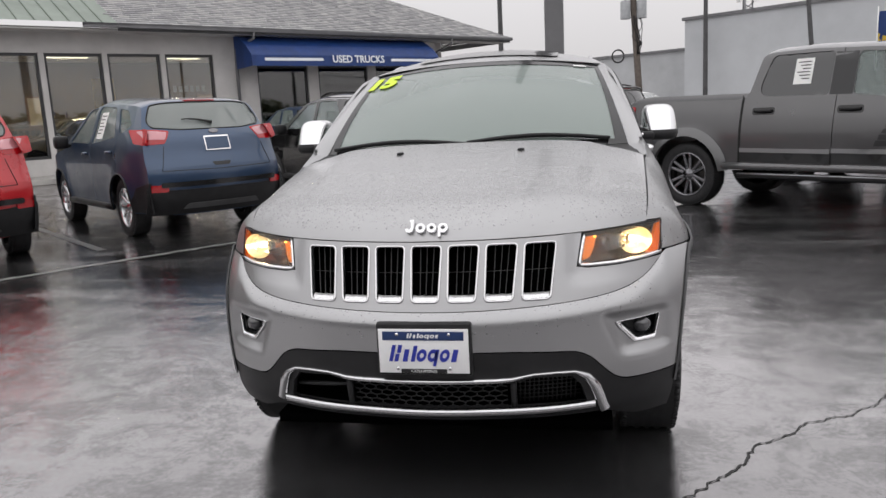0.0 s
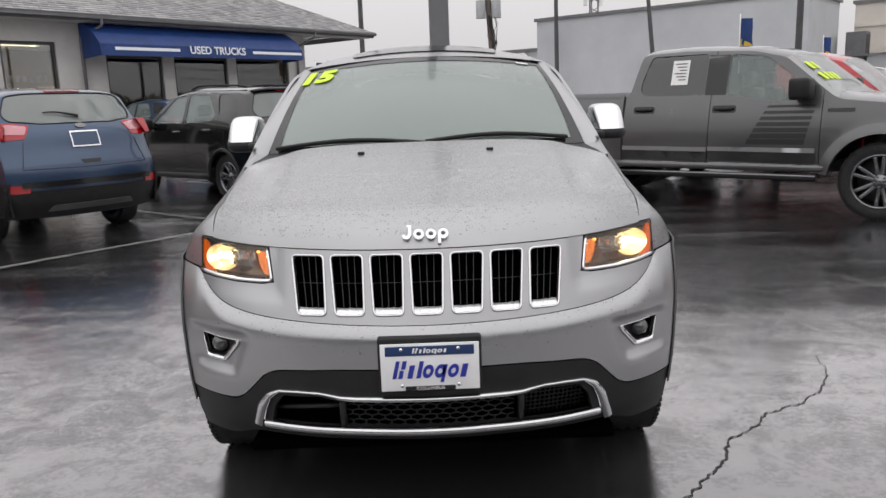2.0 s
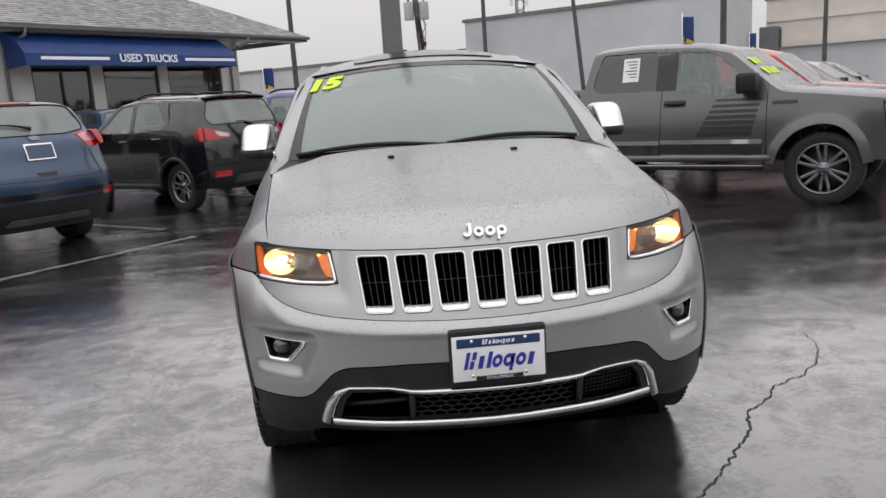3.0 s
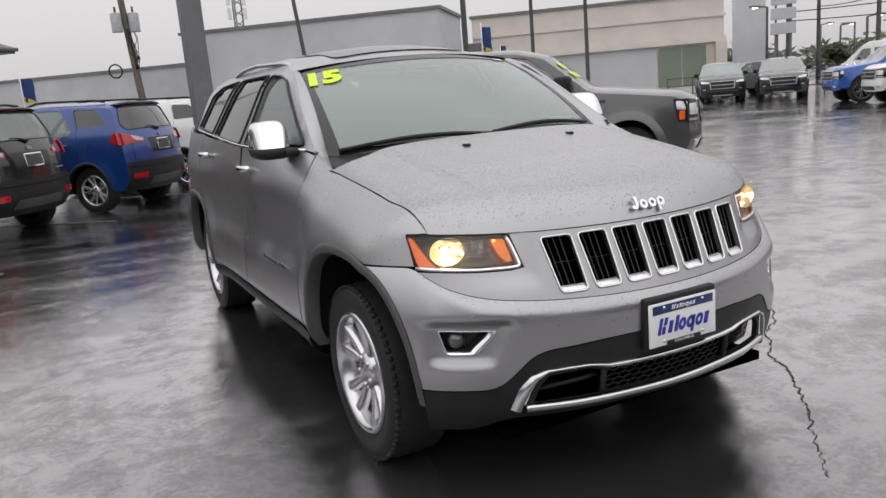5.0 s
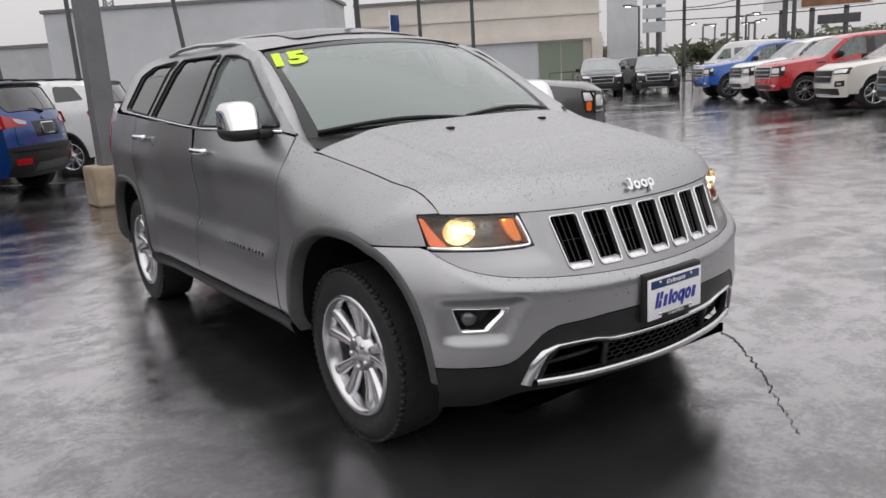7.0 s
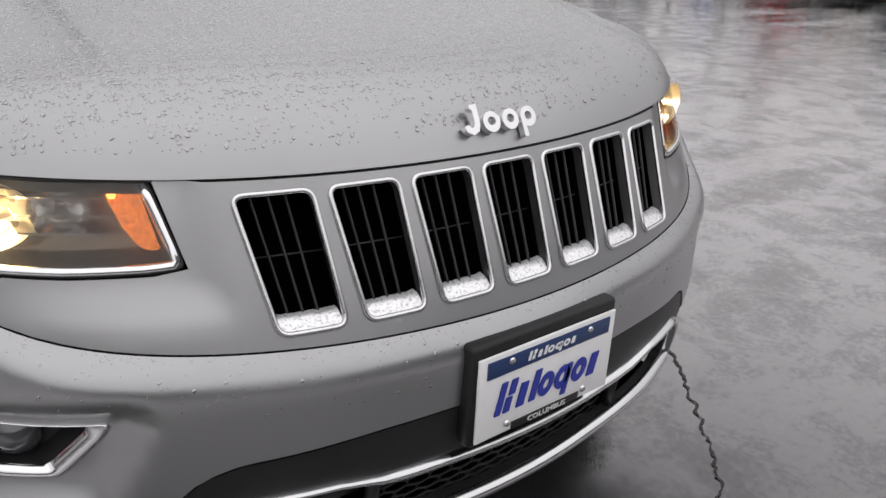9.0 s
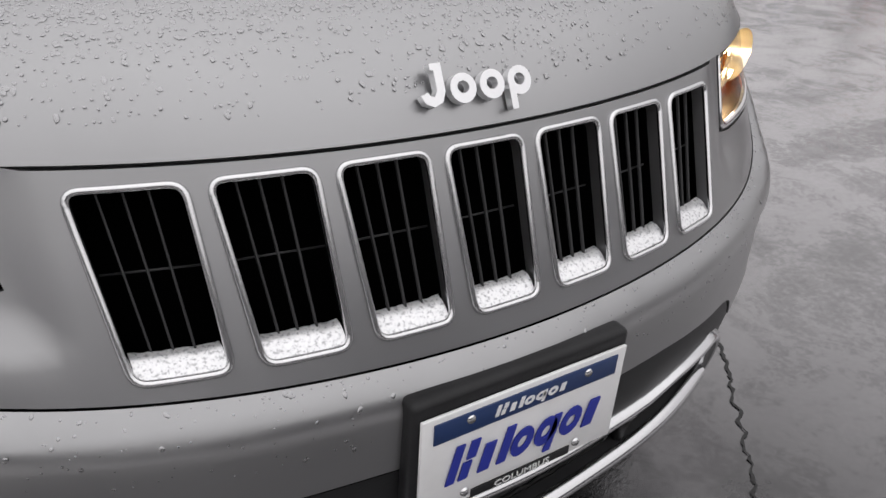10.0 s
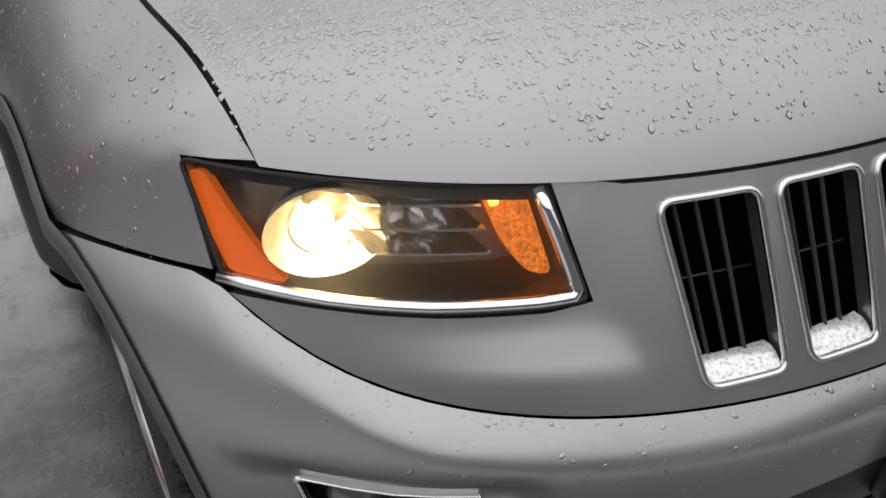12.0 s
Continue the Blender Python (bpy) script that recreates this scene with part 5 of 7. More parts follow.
                tube(bm, [Vector((x, bumper_y(x, z0) + 0.03, z0 + 0.006)), Vector((x, bumper_y(x, z0) + 0.03, z0 + 0.0185))], 0.0028, 5)
    tagged(part("intake_mesh", bm, BLACK, root, "black honeycomb intake mesh"), kind="stuff")
    for s in (-1, 1):
        for k in range(13 if s > 0 else 0):
            x = s * (0.305 + 0.0155 * k)
            part("brake_duct_fin", tube(bmesh.new(), [Vector((x, bumper_y(x, 0.37) + 0.045, 0.37)), Vector((x + s * 0.005, bumper_y(x, 0.46) + 0.04, 0.462))], 0.0022, 5), BLACK, root)
        bm = bmesh.new()
        tube(bm, [Vector((s * 0.288, bumper_y(0.288, z) + 0.02, z)) for z in (0.36, 0.41, 0.457)], 0.012, 6)
        part("duct_divider", bm, BLACK, root)
        bm = bmesh.new()
        for z in (0.385, 0.40, 0.415, 0.43, 0.445) if s > 0 else (0.43,):
            tube(bm, [Vector((s * x, bumper_y(x, z) + 0.045, z - (0.02 * (x - 0.3) / 0.2 if s < 0 else 0))) for x in np.linspace(0.30, 0.51, 6)], 0.002 if s > 0 else 0.009, 5)
        part("duct_bar", bm, BLACK, root)
    # bright trim round the intake
    trim = [(0.592, 0.325), (0.578, 0.37), (0.562, 0.42), (0.535, 0.463), (0.495, 0.4865), (0.43, 0.490), (0.36, 0.489), (0.32, 0.482), (0.29, 0.474), (0.24, 0.470)]
    trim = trim + [(-x, z) for x, z in reversed(trim)]
    wide = [0.019 if z < 0.44 else 0.019 - 0.013 * step(0.44, 0.488, z) for x, z in trim]
    pts, ws = [], []
    for (x0, z0), (x1, z1), w0, w1 in zip(trim, trim[1:], wide, wide[1:]):
        n = max(1, int(math.dist((x0, z0), (x1, z1)) / 0.02))
        for k in range(n):
            t = k / n
            pts.append((x0 + (x1 - x0) * t, z0 + (z1 - z0) * t))
            ws.append(w0 + (w1 - w0) * t)
    rows = []
    for i, (x, z) in enumerate(pts):
        a, b = pts[max(0, i - 1)], pts[min(len(pts) - 1, i + 1)]
        d = Vector((b[0] - a[0], b[1] - a[1])).normalized()
        n = Vector((-d.y, d.x))
        w = ws[i]
        row = []
        for u, o in ((-1.0, -0.004), (-0.7, 0.010), (0, 0.014), (0.7, 0.010), (1.0, -0.004)):
            X, Z = x + n.x * w * u, z + n.y * w * u
            row.append(Vector((X, bumper_y(X, Z) - o, Z)))
        rows.append(row)
    part("intake_trim", strip(rows), TRIM, root, "satin chrome intake trim")
    rows = [[Vector((x, bumper_y(x, z) - o, z)) for z, o in ((0.332 + 0.01 * x * x, -0.004), (0.337 + 0.01 * x * x, 0.012), (0.352 + 0.01 * x * x, 0.018), (0.3635 + 0.01 * x * x, 0.012), (0.366 + 0.01 * x * x, -0.006))] for x in np.linspace(-0.56, 0.56, 60)]
    part("intake_trim", strip(rows), TRIM, root, "satin chrome lower strip")

    # licence plate
    holder = part("plate_holder", boxed(-0.161, 0.161, -0.822, -0.79, 0.50, 0.682, bevel=0.008), BLACK, root)
    pl = part("licence_plate", boxed(-0.1525, 0.1525, -0.8285, -0.8235, 0.511, 0.663, bevel=0.0015), PLATE_WHITE, root, "white dealer plate with blue print")
    part("plate_band", boxed(-0.137, 0.137, -0.831, -0.8288, 0.625, 0.655, bevel=0.0006), PLATE_NAVY, pl)
    part("plate_foot", boxed(-0.078, 0.078, -0.831, -0.8288, 0.5125, 0.526, bevel=0.0006), BLACK, pl)
    text("plate_lettering", "COLUMBUS", 0.0135, PLATE_WHITE, pose(0, -0.8322, 0.5192, 90, 0, 0), pl, depth=0.0004, squeeze=1.25)
    # the two printed marks: slanted bars and rings
    bars = ((-0.118, 0.012, 0.0, 1.35), (-0.100, 0.013, 0.0, 0.62), (-0.097, 0.013, 0.72, 1.35), (-0.072, 0.016, 0.0, 1.0), (-0.044, 0.013, 0.0, 1.3), (0.034, 0.011, -0.36, 1.0), (0.092, 0.017, 0.0, 1.0))
    rings = (-0.011, 0.026, 0.067)
    for z0, h, mat, k in ((0.552, 0.042, PLATE_BLUE, 1.0), (0.633, 0.012, PLATE_WHITE, 0.46)):
        lay = lambda x, z, z0=z0: Vector((x + (z - z0) * 0.24, -0.8316, z))
        for x0, w, lo, hi in bars:
            part("plate_mark", skinned(lay, quad(x0 * k, z0 + lo * h, (x0 + w) * k, z0 + hi * h), (), 0.05, lip=0.002, ref=(0, 0, 0.6), flat=True), mat, pl, smooth=False)
        for cx in rings:
            oval2 = lambda q: [((cx + 0.0165 * q * math.cos(j * math.tau / 18)) * k, z0 + h * (0.5 + 0.52 * q * math.sin(j * math.tau / 18))) for j in range(18)]
            part("plate_mark", skinned(lay, oval2(1.0), [oval2(0.42)], 0.02 * k, lip=0.002, ref=(0, 0, 0.6), flat=True), mat, pl, smooth=False)
    for x in (-0.088, 0.088):
        for z in (0.645, 0.528):
            o = part("screw", lathe(bmesh.new(), [(-0.003, 0.0001), (-0.003, 0.005), (0.0, 0.0065)], 10), CHROME, pl)
            o.matrix_local = pose(x, -0.830, z, 0, 0, 90)

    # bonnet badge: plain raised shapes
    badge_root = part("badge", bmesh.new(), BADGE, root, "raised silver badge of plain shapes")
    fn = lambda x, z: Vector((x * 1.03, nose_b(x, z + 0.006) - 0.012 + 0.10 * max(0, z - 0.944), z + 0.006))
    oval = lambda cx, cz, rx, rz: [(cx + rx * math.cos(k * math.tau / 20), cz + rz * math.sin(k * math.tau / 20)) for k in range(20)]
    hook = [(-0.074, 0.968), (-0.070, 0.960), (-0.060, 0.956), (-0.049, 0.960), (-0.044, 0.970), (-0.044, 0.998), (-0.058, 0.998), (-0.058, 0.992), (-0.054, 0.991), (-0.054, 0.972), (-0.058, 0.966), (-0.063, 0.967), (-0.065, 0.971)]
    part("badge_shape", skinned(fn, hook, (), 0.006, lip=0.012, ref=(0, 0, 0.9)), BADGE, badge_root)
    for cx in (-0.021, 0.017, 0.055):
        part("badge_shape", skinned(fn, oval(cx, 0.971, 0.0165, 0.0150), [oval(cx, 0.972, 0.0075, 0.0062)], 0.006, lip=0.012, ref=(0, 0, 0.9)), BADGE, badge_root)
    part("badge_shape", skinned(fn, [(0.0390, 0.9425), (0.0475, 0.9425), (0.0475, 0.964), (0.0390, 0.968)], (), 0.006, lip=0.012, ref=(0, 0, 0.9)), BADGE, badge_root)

    # washer nozzles
    for s in (-1, 1):
        p = Vector((s * 0.268, 0.122, hood_at(0.268, 0.122)))
        o = part("washer_nozzle", boxed(-0.014, 0.014, -0.012, 0.02, -0.004, 0.009, bevel=0.004), BLACK, root)
        o.location = p

    for s in (-1, 1):
        S = lambda p, s=s: Vector((s * p[0], p[1], p[2]))
        # headlamp
        lamp = part("headlight", skinned(lambda x, z: S((x, lamp_b(x, z) + 0.10 * (1 - 0.75 * step(0.74, 0.80, x)), z)), LAMP, (), 0.04, lip=0.0, ref=c_ref), LAMP_DARK, root, "lit headlight with amber lamps behind a clear cover")
        wall = [[S((x, lamp_b(x, z) + d * (1 - 0.7 * step(0.74, 0.80, x)), z)) for d in (0.004, 0.05, 0.102)] for x, z in resample(LAMP, 0.03)]
        part("lamp_wall", strip(wall + wall[:1]), LAMP_DARK, lamp)
        part("lamp_cover", skinned(lambda x, z: S((x, lamp_b(x, z) + 0.001, z)), rounded(LAMP, 0.008), (), 0.03, lip=0.004, ref=c_ref), LENS, lamp, "clear cover")
        rim = [(0.80, 0.838), (0.72, 0.8305), (0.64, 0.827), (0.55, 0.827), (0.517, 0.829), (0.512, 0.836), (0.522, 0.89), (0.531, 0.931)]
        part("lamp_bezel", tube(bmesh.new(), [S((x, lamp_b(x, z) + 0.006, z)) for x, z in resample(rim, 0.02, False)], 0.0078, 8), CHROME, lamp, "chrome bezel strip")
        seal = [S((x, lamp_b(x, z) + 0.002, z)) for x, z in resample(rounded(LAMP, 0.008), 0.02)]
        part("lamp_seal", loop_tube(seal, 0.0030, 6), BLACK, lamp)
        # main lamp
        c = S((0.703, lamp_b(0.703, 0.889) + 0.036, 0.889))
        aim = Vector((s * 0.25, -1, 0.0)).normalized()
        turn = aim.to_track_quat("-X", "Z").to_matrix().to_4x4()
        bowl = part("reflector_bowl", lathe(bmesh.new(), [(0.055, 0.012), (0.045, 0.03), (0.02, 0.045), (-0.012, 0.055), (-0.02, 0.057)], 32), BOWL, lamp)
        bowl.matrix_local = Matrix.Translation(c) @ turn @ Matrix.Diagonal((1, 1.06, 0.84, 1))
        bulb = part("bulb", lathe(bmesh.new(), [(-0.006, 0.0001), (-0.003, 0.009), (0.008, 0.012), (0.03, 0.010)], 24), BULB, lamp, "lit bulb")
        bulb.matrix_local = Matrix.Translation(c) @ turn
        ld = bpy.data.lights.new("headlamp_light", "POINT")
        ld.energy, ld.color, ld.shadow_soft_size = 0.11, (1.0, 0.74, 0.42), 0.010
        lo = new("headlamp_light", ld)
        lo.location = c + aim * 0.022
        ringp = part("lamp_ring", tube(bmesh.new(), [(0.0, 0.034 * math.cos(k * 0.2), 0.034 * math.sin(k * 0.2)) for k in range(-12, 6)], 0.0018, 6), REFLECTOR, lamp)
        ringp.matrix_local = Matrix.Translation(c) @ turn
        # high beam reflector with fins
        c2 = S((0.62, lamp_b(0.62, 0.895) + 0.055, 0.895))
        hb = part("high_beam", lathe(bmesh.new(), [(0.03, 0.008), (0.02, 0.024), (0.0, 0.034), (-0.012, 0.038)], 24), REFLECTOR, lamp)
        hb.matrix_local = Matrix.Translation(c2) @ turn
        for k in range(3):
            z = 0.872 + 0.022 * k
            rows = [[S((x, lamp_b(x, z) + d, z + 0.004 * math.sin(9 * x))) for d in (0.02, 0.07)] for x in np.linspace(0.575, 0.675, 6)]
            part("lamp_fin", solid(strip(rows), 0.003), REFLECTOR, lamp)
        # amber lamps
        part("turn_lamp", skinned(lambda x, z: S((x, lamp_b(x, z) + 0.025, z)), rounded([(0.523, 0.842), (0.546, 0.846), (0.562, 0.875), (0.574, 0.926), (0.534, 0.926)], 0.01), (), 0.02, lip=0.02, ref=c_ref), GLOW, lamp, "lit amber turn lamp")
        part("side_marker", skinned(lambda x, z: S((x, lamp_b(x, z) + 0.012, z)), rounded([(0.799, 0.936), (0.801, 0.90), (0.790, 0.843), (0.748, 0.839), (0.764, 0.868), (0.779, 0.905), (0.789, 0.936)], 0.006), (), 0.02, lip=0.012, ref=c_ref), MARKER, lamp, "amber side marker")

        pin = part("turn_bulb", lathe(bmesh.new(), [(-0.006, 0.0001), (-0.003, 0.005), (0.003, 0.005), (0.006, 0.0001)], 12), PIN, lamp, "glowing turn bulb")
        pin.matrix_local = Matrix.Translation(S((0.566, lamp_b(0.566, 0.916) + 0.018, 0.916)))

        # fog lamp
        rows = []
        for (xa, za), (xb, zb3) in zip(resample_pair(FOG, FOG_IN)[0], resample_pair(FOG, FOG_IN)[1]):
            rows.append([S((xa + (xb - xa) * u, bumper_y(xa + (xb - xa) * u, za + (zb3 - za) * u) - o, za + (zb3 - za) * u)) for u, o in ((0.0, -0.004), (0.06, 0.004), (0.35, 0.006), (0.85, 0.0), (1.0, -0.012))])
        fog = part("fog_light", strip(rows + rows[:1]), CHROME, root, "chrome-framed fog light")
        pocket = [[S((x, bumper_y(x, z) + d, z)) for d in (0.010, 0.03, 0.055)] for x, z in resample(rounded(FOG_IN, 0.014), 0.02)]
        part("fog_pocket", strip(pocket + pocket[:1]), BLACK, fog)
        part("fog_back", skinned(lambda x, z: S((x, bumper_y(x, z) + 0.054, z)), rounded(FOG, 0.02), (), 0.03, lip=0.0, ref=c_ref), BLACK, fog)
        lens = part("fog_lens", lathe(bmesh.new(), [(-0.012, 0.0001), (-0.01, 0.012), (-0.004, 0.022), (0.0, 0.027), (0.004, 0.031), (0.03, 0.033)], 24), FOG_LENS, fog)
        cf = S((0.728, bumper_y(0.728, 0.598) + 0.03, 0.598))
        lens.matrix_local = Matrix.Translation(cf) @ turn

        # fender
        arch = []
        for k in range(41):
            a = math.pi * k / 40
            ca, sa = math.cos(a), math.sin(a)
            q = ARCH / (abs(ca) ** ARCH_E + abs(sa) ** ARCH_E) ** (1 / ARCH_E)
            arch.append((-q * ca * (0.96 if ca > 0 else 0.86), 0.375 + q * sa))
        lowlim = 0.33
        side = lambda y, z: S((body_x(y, z), y, z))
        fa = [p for p in arch if p[1] > 0.375]
        front_part = [p for p in fa if p[0] < 0 and p[1] < 0.845]
        upper = [p for p in fa if not (p[0] < 0 and p[1] < 0.845)]
        seam = [(y, z - 0.001) for y, z in SEAM[1:]]
        y_lamp = [(-0.367, 0.951), (-0.413, 0.846)]
        outline = [y_lamp[1]] + [(upper[0][0] - 0.003, 0.846)] + upper + [(0.43, 0.375), (0.44, 0.36), (0.55, 0.36), (0.565, 0.6), (0.545, 0.9), (0.50, 1.10), (0.50, 1.195), (0.42, z_top(0.42) - 0.003), (0.38, z_top(0.38) - 0.003)] + list(reversed(seam)) + [(-0.421, 0.9525), (-0.395, 0.952), y_lamp[0]]
        part("fender", skinned(side, outline, (), 0.028, lip=0.018, ref=(0, 0.3, 0.6)), P_CAR_SILVER, root)
        # doors
        belt = lambda y: z_top(y) - 0.004
        ys = np.linspace(0.51, 1.585, 12)
        door = [(0.572, 0.42), (1.60, 0.42), (1.60, 0.9)] + [(y, belt(y)) for y in reversed(ys)] + [(0.507, 1.10), (0.552, 0.9), (0.572, 0.6)]
        d1 = part("front_door", skinned(side, door, (), 0.04, lip=0.016, ref=(0, 1, 0.7)), P_CAR_SILVER, root)
        rear_arch = [(WB + y, z) for y, z in arch]
        ra = [p for p in rear_arch if p[0] < WB and p[1] > 0.42 and p[1] < 0.80]
        ys = np.linspace(1.615, 2.66, 12)
        door = [(1.608, 0.42), (ra[0][0] - 0.012, 0.42)] + [(y - 0.012, z) for y, z in ra] + [(2.655, 0.95)] + [(y, belt(y)) for y in reversed(ys)] + [(1.608, 0.9)]
        d2 = part("rear_door", skinned(side, door, (), 0.04, lip=0.016, ref=(0, 2, 0.7)), P_CAR_SILVER, root)
        for hy, hz, d in ((1.47, 1.10, d1), (2.478, 1.145, d2)):
            pts = [S((body_x(hy, hz, 0.012 + 0.028 * math.sin(math.pi * k / 8) ** 0.5), hy + 0.115 * (k - 4) / 4, hz)) for k in range(9)]
            part("door_handle", tube(bmesh.new(), pts, 0.013, 8, flat=1.3), CHROME, d, "chrome handle")
        # dark bars of the unreadable door script
        for k in range(12):
            y = 0.70 + 0.038 * k + (0.03 if k > 4 else 0)
            part("script_mark", skinned(lambda yy, z: S((body_x(yy, z, 0.003), yy, z)), quad(y, 0.660, y + 0.022, 0.676), (), 0.05, lip=0.002, ref=(0, 1, 0.7)), CHROME, d1)
        # quarter
        up = [p for p in rear_arch if p[1] > 0.42 and not (p[0] < WB and p[1] < 0.80)]
        ys = np.linspace(2.67, 3.75, 12)
        quarter = [(ra[-1][0], ra[-1][1])] + up + [(WB + 0.43, 0.40), (3.80, 0.40), (3.88, 0.7), (3.84, 1.0)] + [(y, belt(y)) for y in reversed(ys)] + [(2.663, 0.95)]
        part("rear_quarter", skinned(side, quarter, (), 0.05, lip=0.016, ref=(0, 3, 0.7)), P_CAR_SILVER, root)
        part("tail_light", skinned(lambda y, z: S((body_x(y, z, 0.006), y, z)), rounded([(3.84, 0.98), (3.78, 1.24), (3.62, 1.22), (3.68, 1.0)], 0.03), (), 0.05, lip=0.02, ref=(0, 3, 0.7)), TAIL, root)
        # sill
        rows = [[S((body_x(y, 0.43) - o, y, z)) for z, o in ((0.425, -0.006), (0.40, -0.012), (0.36, 0.005), (0.325, 0.05), (0.32, 0.12))] for y in np.linspace(0.43, WB - 0.48, 14)]
        part("sill_cladding", strip(rows), BLACK, root)
        # wheel arches
        for c in (0, WB):
            pts = [S((body_x(c + y, z, 0.002), c + y, z)) if not (c == 0 and y < 0 and z < 0.846) else S((bumper_edge(z), y, z)) for y, z in arch]
            rows = []
            for (y, z), q in zip(arch, pts):
                x = q.x * s
                rows.append([S((x + o, c + y * k, 0.375 + (z - 0.375) * k)) for k, o in ((1.012, 0.0), (1.007, 0.008), (0.955, 0.010), (0.932, 0.002), (0.918, -0.05))])
            part("arch_lip", strip(rows), ARCH_SHADE, root, "wheel arch lip coloured dark grey for its shade")
            rows = [[S((x, c + y * 0.995, 0.375 + (z - 0.375) * 0.995)) for x in (0.5, 0.8, min(p.x * s, 0.95) - 0.01)] for (y, z), p in zip(arch, pts)]
            part("wheel_well", strip(rows), BLACK, root)
            o = part("well_back", boxed(s * 0.5 - 0.01, s * 0.5 + 0.01, c - 0.5, c + 0.5, 0.36, 0.88), BLACK, root)
        # cabin side with window openings
        wins = [[(0.66, 1.232), (1.17, 1.535), (1.35, 1.568), (1.565, 1.582), (1.565, 1.222)], [(1.655, 1.225), (1.655, 1.588), (2.30, 1.592), (2.44, 1.262)], [(2.53, 1.272), (2.42, 1.592), (2.86, 1.575), (3.02, 1.52), (3.10, 1.31)]]
        wins = [rounded(w, 0.025) for w in wins]
        cab = lambda y, z: S((cabin_x(y, z), y, z))
        outline = [(0.50, 1.200), (0.64, 1.212)] + [(y, z_top(y) - 0.001) for y in np.linspace(0.75, 3.72, 20)] + [(3.66, 1.45), (3.5, 1.58)] + [(y, z_roof(y)) for y in np.linspace(3.4, 1.2, 20)] + [(1.08, 1.545)]
        part("door_frame", skinned(cab, outline, wins, 0.04, lip=0.014, ref=(0, 2, 1.3)), P_CAR_SILVER, root)
        for k, w in enumerate(wins):
            rim = [S((cabin_x(y, z, 0.004), y, z)) for y, z in resample(w, 0.03)]
            win = part("side_window", skinned(lambda y, z: S((cabin_x(y, z, -0.010), y, z)), w, (), 0.06, lip=0.003, ref=(0, 2, 1.3)), SIDE_GLASS if k == 0 else REAR_TINT, root, "" if k == 0 else "dark tinted glass")
            part("window_seal", loop_tube(rim, 0.007, 6), BLACK, win)
        for y0, z0, y1, z1 in ((1.61, 1.225, 1.61, 1.585), (2.485, 1.265, 2.35, 1.592)):
            rows = [[S((cabin_x(y0 + (y1 - y0) * t + d, z0 + (z1 - z0) * t, 0.004), y0 + (y1 - y0) * t + d, z0 + (z1 - z0) * t)) for d in (-0.042, 0.042)] for t in np.linspace(0, 1, 6)]
            part("pillar_trim", strip(rows), GLOSS_BLACK, root)
        pts = [S((cabin_x(y, z_top(y) + 0.006, 0.006), y, z_top(y) + 0.006)) for y in np.linspace(0.62, 3.12, 24)]
        part("belt_moulding", tube(bmesh.new(), pts, 0.007, 6), CHROME, root, "chrome waistline moulding")
        # pillar beside the windscreen, and its foot beside the bonnet
        rows = []
        corner, foot = hood(0.797, 0.985), screen(0.742, 0.0)
        for t in np.linspace(-1, 1, 22):
            if t < 0:
                a = corner.lerp(foot, t + 1)
                y = 0.335 + 0.165 * (t + 1)
                z = z_top(y) - 0.008
                b = Vector((body_x(y, z) + 0.002, y, z))
                bulge = 0.25 + 0.75 * (t + 1)
            else:
                a = screen(0.742, t)
                b = Vector((cabin_x(0.50 + 0.70 * t, 1.205 + 0.372 * t), 0.50 + 0.70 * t, 1.205 + 0.372 * t))
                bulge = 1.0
            m = (a + b) / 2 + Vector((0.006, -0.008, 0.005)) * bulge
            rows.append([S(a), S(a.lerp(m, 0.5) + Vector((0.001, -0.003, 0.002)) * bulge), S(m), S(m.lerp(b, 0.5) + Vector((0.004, -0.002, 0.002)) * bulge), S(b)])
        part("windscreen_pillar", strip(rows), P_CAR_SILVER, root)
        # door mirror
        def mirror_shape(grow, z0, z1):
            """A rounded shell with a flat back, between two heights."""
            bm = bmesh.new()
            pw = lambda v, e: math.copysign(abs(v) ** e, v)
            rows = []
            for i in range(15):
                la = -math.pi / 2 + math.pi * i / 14
                row = []
                for j in range(36):
                    lo = math.tau * j / 36
                    ca = pw(math.cos(la), 0.45)
                    x, y, z = 0.094 * ca * pw(math.cos(lo), 0.5), 0.11 * ca * pw(math.sin(lo), 0.62), 0.092 * pw(math.sin(la), 0.55)
                    x += -0.012 * (z / 0.092) * (1 if x > 0 else -0.2) + 0.006
                    y = min(y + 0.022 * (x / 0.094) ** 2 + 0.42 * z, 0.085 + 0.1 * z)
                    k = 1 + grow
                    row.append(bm.verts.new((s * (0.908 + 0.9 * x * k), 0.845 + 0.9 * y * k, min(max(1.264 + 0.95 * z * k, z0), z1))))
                rows.append(row)
            for r0, r1 in zip(rows, rows[1:]):
                for j in range(36):
                    bm.faces.new((r0[j], r0[(j + 1) % 36], r1[(j + 1) % 36], r1[j]))
            bmesh.ops.remove_doubles(bm, verts=bm.verts, dist=0.0002)
            bmesh.ops.recalc_face_normals(bm, faces=bm.faces)
            return bm

        mir = part("door_mirror", mirror_shape(0.0, 1.215, 1.40), CHROME, root, "chrome-capped door mirror")
        part("mirror_base", mirror_shape(0.03, 1.172, 1.232), BLACK, mir)
        part("mirror_arm", boxed(min(s * 0.795, s * 0.88), max(s * 0.795, s * 0.88), 0.70, 0.84, 1.182, 1.222, bevel=0.014), BLACK, mir)
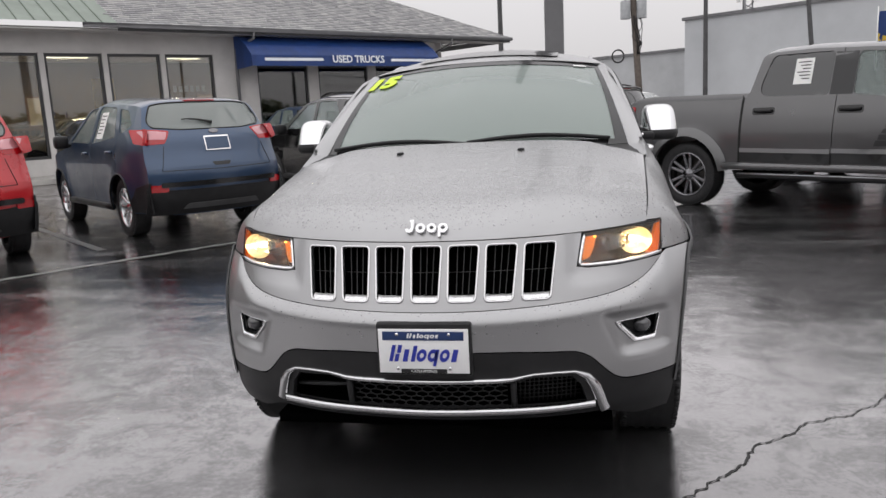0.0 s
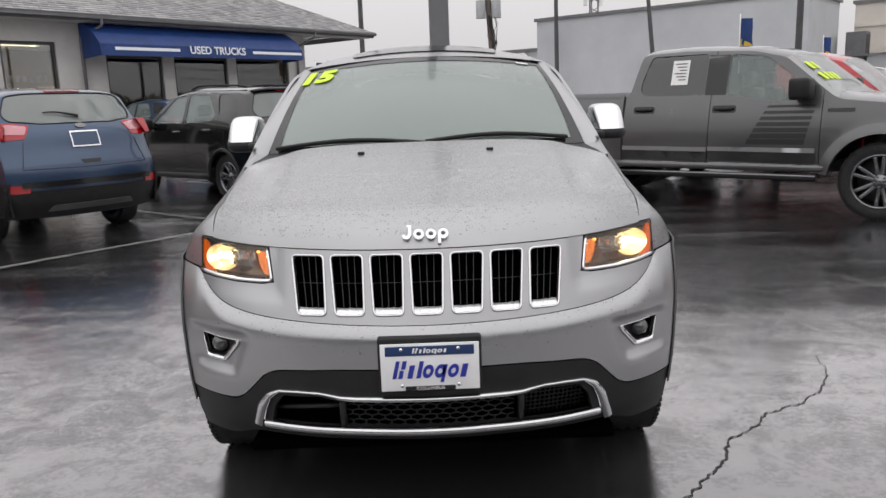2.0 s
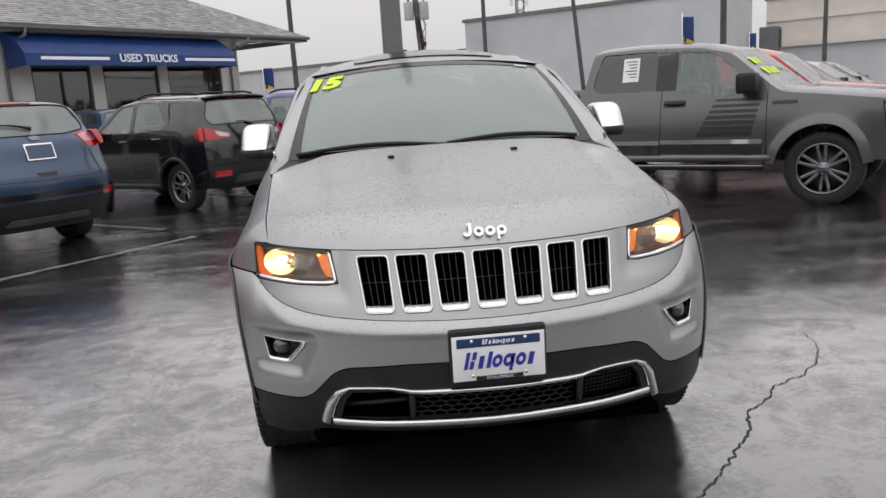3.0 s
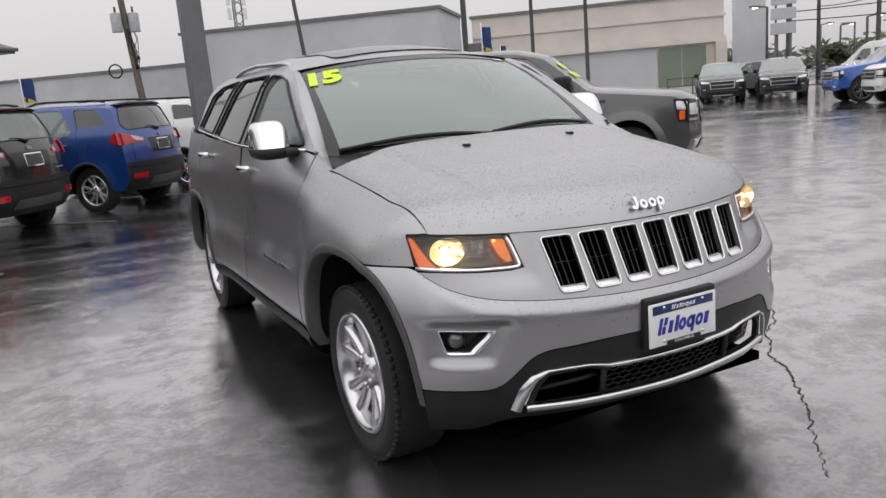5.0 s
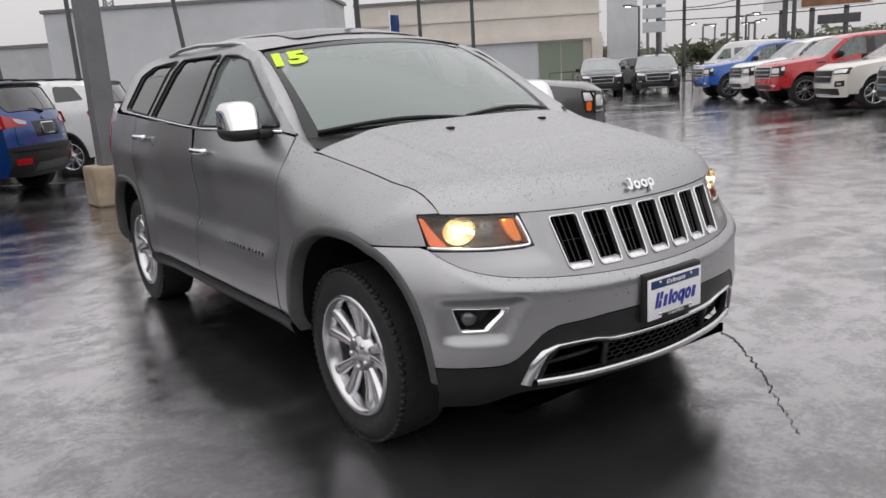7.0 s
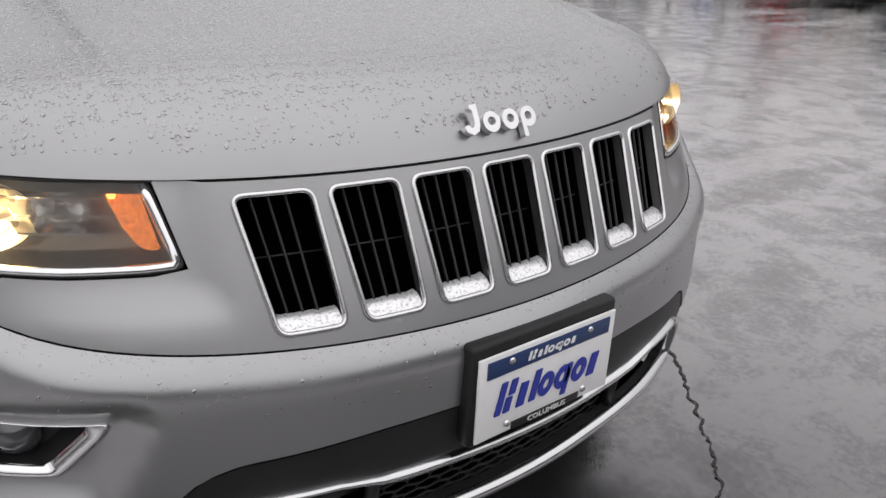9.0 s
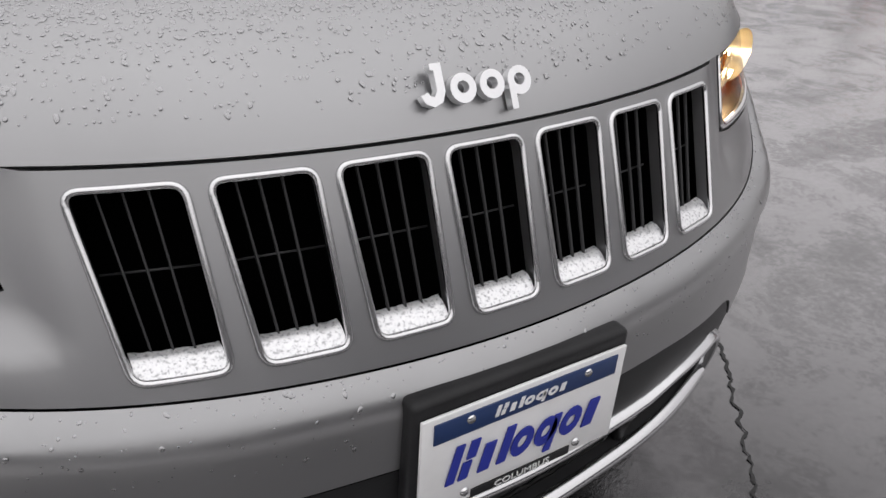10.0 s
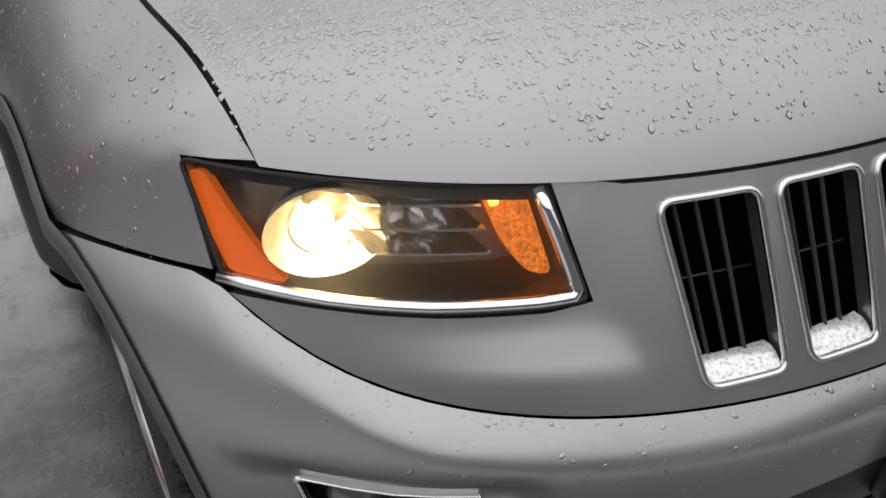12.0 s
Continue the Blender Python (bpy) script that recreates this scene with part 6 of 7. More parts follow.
        part("mirror_glass", boxed(min(s * 0.845, s * 0.975), max(s * 0.845, s * 0.975), 0.922, 0.930, 1.20, 1.325, bevel=0.003), CHROME, mir)
        # roof rail
        pts = [S((0.585, y, z_roof(y) - 0.014 + 0.018 * min(1, k / 2, (12 - k) / 2))) for k, y in enumerate(np.linspace(1.38, 2.75, 13))]
        part("roof_rail", tube(bmesh.new(), pts, 0.013, 8), SATIN, root, "satin roof rail")

    # roof, screen, tail
    ts = [math.sin(k * math.pi / 20) for k in range(-10, 11)]
    rows = []
    for v in np.linspace(0, 1, 26):
        ye = 1.205 + (3.55 - 1.205) * v
        X = cabin_x(ye, z_roof(ye))
        rows.append([Vector((t * X, ye - (1 - t * t) * 0.105 * (1 - v) ** 2, z_roof(ye) + (0.075 - 0.03 * (1 - v) ** 6) * (1 - abs(t) ** 2.2))) for t in ts])
    part("roof", strip(rows), P_CAR_SILVER, root)
    part("sunroof", skinned(lambda x, y: Vector((x, y, z_roof(y) + 0.002 + 0.075 * (1 - abs(x / cabin_x(y, z_roof(y))) ** 2.2))), rounded(quad(-0.40, 1.25, 0.40, 2.05), 0.06), (), 0.08, lip=0.001, ref=(0, 1.5, 0.5)), GLOSS_BLACK, root)
    outline = [(-0.735, 0.0), (0.735, 0.0), (0.735, 1.0), (-0.735, 1.0)]
    part("windscreen", skinned(screen, outline, (), 0.05, lip=0.0, ref=(0, 2, 0.7)), FILM, root, "windscreen misted by rain")
    band = [[screen(x, s, 0.003) for s in (0.0, 0.045)] for x in np.linspace(-0.735, 0.735, 24)]
    part("screen_band", strip(band), GLOSS_BLACK, root)
    band = [[screen(x, s, 0.003) for s in (0.93, 1.0)] for x in np.linspace(-0.735, 0.735, 24)]
    part("screen_band", strip(band), GLOSS_BLACK, root)
    for s in (-1, 1):
        band = [[screen(s * x, t, 0.003) for x in (0.714 - 0.028 * (1 - t) ** 2, 0.742)] for t in np.linspace(0, 1, 16)]
        part("screen_band", strip(band), GLOSS_BLACK, root)
    cowl = [[Vector((x, y, z)) for y, z in ((0.30 + 0.06 * x * x, 1.176 - 0.06 * x * x), (0.335 + 0.2 * x * x, 1.175 - 0.03 * x * x), (0.36 + 0.36 * x * x, 1.19 - 0.02 * x * x))] for x in np.linspace(-0.78, 0.78, 24)]
    part("cowl", strip(cowl), BLACK, root)
    for x0, x1, s0, s1 in ((-0.70, 0.02, 0.02, 0.075), (0.0, 0.66, 0.035, 0.085)):
        pts = [screen(x0 + (x1 - x0) * t, s0 + (s1 - s0) * math.sin(math.pi * t) * 0.8, 0.016) for t in np.linspace(0, 1, 14)]
        part("wiper", tube(bmesh.new(), pts, [0.012 - 0.004 * abs(t - 0.5) for t in np.linspace(0, 1, 14)], 6), BLACK, root, "black wiper blade")

    def on_screen(x, t):
        p = screen(x, t, 0.006)
        a = (screen(x + 0.02, t) - screen(x - 0.02, t)).normalized()
        b = (screen(x, t + 0.02) - screen(x, t - 0.02)).normalized()
        n = a.cross(b).normalized()
        b = n.cross(a)
        return Matrix(((a.x, b.x, n.x, p.x), (a.y, b.y, n.y, p.y), (a.z, b.z, n.z, p.z), (0, 0, 0, 1)))

    text("year_sticker", "15", 0.19, NEON, on_screen(-0.65, 0.808), root, "neon yellow year numerals", bold=0.011, depth=0.001, squeeze=1.02)
    part("permit_sticker", boxed(-0.035, 0.035, -0.011, 0.011, -0.0005, 0.0005), PAPER, root).matrix_local = on_screen(0.62, 0.93)
    # tail
    tail = [(3.52, 1.66), (3.66, 1.5), (3.80, 1.25), (3.88, 1.0), (3.92, 0.7), (3.90, 0.45), (3.8, 0.33)]
    rows = []
    for y, z in tail:
        X = (cabin_x(y, z) if z > 1.25 else body_x(min(y, 3.85), max(z, 0.42))) - 0.0
        rows.append([Vector((t * X, y - 0.08 * abs(t) ** 4, z - (0.09 if z > 1.6 else 0) * t * t)) for t in ts])
    part("liftgate", strip(rows), P_CAR_SILVER, root)
    # inside
    part("floor_pan", boxed(-0.8, 0.8, -0.3, 3.7, 0.28, 0.36), BLACK, root)
    # Unseen near-black sheet, added to keep light from passing under the car.
    part("light_block_tray", boxed(-0.62, 0.62, -0.62, 3.75, 0.235, 0.27), RECESS_SHADE, root)
    part("engine_cover", boxed(-0.6, 0.6, -0.5, 0.25, 0.5, 0.88, bevel=0.05), BLACK, root)
    part("dashboard", boxed(-0.76, 0.76, 0.52, 0.95, 0.7, 1.12, bevel=0.06), BLACK, root)
    part("mirror_inside", boxed(-0.12, 0.12, 0.985, 1.01, 1.475, 1.545, bevel=0.02), BLACK, root)
    INSIDE = worn("dark_seat_cloth", (0.03, 0.03, 0.032), 0.8, 30)
    for sy, sz in ((1.55, 1.15), (2.5, 1.2)):
        for s in (-1, 1):
            bm = boxed(s * 0.37 - 0.25, s * 0.37 + 0.25, sy, sy + 0.16, 0.4, sz, bevel=0.06)
            box(bm, s * 0.37 - 0.25, s * 0.37 + 0.25, sy - 0.45, sy + 0.05, 0.38, 0.62, bevel=0.05)
            box(bm, s * 0.37 - 0.13, s * 0.37 + 0.13, sy + 0.08, sy + 0.17, sz + 0.03, sz + 0.2, bevel=0.04)
            part("seat", bm, INSIDE, root)
    ring = [Vector((0.37 + 0.18 * math.cos(a), 1.0 + 0.07 * math.sin(a), 1.0 + 0.17 * math.sin(a))) for a in [k * math.tau / 24 for k in range(24)]]
    part("steering_wheel", loop_tube(ring, 0.015, 6), BLACK, root)
    put_wheels(root, "split", 0.357, 0.235, 0.235, 0.776, WB, ALLOY, 0.03)
    return root


car = silver_car()


# ---- rain on the paint ----
WATER = material("rain_drop", (0.37, 0.37, 0.375), 0.2, 0.9, Coat_Weight=0.6, Coat_Roughness=0.03)


def drops(n, seed, place, sizes, name="rain_beading", tall=1.0):
    """Small flattened beads of water on a surface place(rng) -> point, normal."""
    rng = random.Random(seed)
    verts, faces = [], []
    for _ in range(n):
        got = place(rng)
        if got is None:
            continue
        p, nrm = got
        r = min(sizes[0] * (1 - rng.random()) ** -0.45, sizes[1])
        a = nrm.orthogonal().normalized()
        b = nrm.cross(a)
        k = len(verts)
        st = rng.uniform(1.0, 1.35 + 90 * r)
        ph = rng.uniform(0, 6.28)
        a, b = a * math.cos(ph) + b * math.sin(ph), b * math.cos(ph) - a * math.sin(ph)
        wob = [rng.uniform(0.8, 1.2) for _ in range(7)]
        for rr, h in ((1.0, 0.0), (0.80, 0.14), (0.45, 0.21)):
            for j in range(7):
                t = j * math.tau / 7
                w = wob[j] * rr
                verts.append(p + a * (r * w * st * math.cos(t)) + b * (r * w * math.sin(t)) + nrm * (r * h * tall))
        verts.append(p + nrm * (r * 0.23 * tall))
        for q in (0, 7):
            for j in range(7):
                faces.append((k + q + j, k + q + (j + 1) % 7, k + q + 7 + (j + 1) % 7, k + q + 7 + j))
        for j in range(7):
            faces.append((k + 14 + j, k + 14 + (j + 1) % 7, k + 21))
    me = bpy.data.meshes.new(name)
    me.from_pydata([tuple(v) for v in verts], [], faces)
    me.materials.append(WATER)
    me.polygons.foreach_set("use_smooth", [True] * len(me.polygons))
    ob = new(name, me)
    ob.parent = car
    return tagged(ob, "beads of rain on the paint", kind="stuff")


def on_hood(rng, reach=1.0):
    x = rng.uniform(-0.76, 0.76)
    v = 0.02 + 0.98 * reach * rng.random() ** 0.95
    if rng.random() > 0.2 + 0.8 * step(0.05, 0.22, v):
        return None
    if noise.noise(Vector((x * 3, v * 3, 0.3))) < rng.uniform(-0.75, 0.1):
        return None
    p = hood(x, v)
    n = (hood(x + 0.01, v) - hood(x - 0.01, v)).cross(hood(x, min(1, v + 0.01)) - hood(x, max(0, v - 0.01))).normalized()
    return p, n if n.z > 0 else -n


def on_bumper(rng):
    x = rng.uniform(-0.8, 0.8)
    z = z_crease(x) - rng.random() ** 2 * 0.08 - 0.004
    p = Vector((x, bumper_y(x, z), z))
    n = Vector((bumper_y(x + 0.01, z) - bumper_y(x - 0.01, z), -0.02, (bumper_y(x, z + 0.01) - bumper_y(x, z - 0.01)))).normalized()
    return p, Vector((n.x, n.y, n.z))


def on_fender(rng):
    y = rng.uniform(-0.36, 0.5)
    z = z_top(y) - 0.01 - 0.2 * rng.random() ** 1.6
    s = rng.choice((-1, 1))
    n = Vector((s, (body_x(y - 0.01, z) - body_x(y + 0.01, z)) / 0.02, (body_x(y, z - 0.01) - body_x(y, z + 0.01)) / 0.02)).normalized()
    return Vector((s * body_x(y, z), y, z)), n


drops(30000, 4, on_hood, (0.0009, 0.0032), tall=0.65)
drops(36000, 5, lambda rng: on_hood(rng, 0.5), (0.0009, 0.0030), tall=0.9)
drops(420, 7, on_bumper, (0.0008, 0.003))
drops(1500, 11, on_fender, (0.0008, 0.003))


# ---- parked vehicles ----
HX, HY = -0.775, 0.63


def parked(plate_xy, spec, tall=1.06):
    """The pose of a vehicle that stands nose-in with its back end at plate_xy."""
    d = spec.get("back", spec["outline"][-4][0])
    return facing(plate_xy[0] + HX * d, plate_xy[1] + HY * d, HX, HY) @ Matrix.Diagonal((1, 1, tall, 1))


PINK_LENS = material("pale_red_lens", (0.48, 0.20, 0.22), 0.12, 0.2, Coat_Weight=1.0)


def spoiler(root, sh, spec):
    """A small lip over the rear window."""
    k = sh.tags.index("rear_window")
    fn = sh.sheet(k - 3, k + 2)[0]
    rows = [[fn(t, 0.04) + Vector((0, 0.0, 0.004)), fn(t, 0.1) + Vector((0, 0.05, 0.02)), fn(t, 0.14) + Vector((0, 0.06, 0.004)), fn(t, 0.15)] for t in np.linspace(-0.86, 0.86, 19)]
    bm = bmesh.new()
    vs = [[bm.verts.new(q) for q in row] for row in rows]
    for r0, r1 in zip(vs, vs[1:]):
        for j in range(3):
            bm.faces.new((r0[j], r0[j + 1], r1[j + 1], r1[j]))
    part("roof_spoiler", bm, GLOSS_BLACK, root)


def seams(lines):
    """Dark joints of a tailgate, along points (x, z) on the back."""

    def add(root, sh, spec):
        fn = sh.face(True, 0.001)
        for line in lines:
            for s in (-1, 1):
                part("panel_gap", tube(bmesh.new(), [fn(s * x, z) for x, z in resample(line, 0.05, closed=False)], 0.004, 5), GLOSS_BLACK, root)

    return add


raked_rear = [
    on_face("tail_light", TAIL, [(0.52, 1.225), (0.61, 1.085), (0.83, 1.075), (0.93, 1.10), (0.93, 1.255), (0.70, 1.245)], True, 0.004, res=0.04),
    on_side("tail_light", TAIL, [(3.62, 1.09), (3.52, 1.255), (3.42, 1.255), (3.38, 1.23), (3.46, 1.10)], 0.005),
    on_face("reversing_light", PINK_LENS, [(0.55, 1.212), (0.60, 1.13), (0.80, 1.14), (0.86, 1.235), (0.70, 1.233)], True, 0.009, res=0.04),
    on_face("reflector", TAIL, quad(0.66, 0.55, 0.86, 0.63), True, 0.016),
    on_face("lower_cladding", BLACK, [(-0.88, 0.28), (0.88, 0.28), (0.88, 0.60), (0.6, 0.565), (-0.6, 0.565), (-0.88, 0.60)], True, 0.010, both=False),
    on_side("lower_cladding", BLACK, [(3.09, 0.31), (3.12, 0.46), (3.3, 0.60), (3.70, 0.665), (3.66, 0.31)], 0.010),
    on_face("bumper_step", GLOSS_BLACK, quad(-0.74, 0.60, 0.74, 0.655), True, 0.034, both=False),
    on_face("exhaust_valance", DARK_STEEL, [(-0.5, 0.34), (0.5, 0.34), (0.44, 0.40), (-0.44, 0.40)], True, 0.02, both=False),
    on_face("handle_recess", GLOSS_BLACK, [(-0.12, 0.855), (0.12, 0.855), (0.09, 0.815), (-0.09, 0.815)], True, 0.004, both=False, r=0.01),
    on_face("high_stop_light", TAIL, quad(-0.2, 1.565, 0.2, 1.59), True, 0.03, both=False, r=0.008),
    seams([[(0.63, 1.05), (0.655, 0.95), (0.70, 0.79)], [(0.0, 0.775), (0.70, 0.785)]]),
    plate(0.985, mat=P_BLUE), wiper_back(1.3, 0.36), badge(1.205, 0.062, 0.024, True, DARK_ALLOY)]
short_rear = [
    on_face("tail_light", TAIL, [(0.44, 1.0), (0.42, 1.06), (0.84, 1.17), (0.88, 0.97)], True, res=0.04),
    on_side("tail_light", TAIL, [(3.28, 0.97), (3.23, 1.15), (3.08, 1.13), (3.02, 1.07), (3.08, 0.99)]),
    on_face("reversing_light", CLEAR, [(0.46, 1.01), (0.445, 1.055), (0.64, 1.105), (0.64, 1.07), (0.60, 1.025)], True, 0.014, res=0.04),
    on_face("reflector", TAIL, quad(0.52, 0.47, 0.76, 0.55), True, 0.012),
    on_face("bumper_insert", DARK_STEEL, [(-0.46, 0.36), (0.46, 0.36), (0.40, 0.47), (-0.40, 0.47)], True, 0.014, both=False),
    on_face("bumper_ledge", BLACK, quad(-0.80, 0.655, 0.80, 0.69), True, 0.03, both=False),
    on_face("plate_recess", GLOSS_BLACK, [(-0.30, 0.83), (0.30, 0.83), (0.34, 1.045), (-0.34, 1.045)], True, 0.002, both=False, lip=0.004),
    on_face("model_mark", P_SILVER, quad(-0.60, 0.80, -0.42, 0.815), True, 0.012, both=False, r=0.004),
    on_face("high_stop_light", TAIL, quad(-0.2, 1.565, 0.2, 1.585), True, 0.03, both=False, r=0.006),
    seams([[(0.66, 1.0), (0.68, 0.75)], [(0.0, 0.74), (0.68, 0.745)]]), spoiler,
    plate(0.86), wiper_back(1.17, 0.28), badge(1.09, 0.055, 0.022, True, DARK_ALLOY)]


def rails(root, sh, spec):
    """Two low roof rails."""
    for s in (-1, 1):
        pts = [(s * (sh.half(y, spec["roof"] - 0.06) - 0.1), y, float(np.interp(y, sh.p[:, 0], sh.p[:, 1])) + 0.004 + 0.022 * min(1, k, 8 - k)) for k, y in enumerate(np.linspace(1.35, 2.75, 9))]
        part("roof_rail", tube(bmesh.new(), pts, 0.017, 6), BLACK, root)


ex, ey = -3.80, 5.51
dx, dy = 1.80, 2.34
vehicle("crossover_car", "slate blue compact crossover parked nose-in on wet asphalt", "car", RAKED_CROSSOVER, P_BLUE, parked((ex, ey), RAKED_CROSSOVER), "row of parked crossovers", raked_rear + [sticker(1.75, 2.0, 1.16, 1.48, -1), sticker(1.75, 2.0, 1.16, 1.48, 1)])
vehicle("crossover_car", "black compact crossover with dark wheels, parked nose-in", "car", dict(SHORT_CROSSOVER, rim_mat=DARK_ALLOY), P_BLACK, parked((ex + dx - 0.02, ey + dy + 0.95), SHORT_CROSSOVER), "row of parked crossovers", short_rear + [rails])
vehicle("crossover_car", "royal blue compact crossover with a black rear bumper", "car", dict(SHORT_CROSSOVER, rear_glass=TINT), P_ROYAL, parked((ex + 2 * dx + 0.05, ey + 2 * dy + 0.35), SHORT_CROSSOVER), "row of parked crossovers", short_rear + [rails, sticker(1.6, 1.9, 1.2, 1.5, -1)])
vehicle("crossover_car", "white compact crossover with a black rear bumper", "car", dict(SHORT_CROSSOVER, rear_glass=TINT), P_WHITE, parked((ex + 3 * dx + 0.05, ey + 3 * dy + 0.35), SHORT_CROSSOVER), "row of parked crossovers", short_rear + [rails])
vehicle("crossover_car", "bright red crossover parked nose-in on wet asphalt", "car", RAKED_CROSSOVER, P_RED, parked((ex - dx, ey - dy), RAKED_CROSSOVER), "row of parked crossovers", raked_rear)

HEAD = material("bright_head_lamp", (0.7, 0.7, 0.71), 0.1, 0.5, Coat_Weight=1.0)
truck_front = [
    on_face("headlight", BLACK, [(0.60, 0.82), (0.60, 1.09), (0.94, 1.12), (0.94, 0.82)], False, 0.008),
    on_face("grille_surround", P_SILVER, [(-0.61, 0.77), (0.61, 0.77), (0.64, 0.94), (0.61, 1.11), (-0.61, 1.11), (-0.64, 0.94)], False, 0.012, both=False),
    on_face("grille_mesh", BLACK, [(-0.56, 0.80), (0.56, 0.80), (0.58, 0.94), (0.56, 1.08), (-0.56, 1.08), (-0.58, 0.94)], False, 0.022, both=False),
    on_face("grille_bar", P_SILVER, quad(-0.57, 0.985, 0.57, 1.025), False, 0.034, both=False, r=0.01),
    on_face("grille_bar", P_SILVER, quad(-0.57, 0.865, 0.57, 0.905), False, 0.034, both=False, r=0.01),
    on_face("badge", DARK_ALLOY, [(0.11 * math.cos(k * 0.5236), 0.945 + 0.05 * math.sin(k * 0.5236)) for k in range(12)], False, 0.046, both=False, r=0.005),
    on_face("main_lamp", HEAD, quad(0.66, 0.91, 0.90, 1.05), False, 0.02),
    on_face("running_lamp", HEAD, quad(0.64, 0.84, 0.92, 0.865), False, 0.02, r=0.008),
    on_side("turn_signal", AMBER, [(-0.81, 0.86), (-0.81, 0.97), (-0.74, 0.97), (-0.74, 0.86)], 0.018),
    on_side("headlight_side", BLACK, [(-0.86, 0.83), (-0.86, 1.1), (-0.66, 1.12), (-0.72, 0.83)], 0.012),
    on_side("lamp_side", HEAD, [(-0.84, 0.98), (-0.84, 1.08), (-0.69, 1.09), (-0.71, 0.98)], 0.018),
    on_face("lower_grille", BLACK, quad(-0.56, 0.46, 0.56, 0.58), False, 0.012, both=False),
    on_face("fog_light", HEAD, quad(0.70, 0.53, 0.82, 0.60), False, 0.016)]
suv_front = [
    on_face("headlight", BLACK, [(0.52, 0.86), (0.50, 0.99), (0.93, 1.03), (0.93, 0.87)], False, 0.008),
    on_face("main_lamp", HEAD, [(0.56, 0.885), (0.55, 0.97), (0.88, 1.0), (0.88, 0.90)], False, 0.016),
    on_face("grille_surround", P_SILVER, [(-0.50, 0.64), (0.50, 0.64), (0.54, 0.98), (-0.54, 0.98)], False, 0.008, both=False),
    on_face("grille", BLACK, [(-0.46, 0.67), (0.46, 0.67), (0.50, 0.955), (-0.50, 0.955)], False, 0.016, both=False),
    on_face("grille_bar", P_SILVER, quad(-0.47, 0.80, 0.47, 0.825), False, 0.026, both=False, r=0.006),
    on_face("fog_surround", BLACK, [(0.60, 0.56), (0.62, 0.70), (0.86, 0.72), (0.86, 0.58)], False, 0.010),
    on_face("fog_light", HEAD, quad(0.68, 0.61, 0.80, 0.66), False, 0.018),
    on_face("lower_grille", BLACK, quad(-0.7, 0.36, 0.7, 0.52), False, 0.01, both=False),
    on_face("skid_plate", P_SILVER, quad(-0.4, 0.34, 0.4, 0.38), False, 0.02, both=False)]
truck_rear = [on_side("tail_light", TAIL, [(4.79, 0.95), (4.79, 1.30), (4.58, 1.30), (4.62, 0.95)], 0.012), on_face("tail_light", TAIL, quad(0.8, 0.95, 0.93, 1.30), True, 0.01)]


def step_bar(root, sh, spec):
    for s in (-1, 1):
        part("step_bar", tube(bmesh.new(), [(s * (spec["W"] - 0.02), y, 0.42) for y in np.linspace(0.62, 2.95, 6)], 0.055, 8, flat=0.7), BLACK, root, "black side step")
        part("step_edge", tube(bmesh.new(), [(s * (spec["W"] + 0.03), y, 0.445) for y in np.linspace(0.62, 2.95, 6)], 0.008, 6), P_SILVER, root)
        for y0, y1 in ((0.64, 1.82), (1.84, 2.92)):
            # Pale band paints the light on an upward-facing body crease.
            part("crease_light", skinned(sh.side(0.026, s), [(y0, 0.695), (y0, 0.745), (y1, 0.755), (y1, 0.705)], (), 0.12, lip=0.02), P_CREASE_LIGHT, root, "pale band painted as light on the door crease")
            # Charcoal panel paints the dark ground mirrored in the in-curving door.
            part("lower_door_shade", skinned(sh.side(0.016, s), [(y0, 0.58), (y0, 0.69), (y1, 0.70), (y1, 0.59)], (), 0.12, lip=0.004), P_DARK, root)
            part("rocker_strip", skinned(sh.side(0.024, s), [(y0, 0.545), (y0, 0.565), (y1, 0.575), (y1, 0.555)], (), 0.12, lip=0.012), P_SILVER, root)
            part("rocker", skinned(sh.side(0.014, s), [(y0, 0.50), (y0, 0.543), (y1, 0.553), (y1, 0.50)], (), 0.12, lip=0.003), BLACK, root)


def flares(root, sh, spec):
    """Wide arch flares, standing proud of the body."""
    ra, wr = spec["arch"], spec["wr"]
    for s in (-1, 1):
        for c in (0, spec["wb"]):
            arc = [0.12 + (math.pi - 0.24) * k / 24 for k in range(25)]
            ring = [(c + (ra + 0.10) * math.cos(a), wr + (ra + 0.10) * math.sin(a)) for a in arc] + [(c + (ra - 0.01) * math.cos(a), wr + (ra - 0.01) * math.sin(a)) for a in reversed(arc)]
            part("arch_flare", skinned(lambda y, z, c=c: sh.side(0.022 + 0.03 * step(0.10, 0.0, math.hypot(y - c, z - wr) - ra), s)(y, z), ring, (), 0.05, lip=0.03), P_FLARE, root, "grey arch flare")


def cab_trim(root, sh, spec):
    for s in (-1, 1):
        part("bed_gap", skinned(sh.side(0.002, s), [(2.925, 0.5), (2.925, 1.34), (2.955, 1.385), (2.955, 0.5)], (), 0.1, lip=0.01), VOID_BLACK, root)
        part("pillar_trim", skinned(sh.side(0.002, s), [(1.665, 1.345), (1.665, 1.805), (1.915, 1.815), (1.915, 1.35)], (), 0.1, lip=0.004), GLOSS_BLACK, root)
        for hy, hz in spec["handles"]:
            part("handle_recess", skinned(sh.side(0.001, s), rounded(quad(hy - 0.14, hz - 0.045, hy + 0.14, hz + 0.04), 0.03), (), 0.05, lip=0.002), GLOSS_BLACK, root)
        part("fender_badge", skinned(sh.side(0.012, s), quad(0.28, 1.135, 0.54, 1.17), (), 0.1, lip=0.01), GLOSS_BLACK, root)


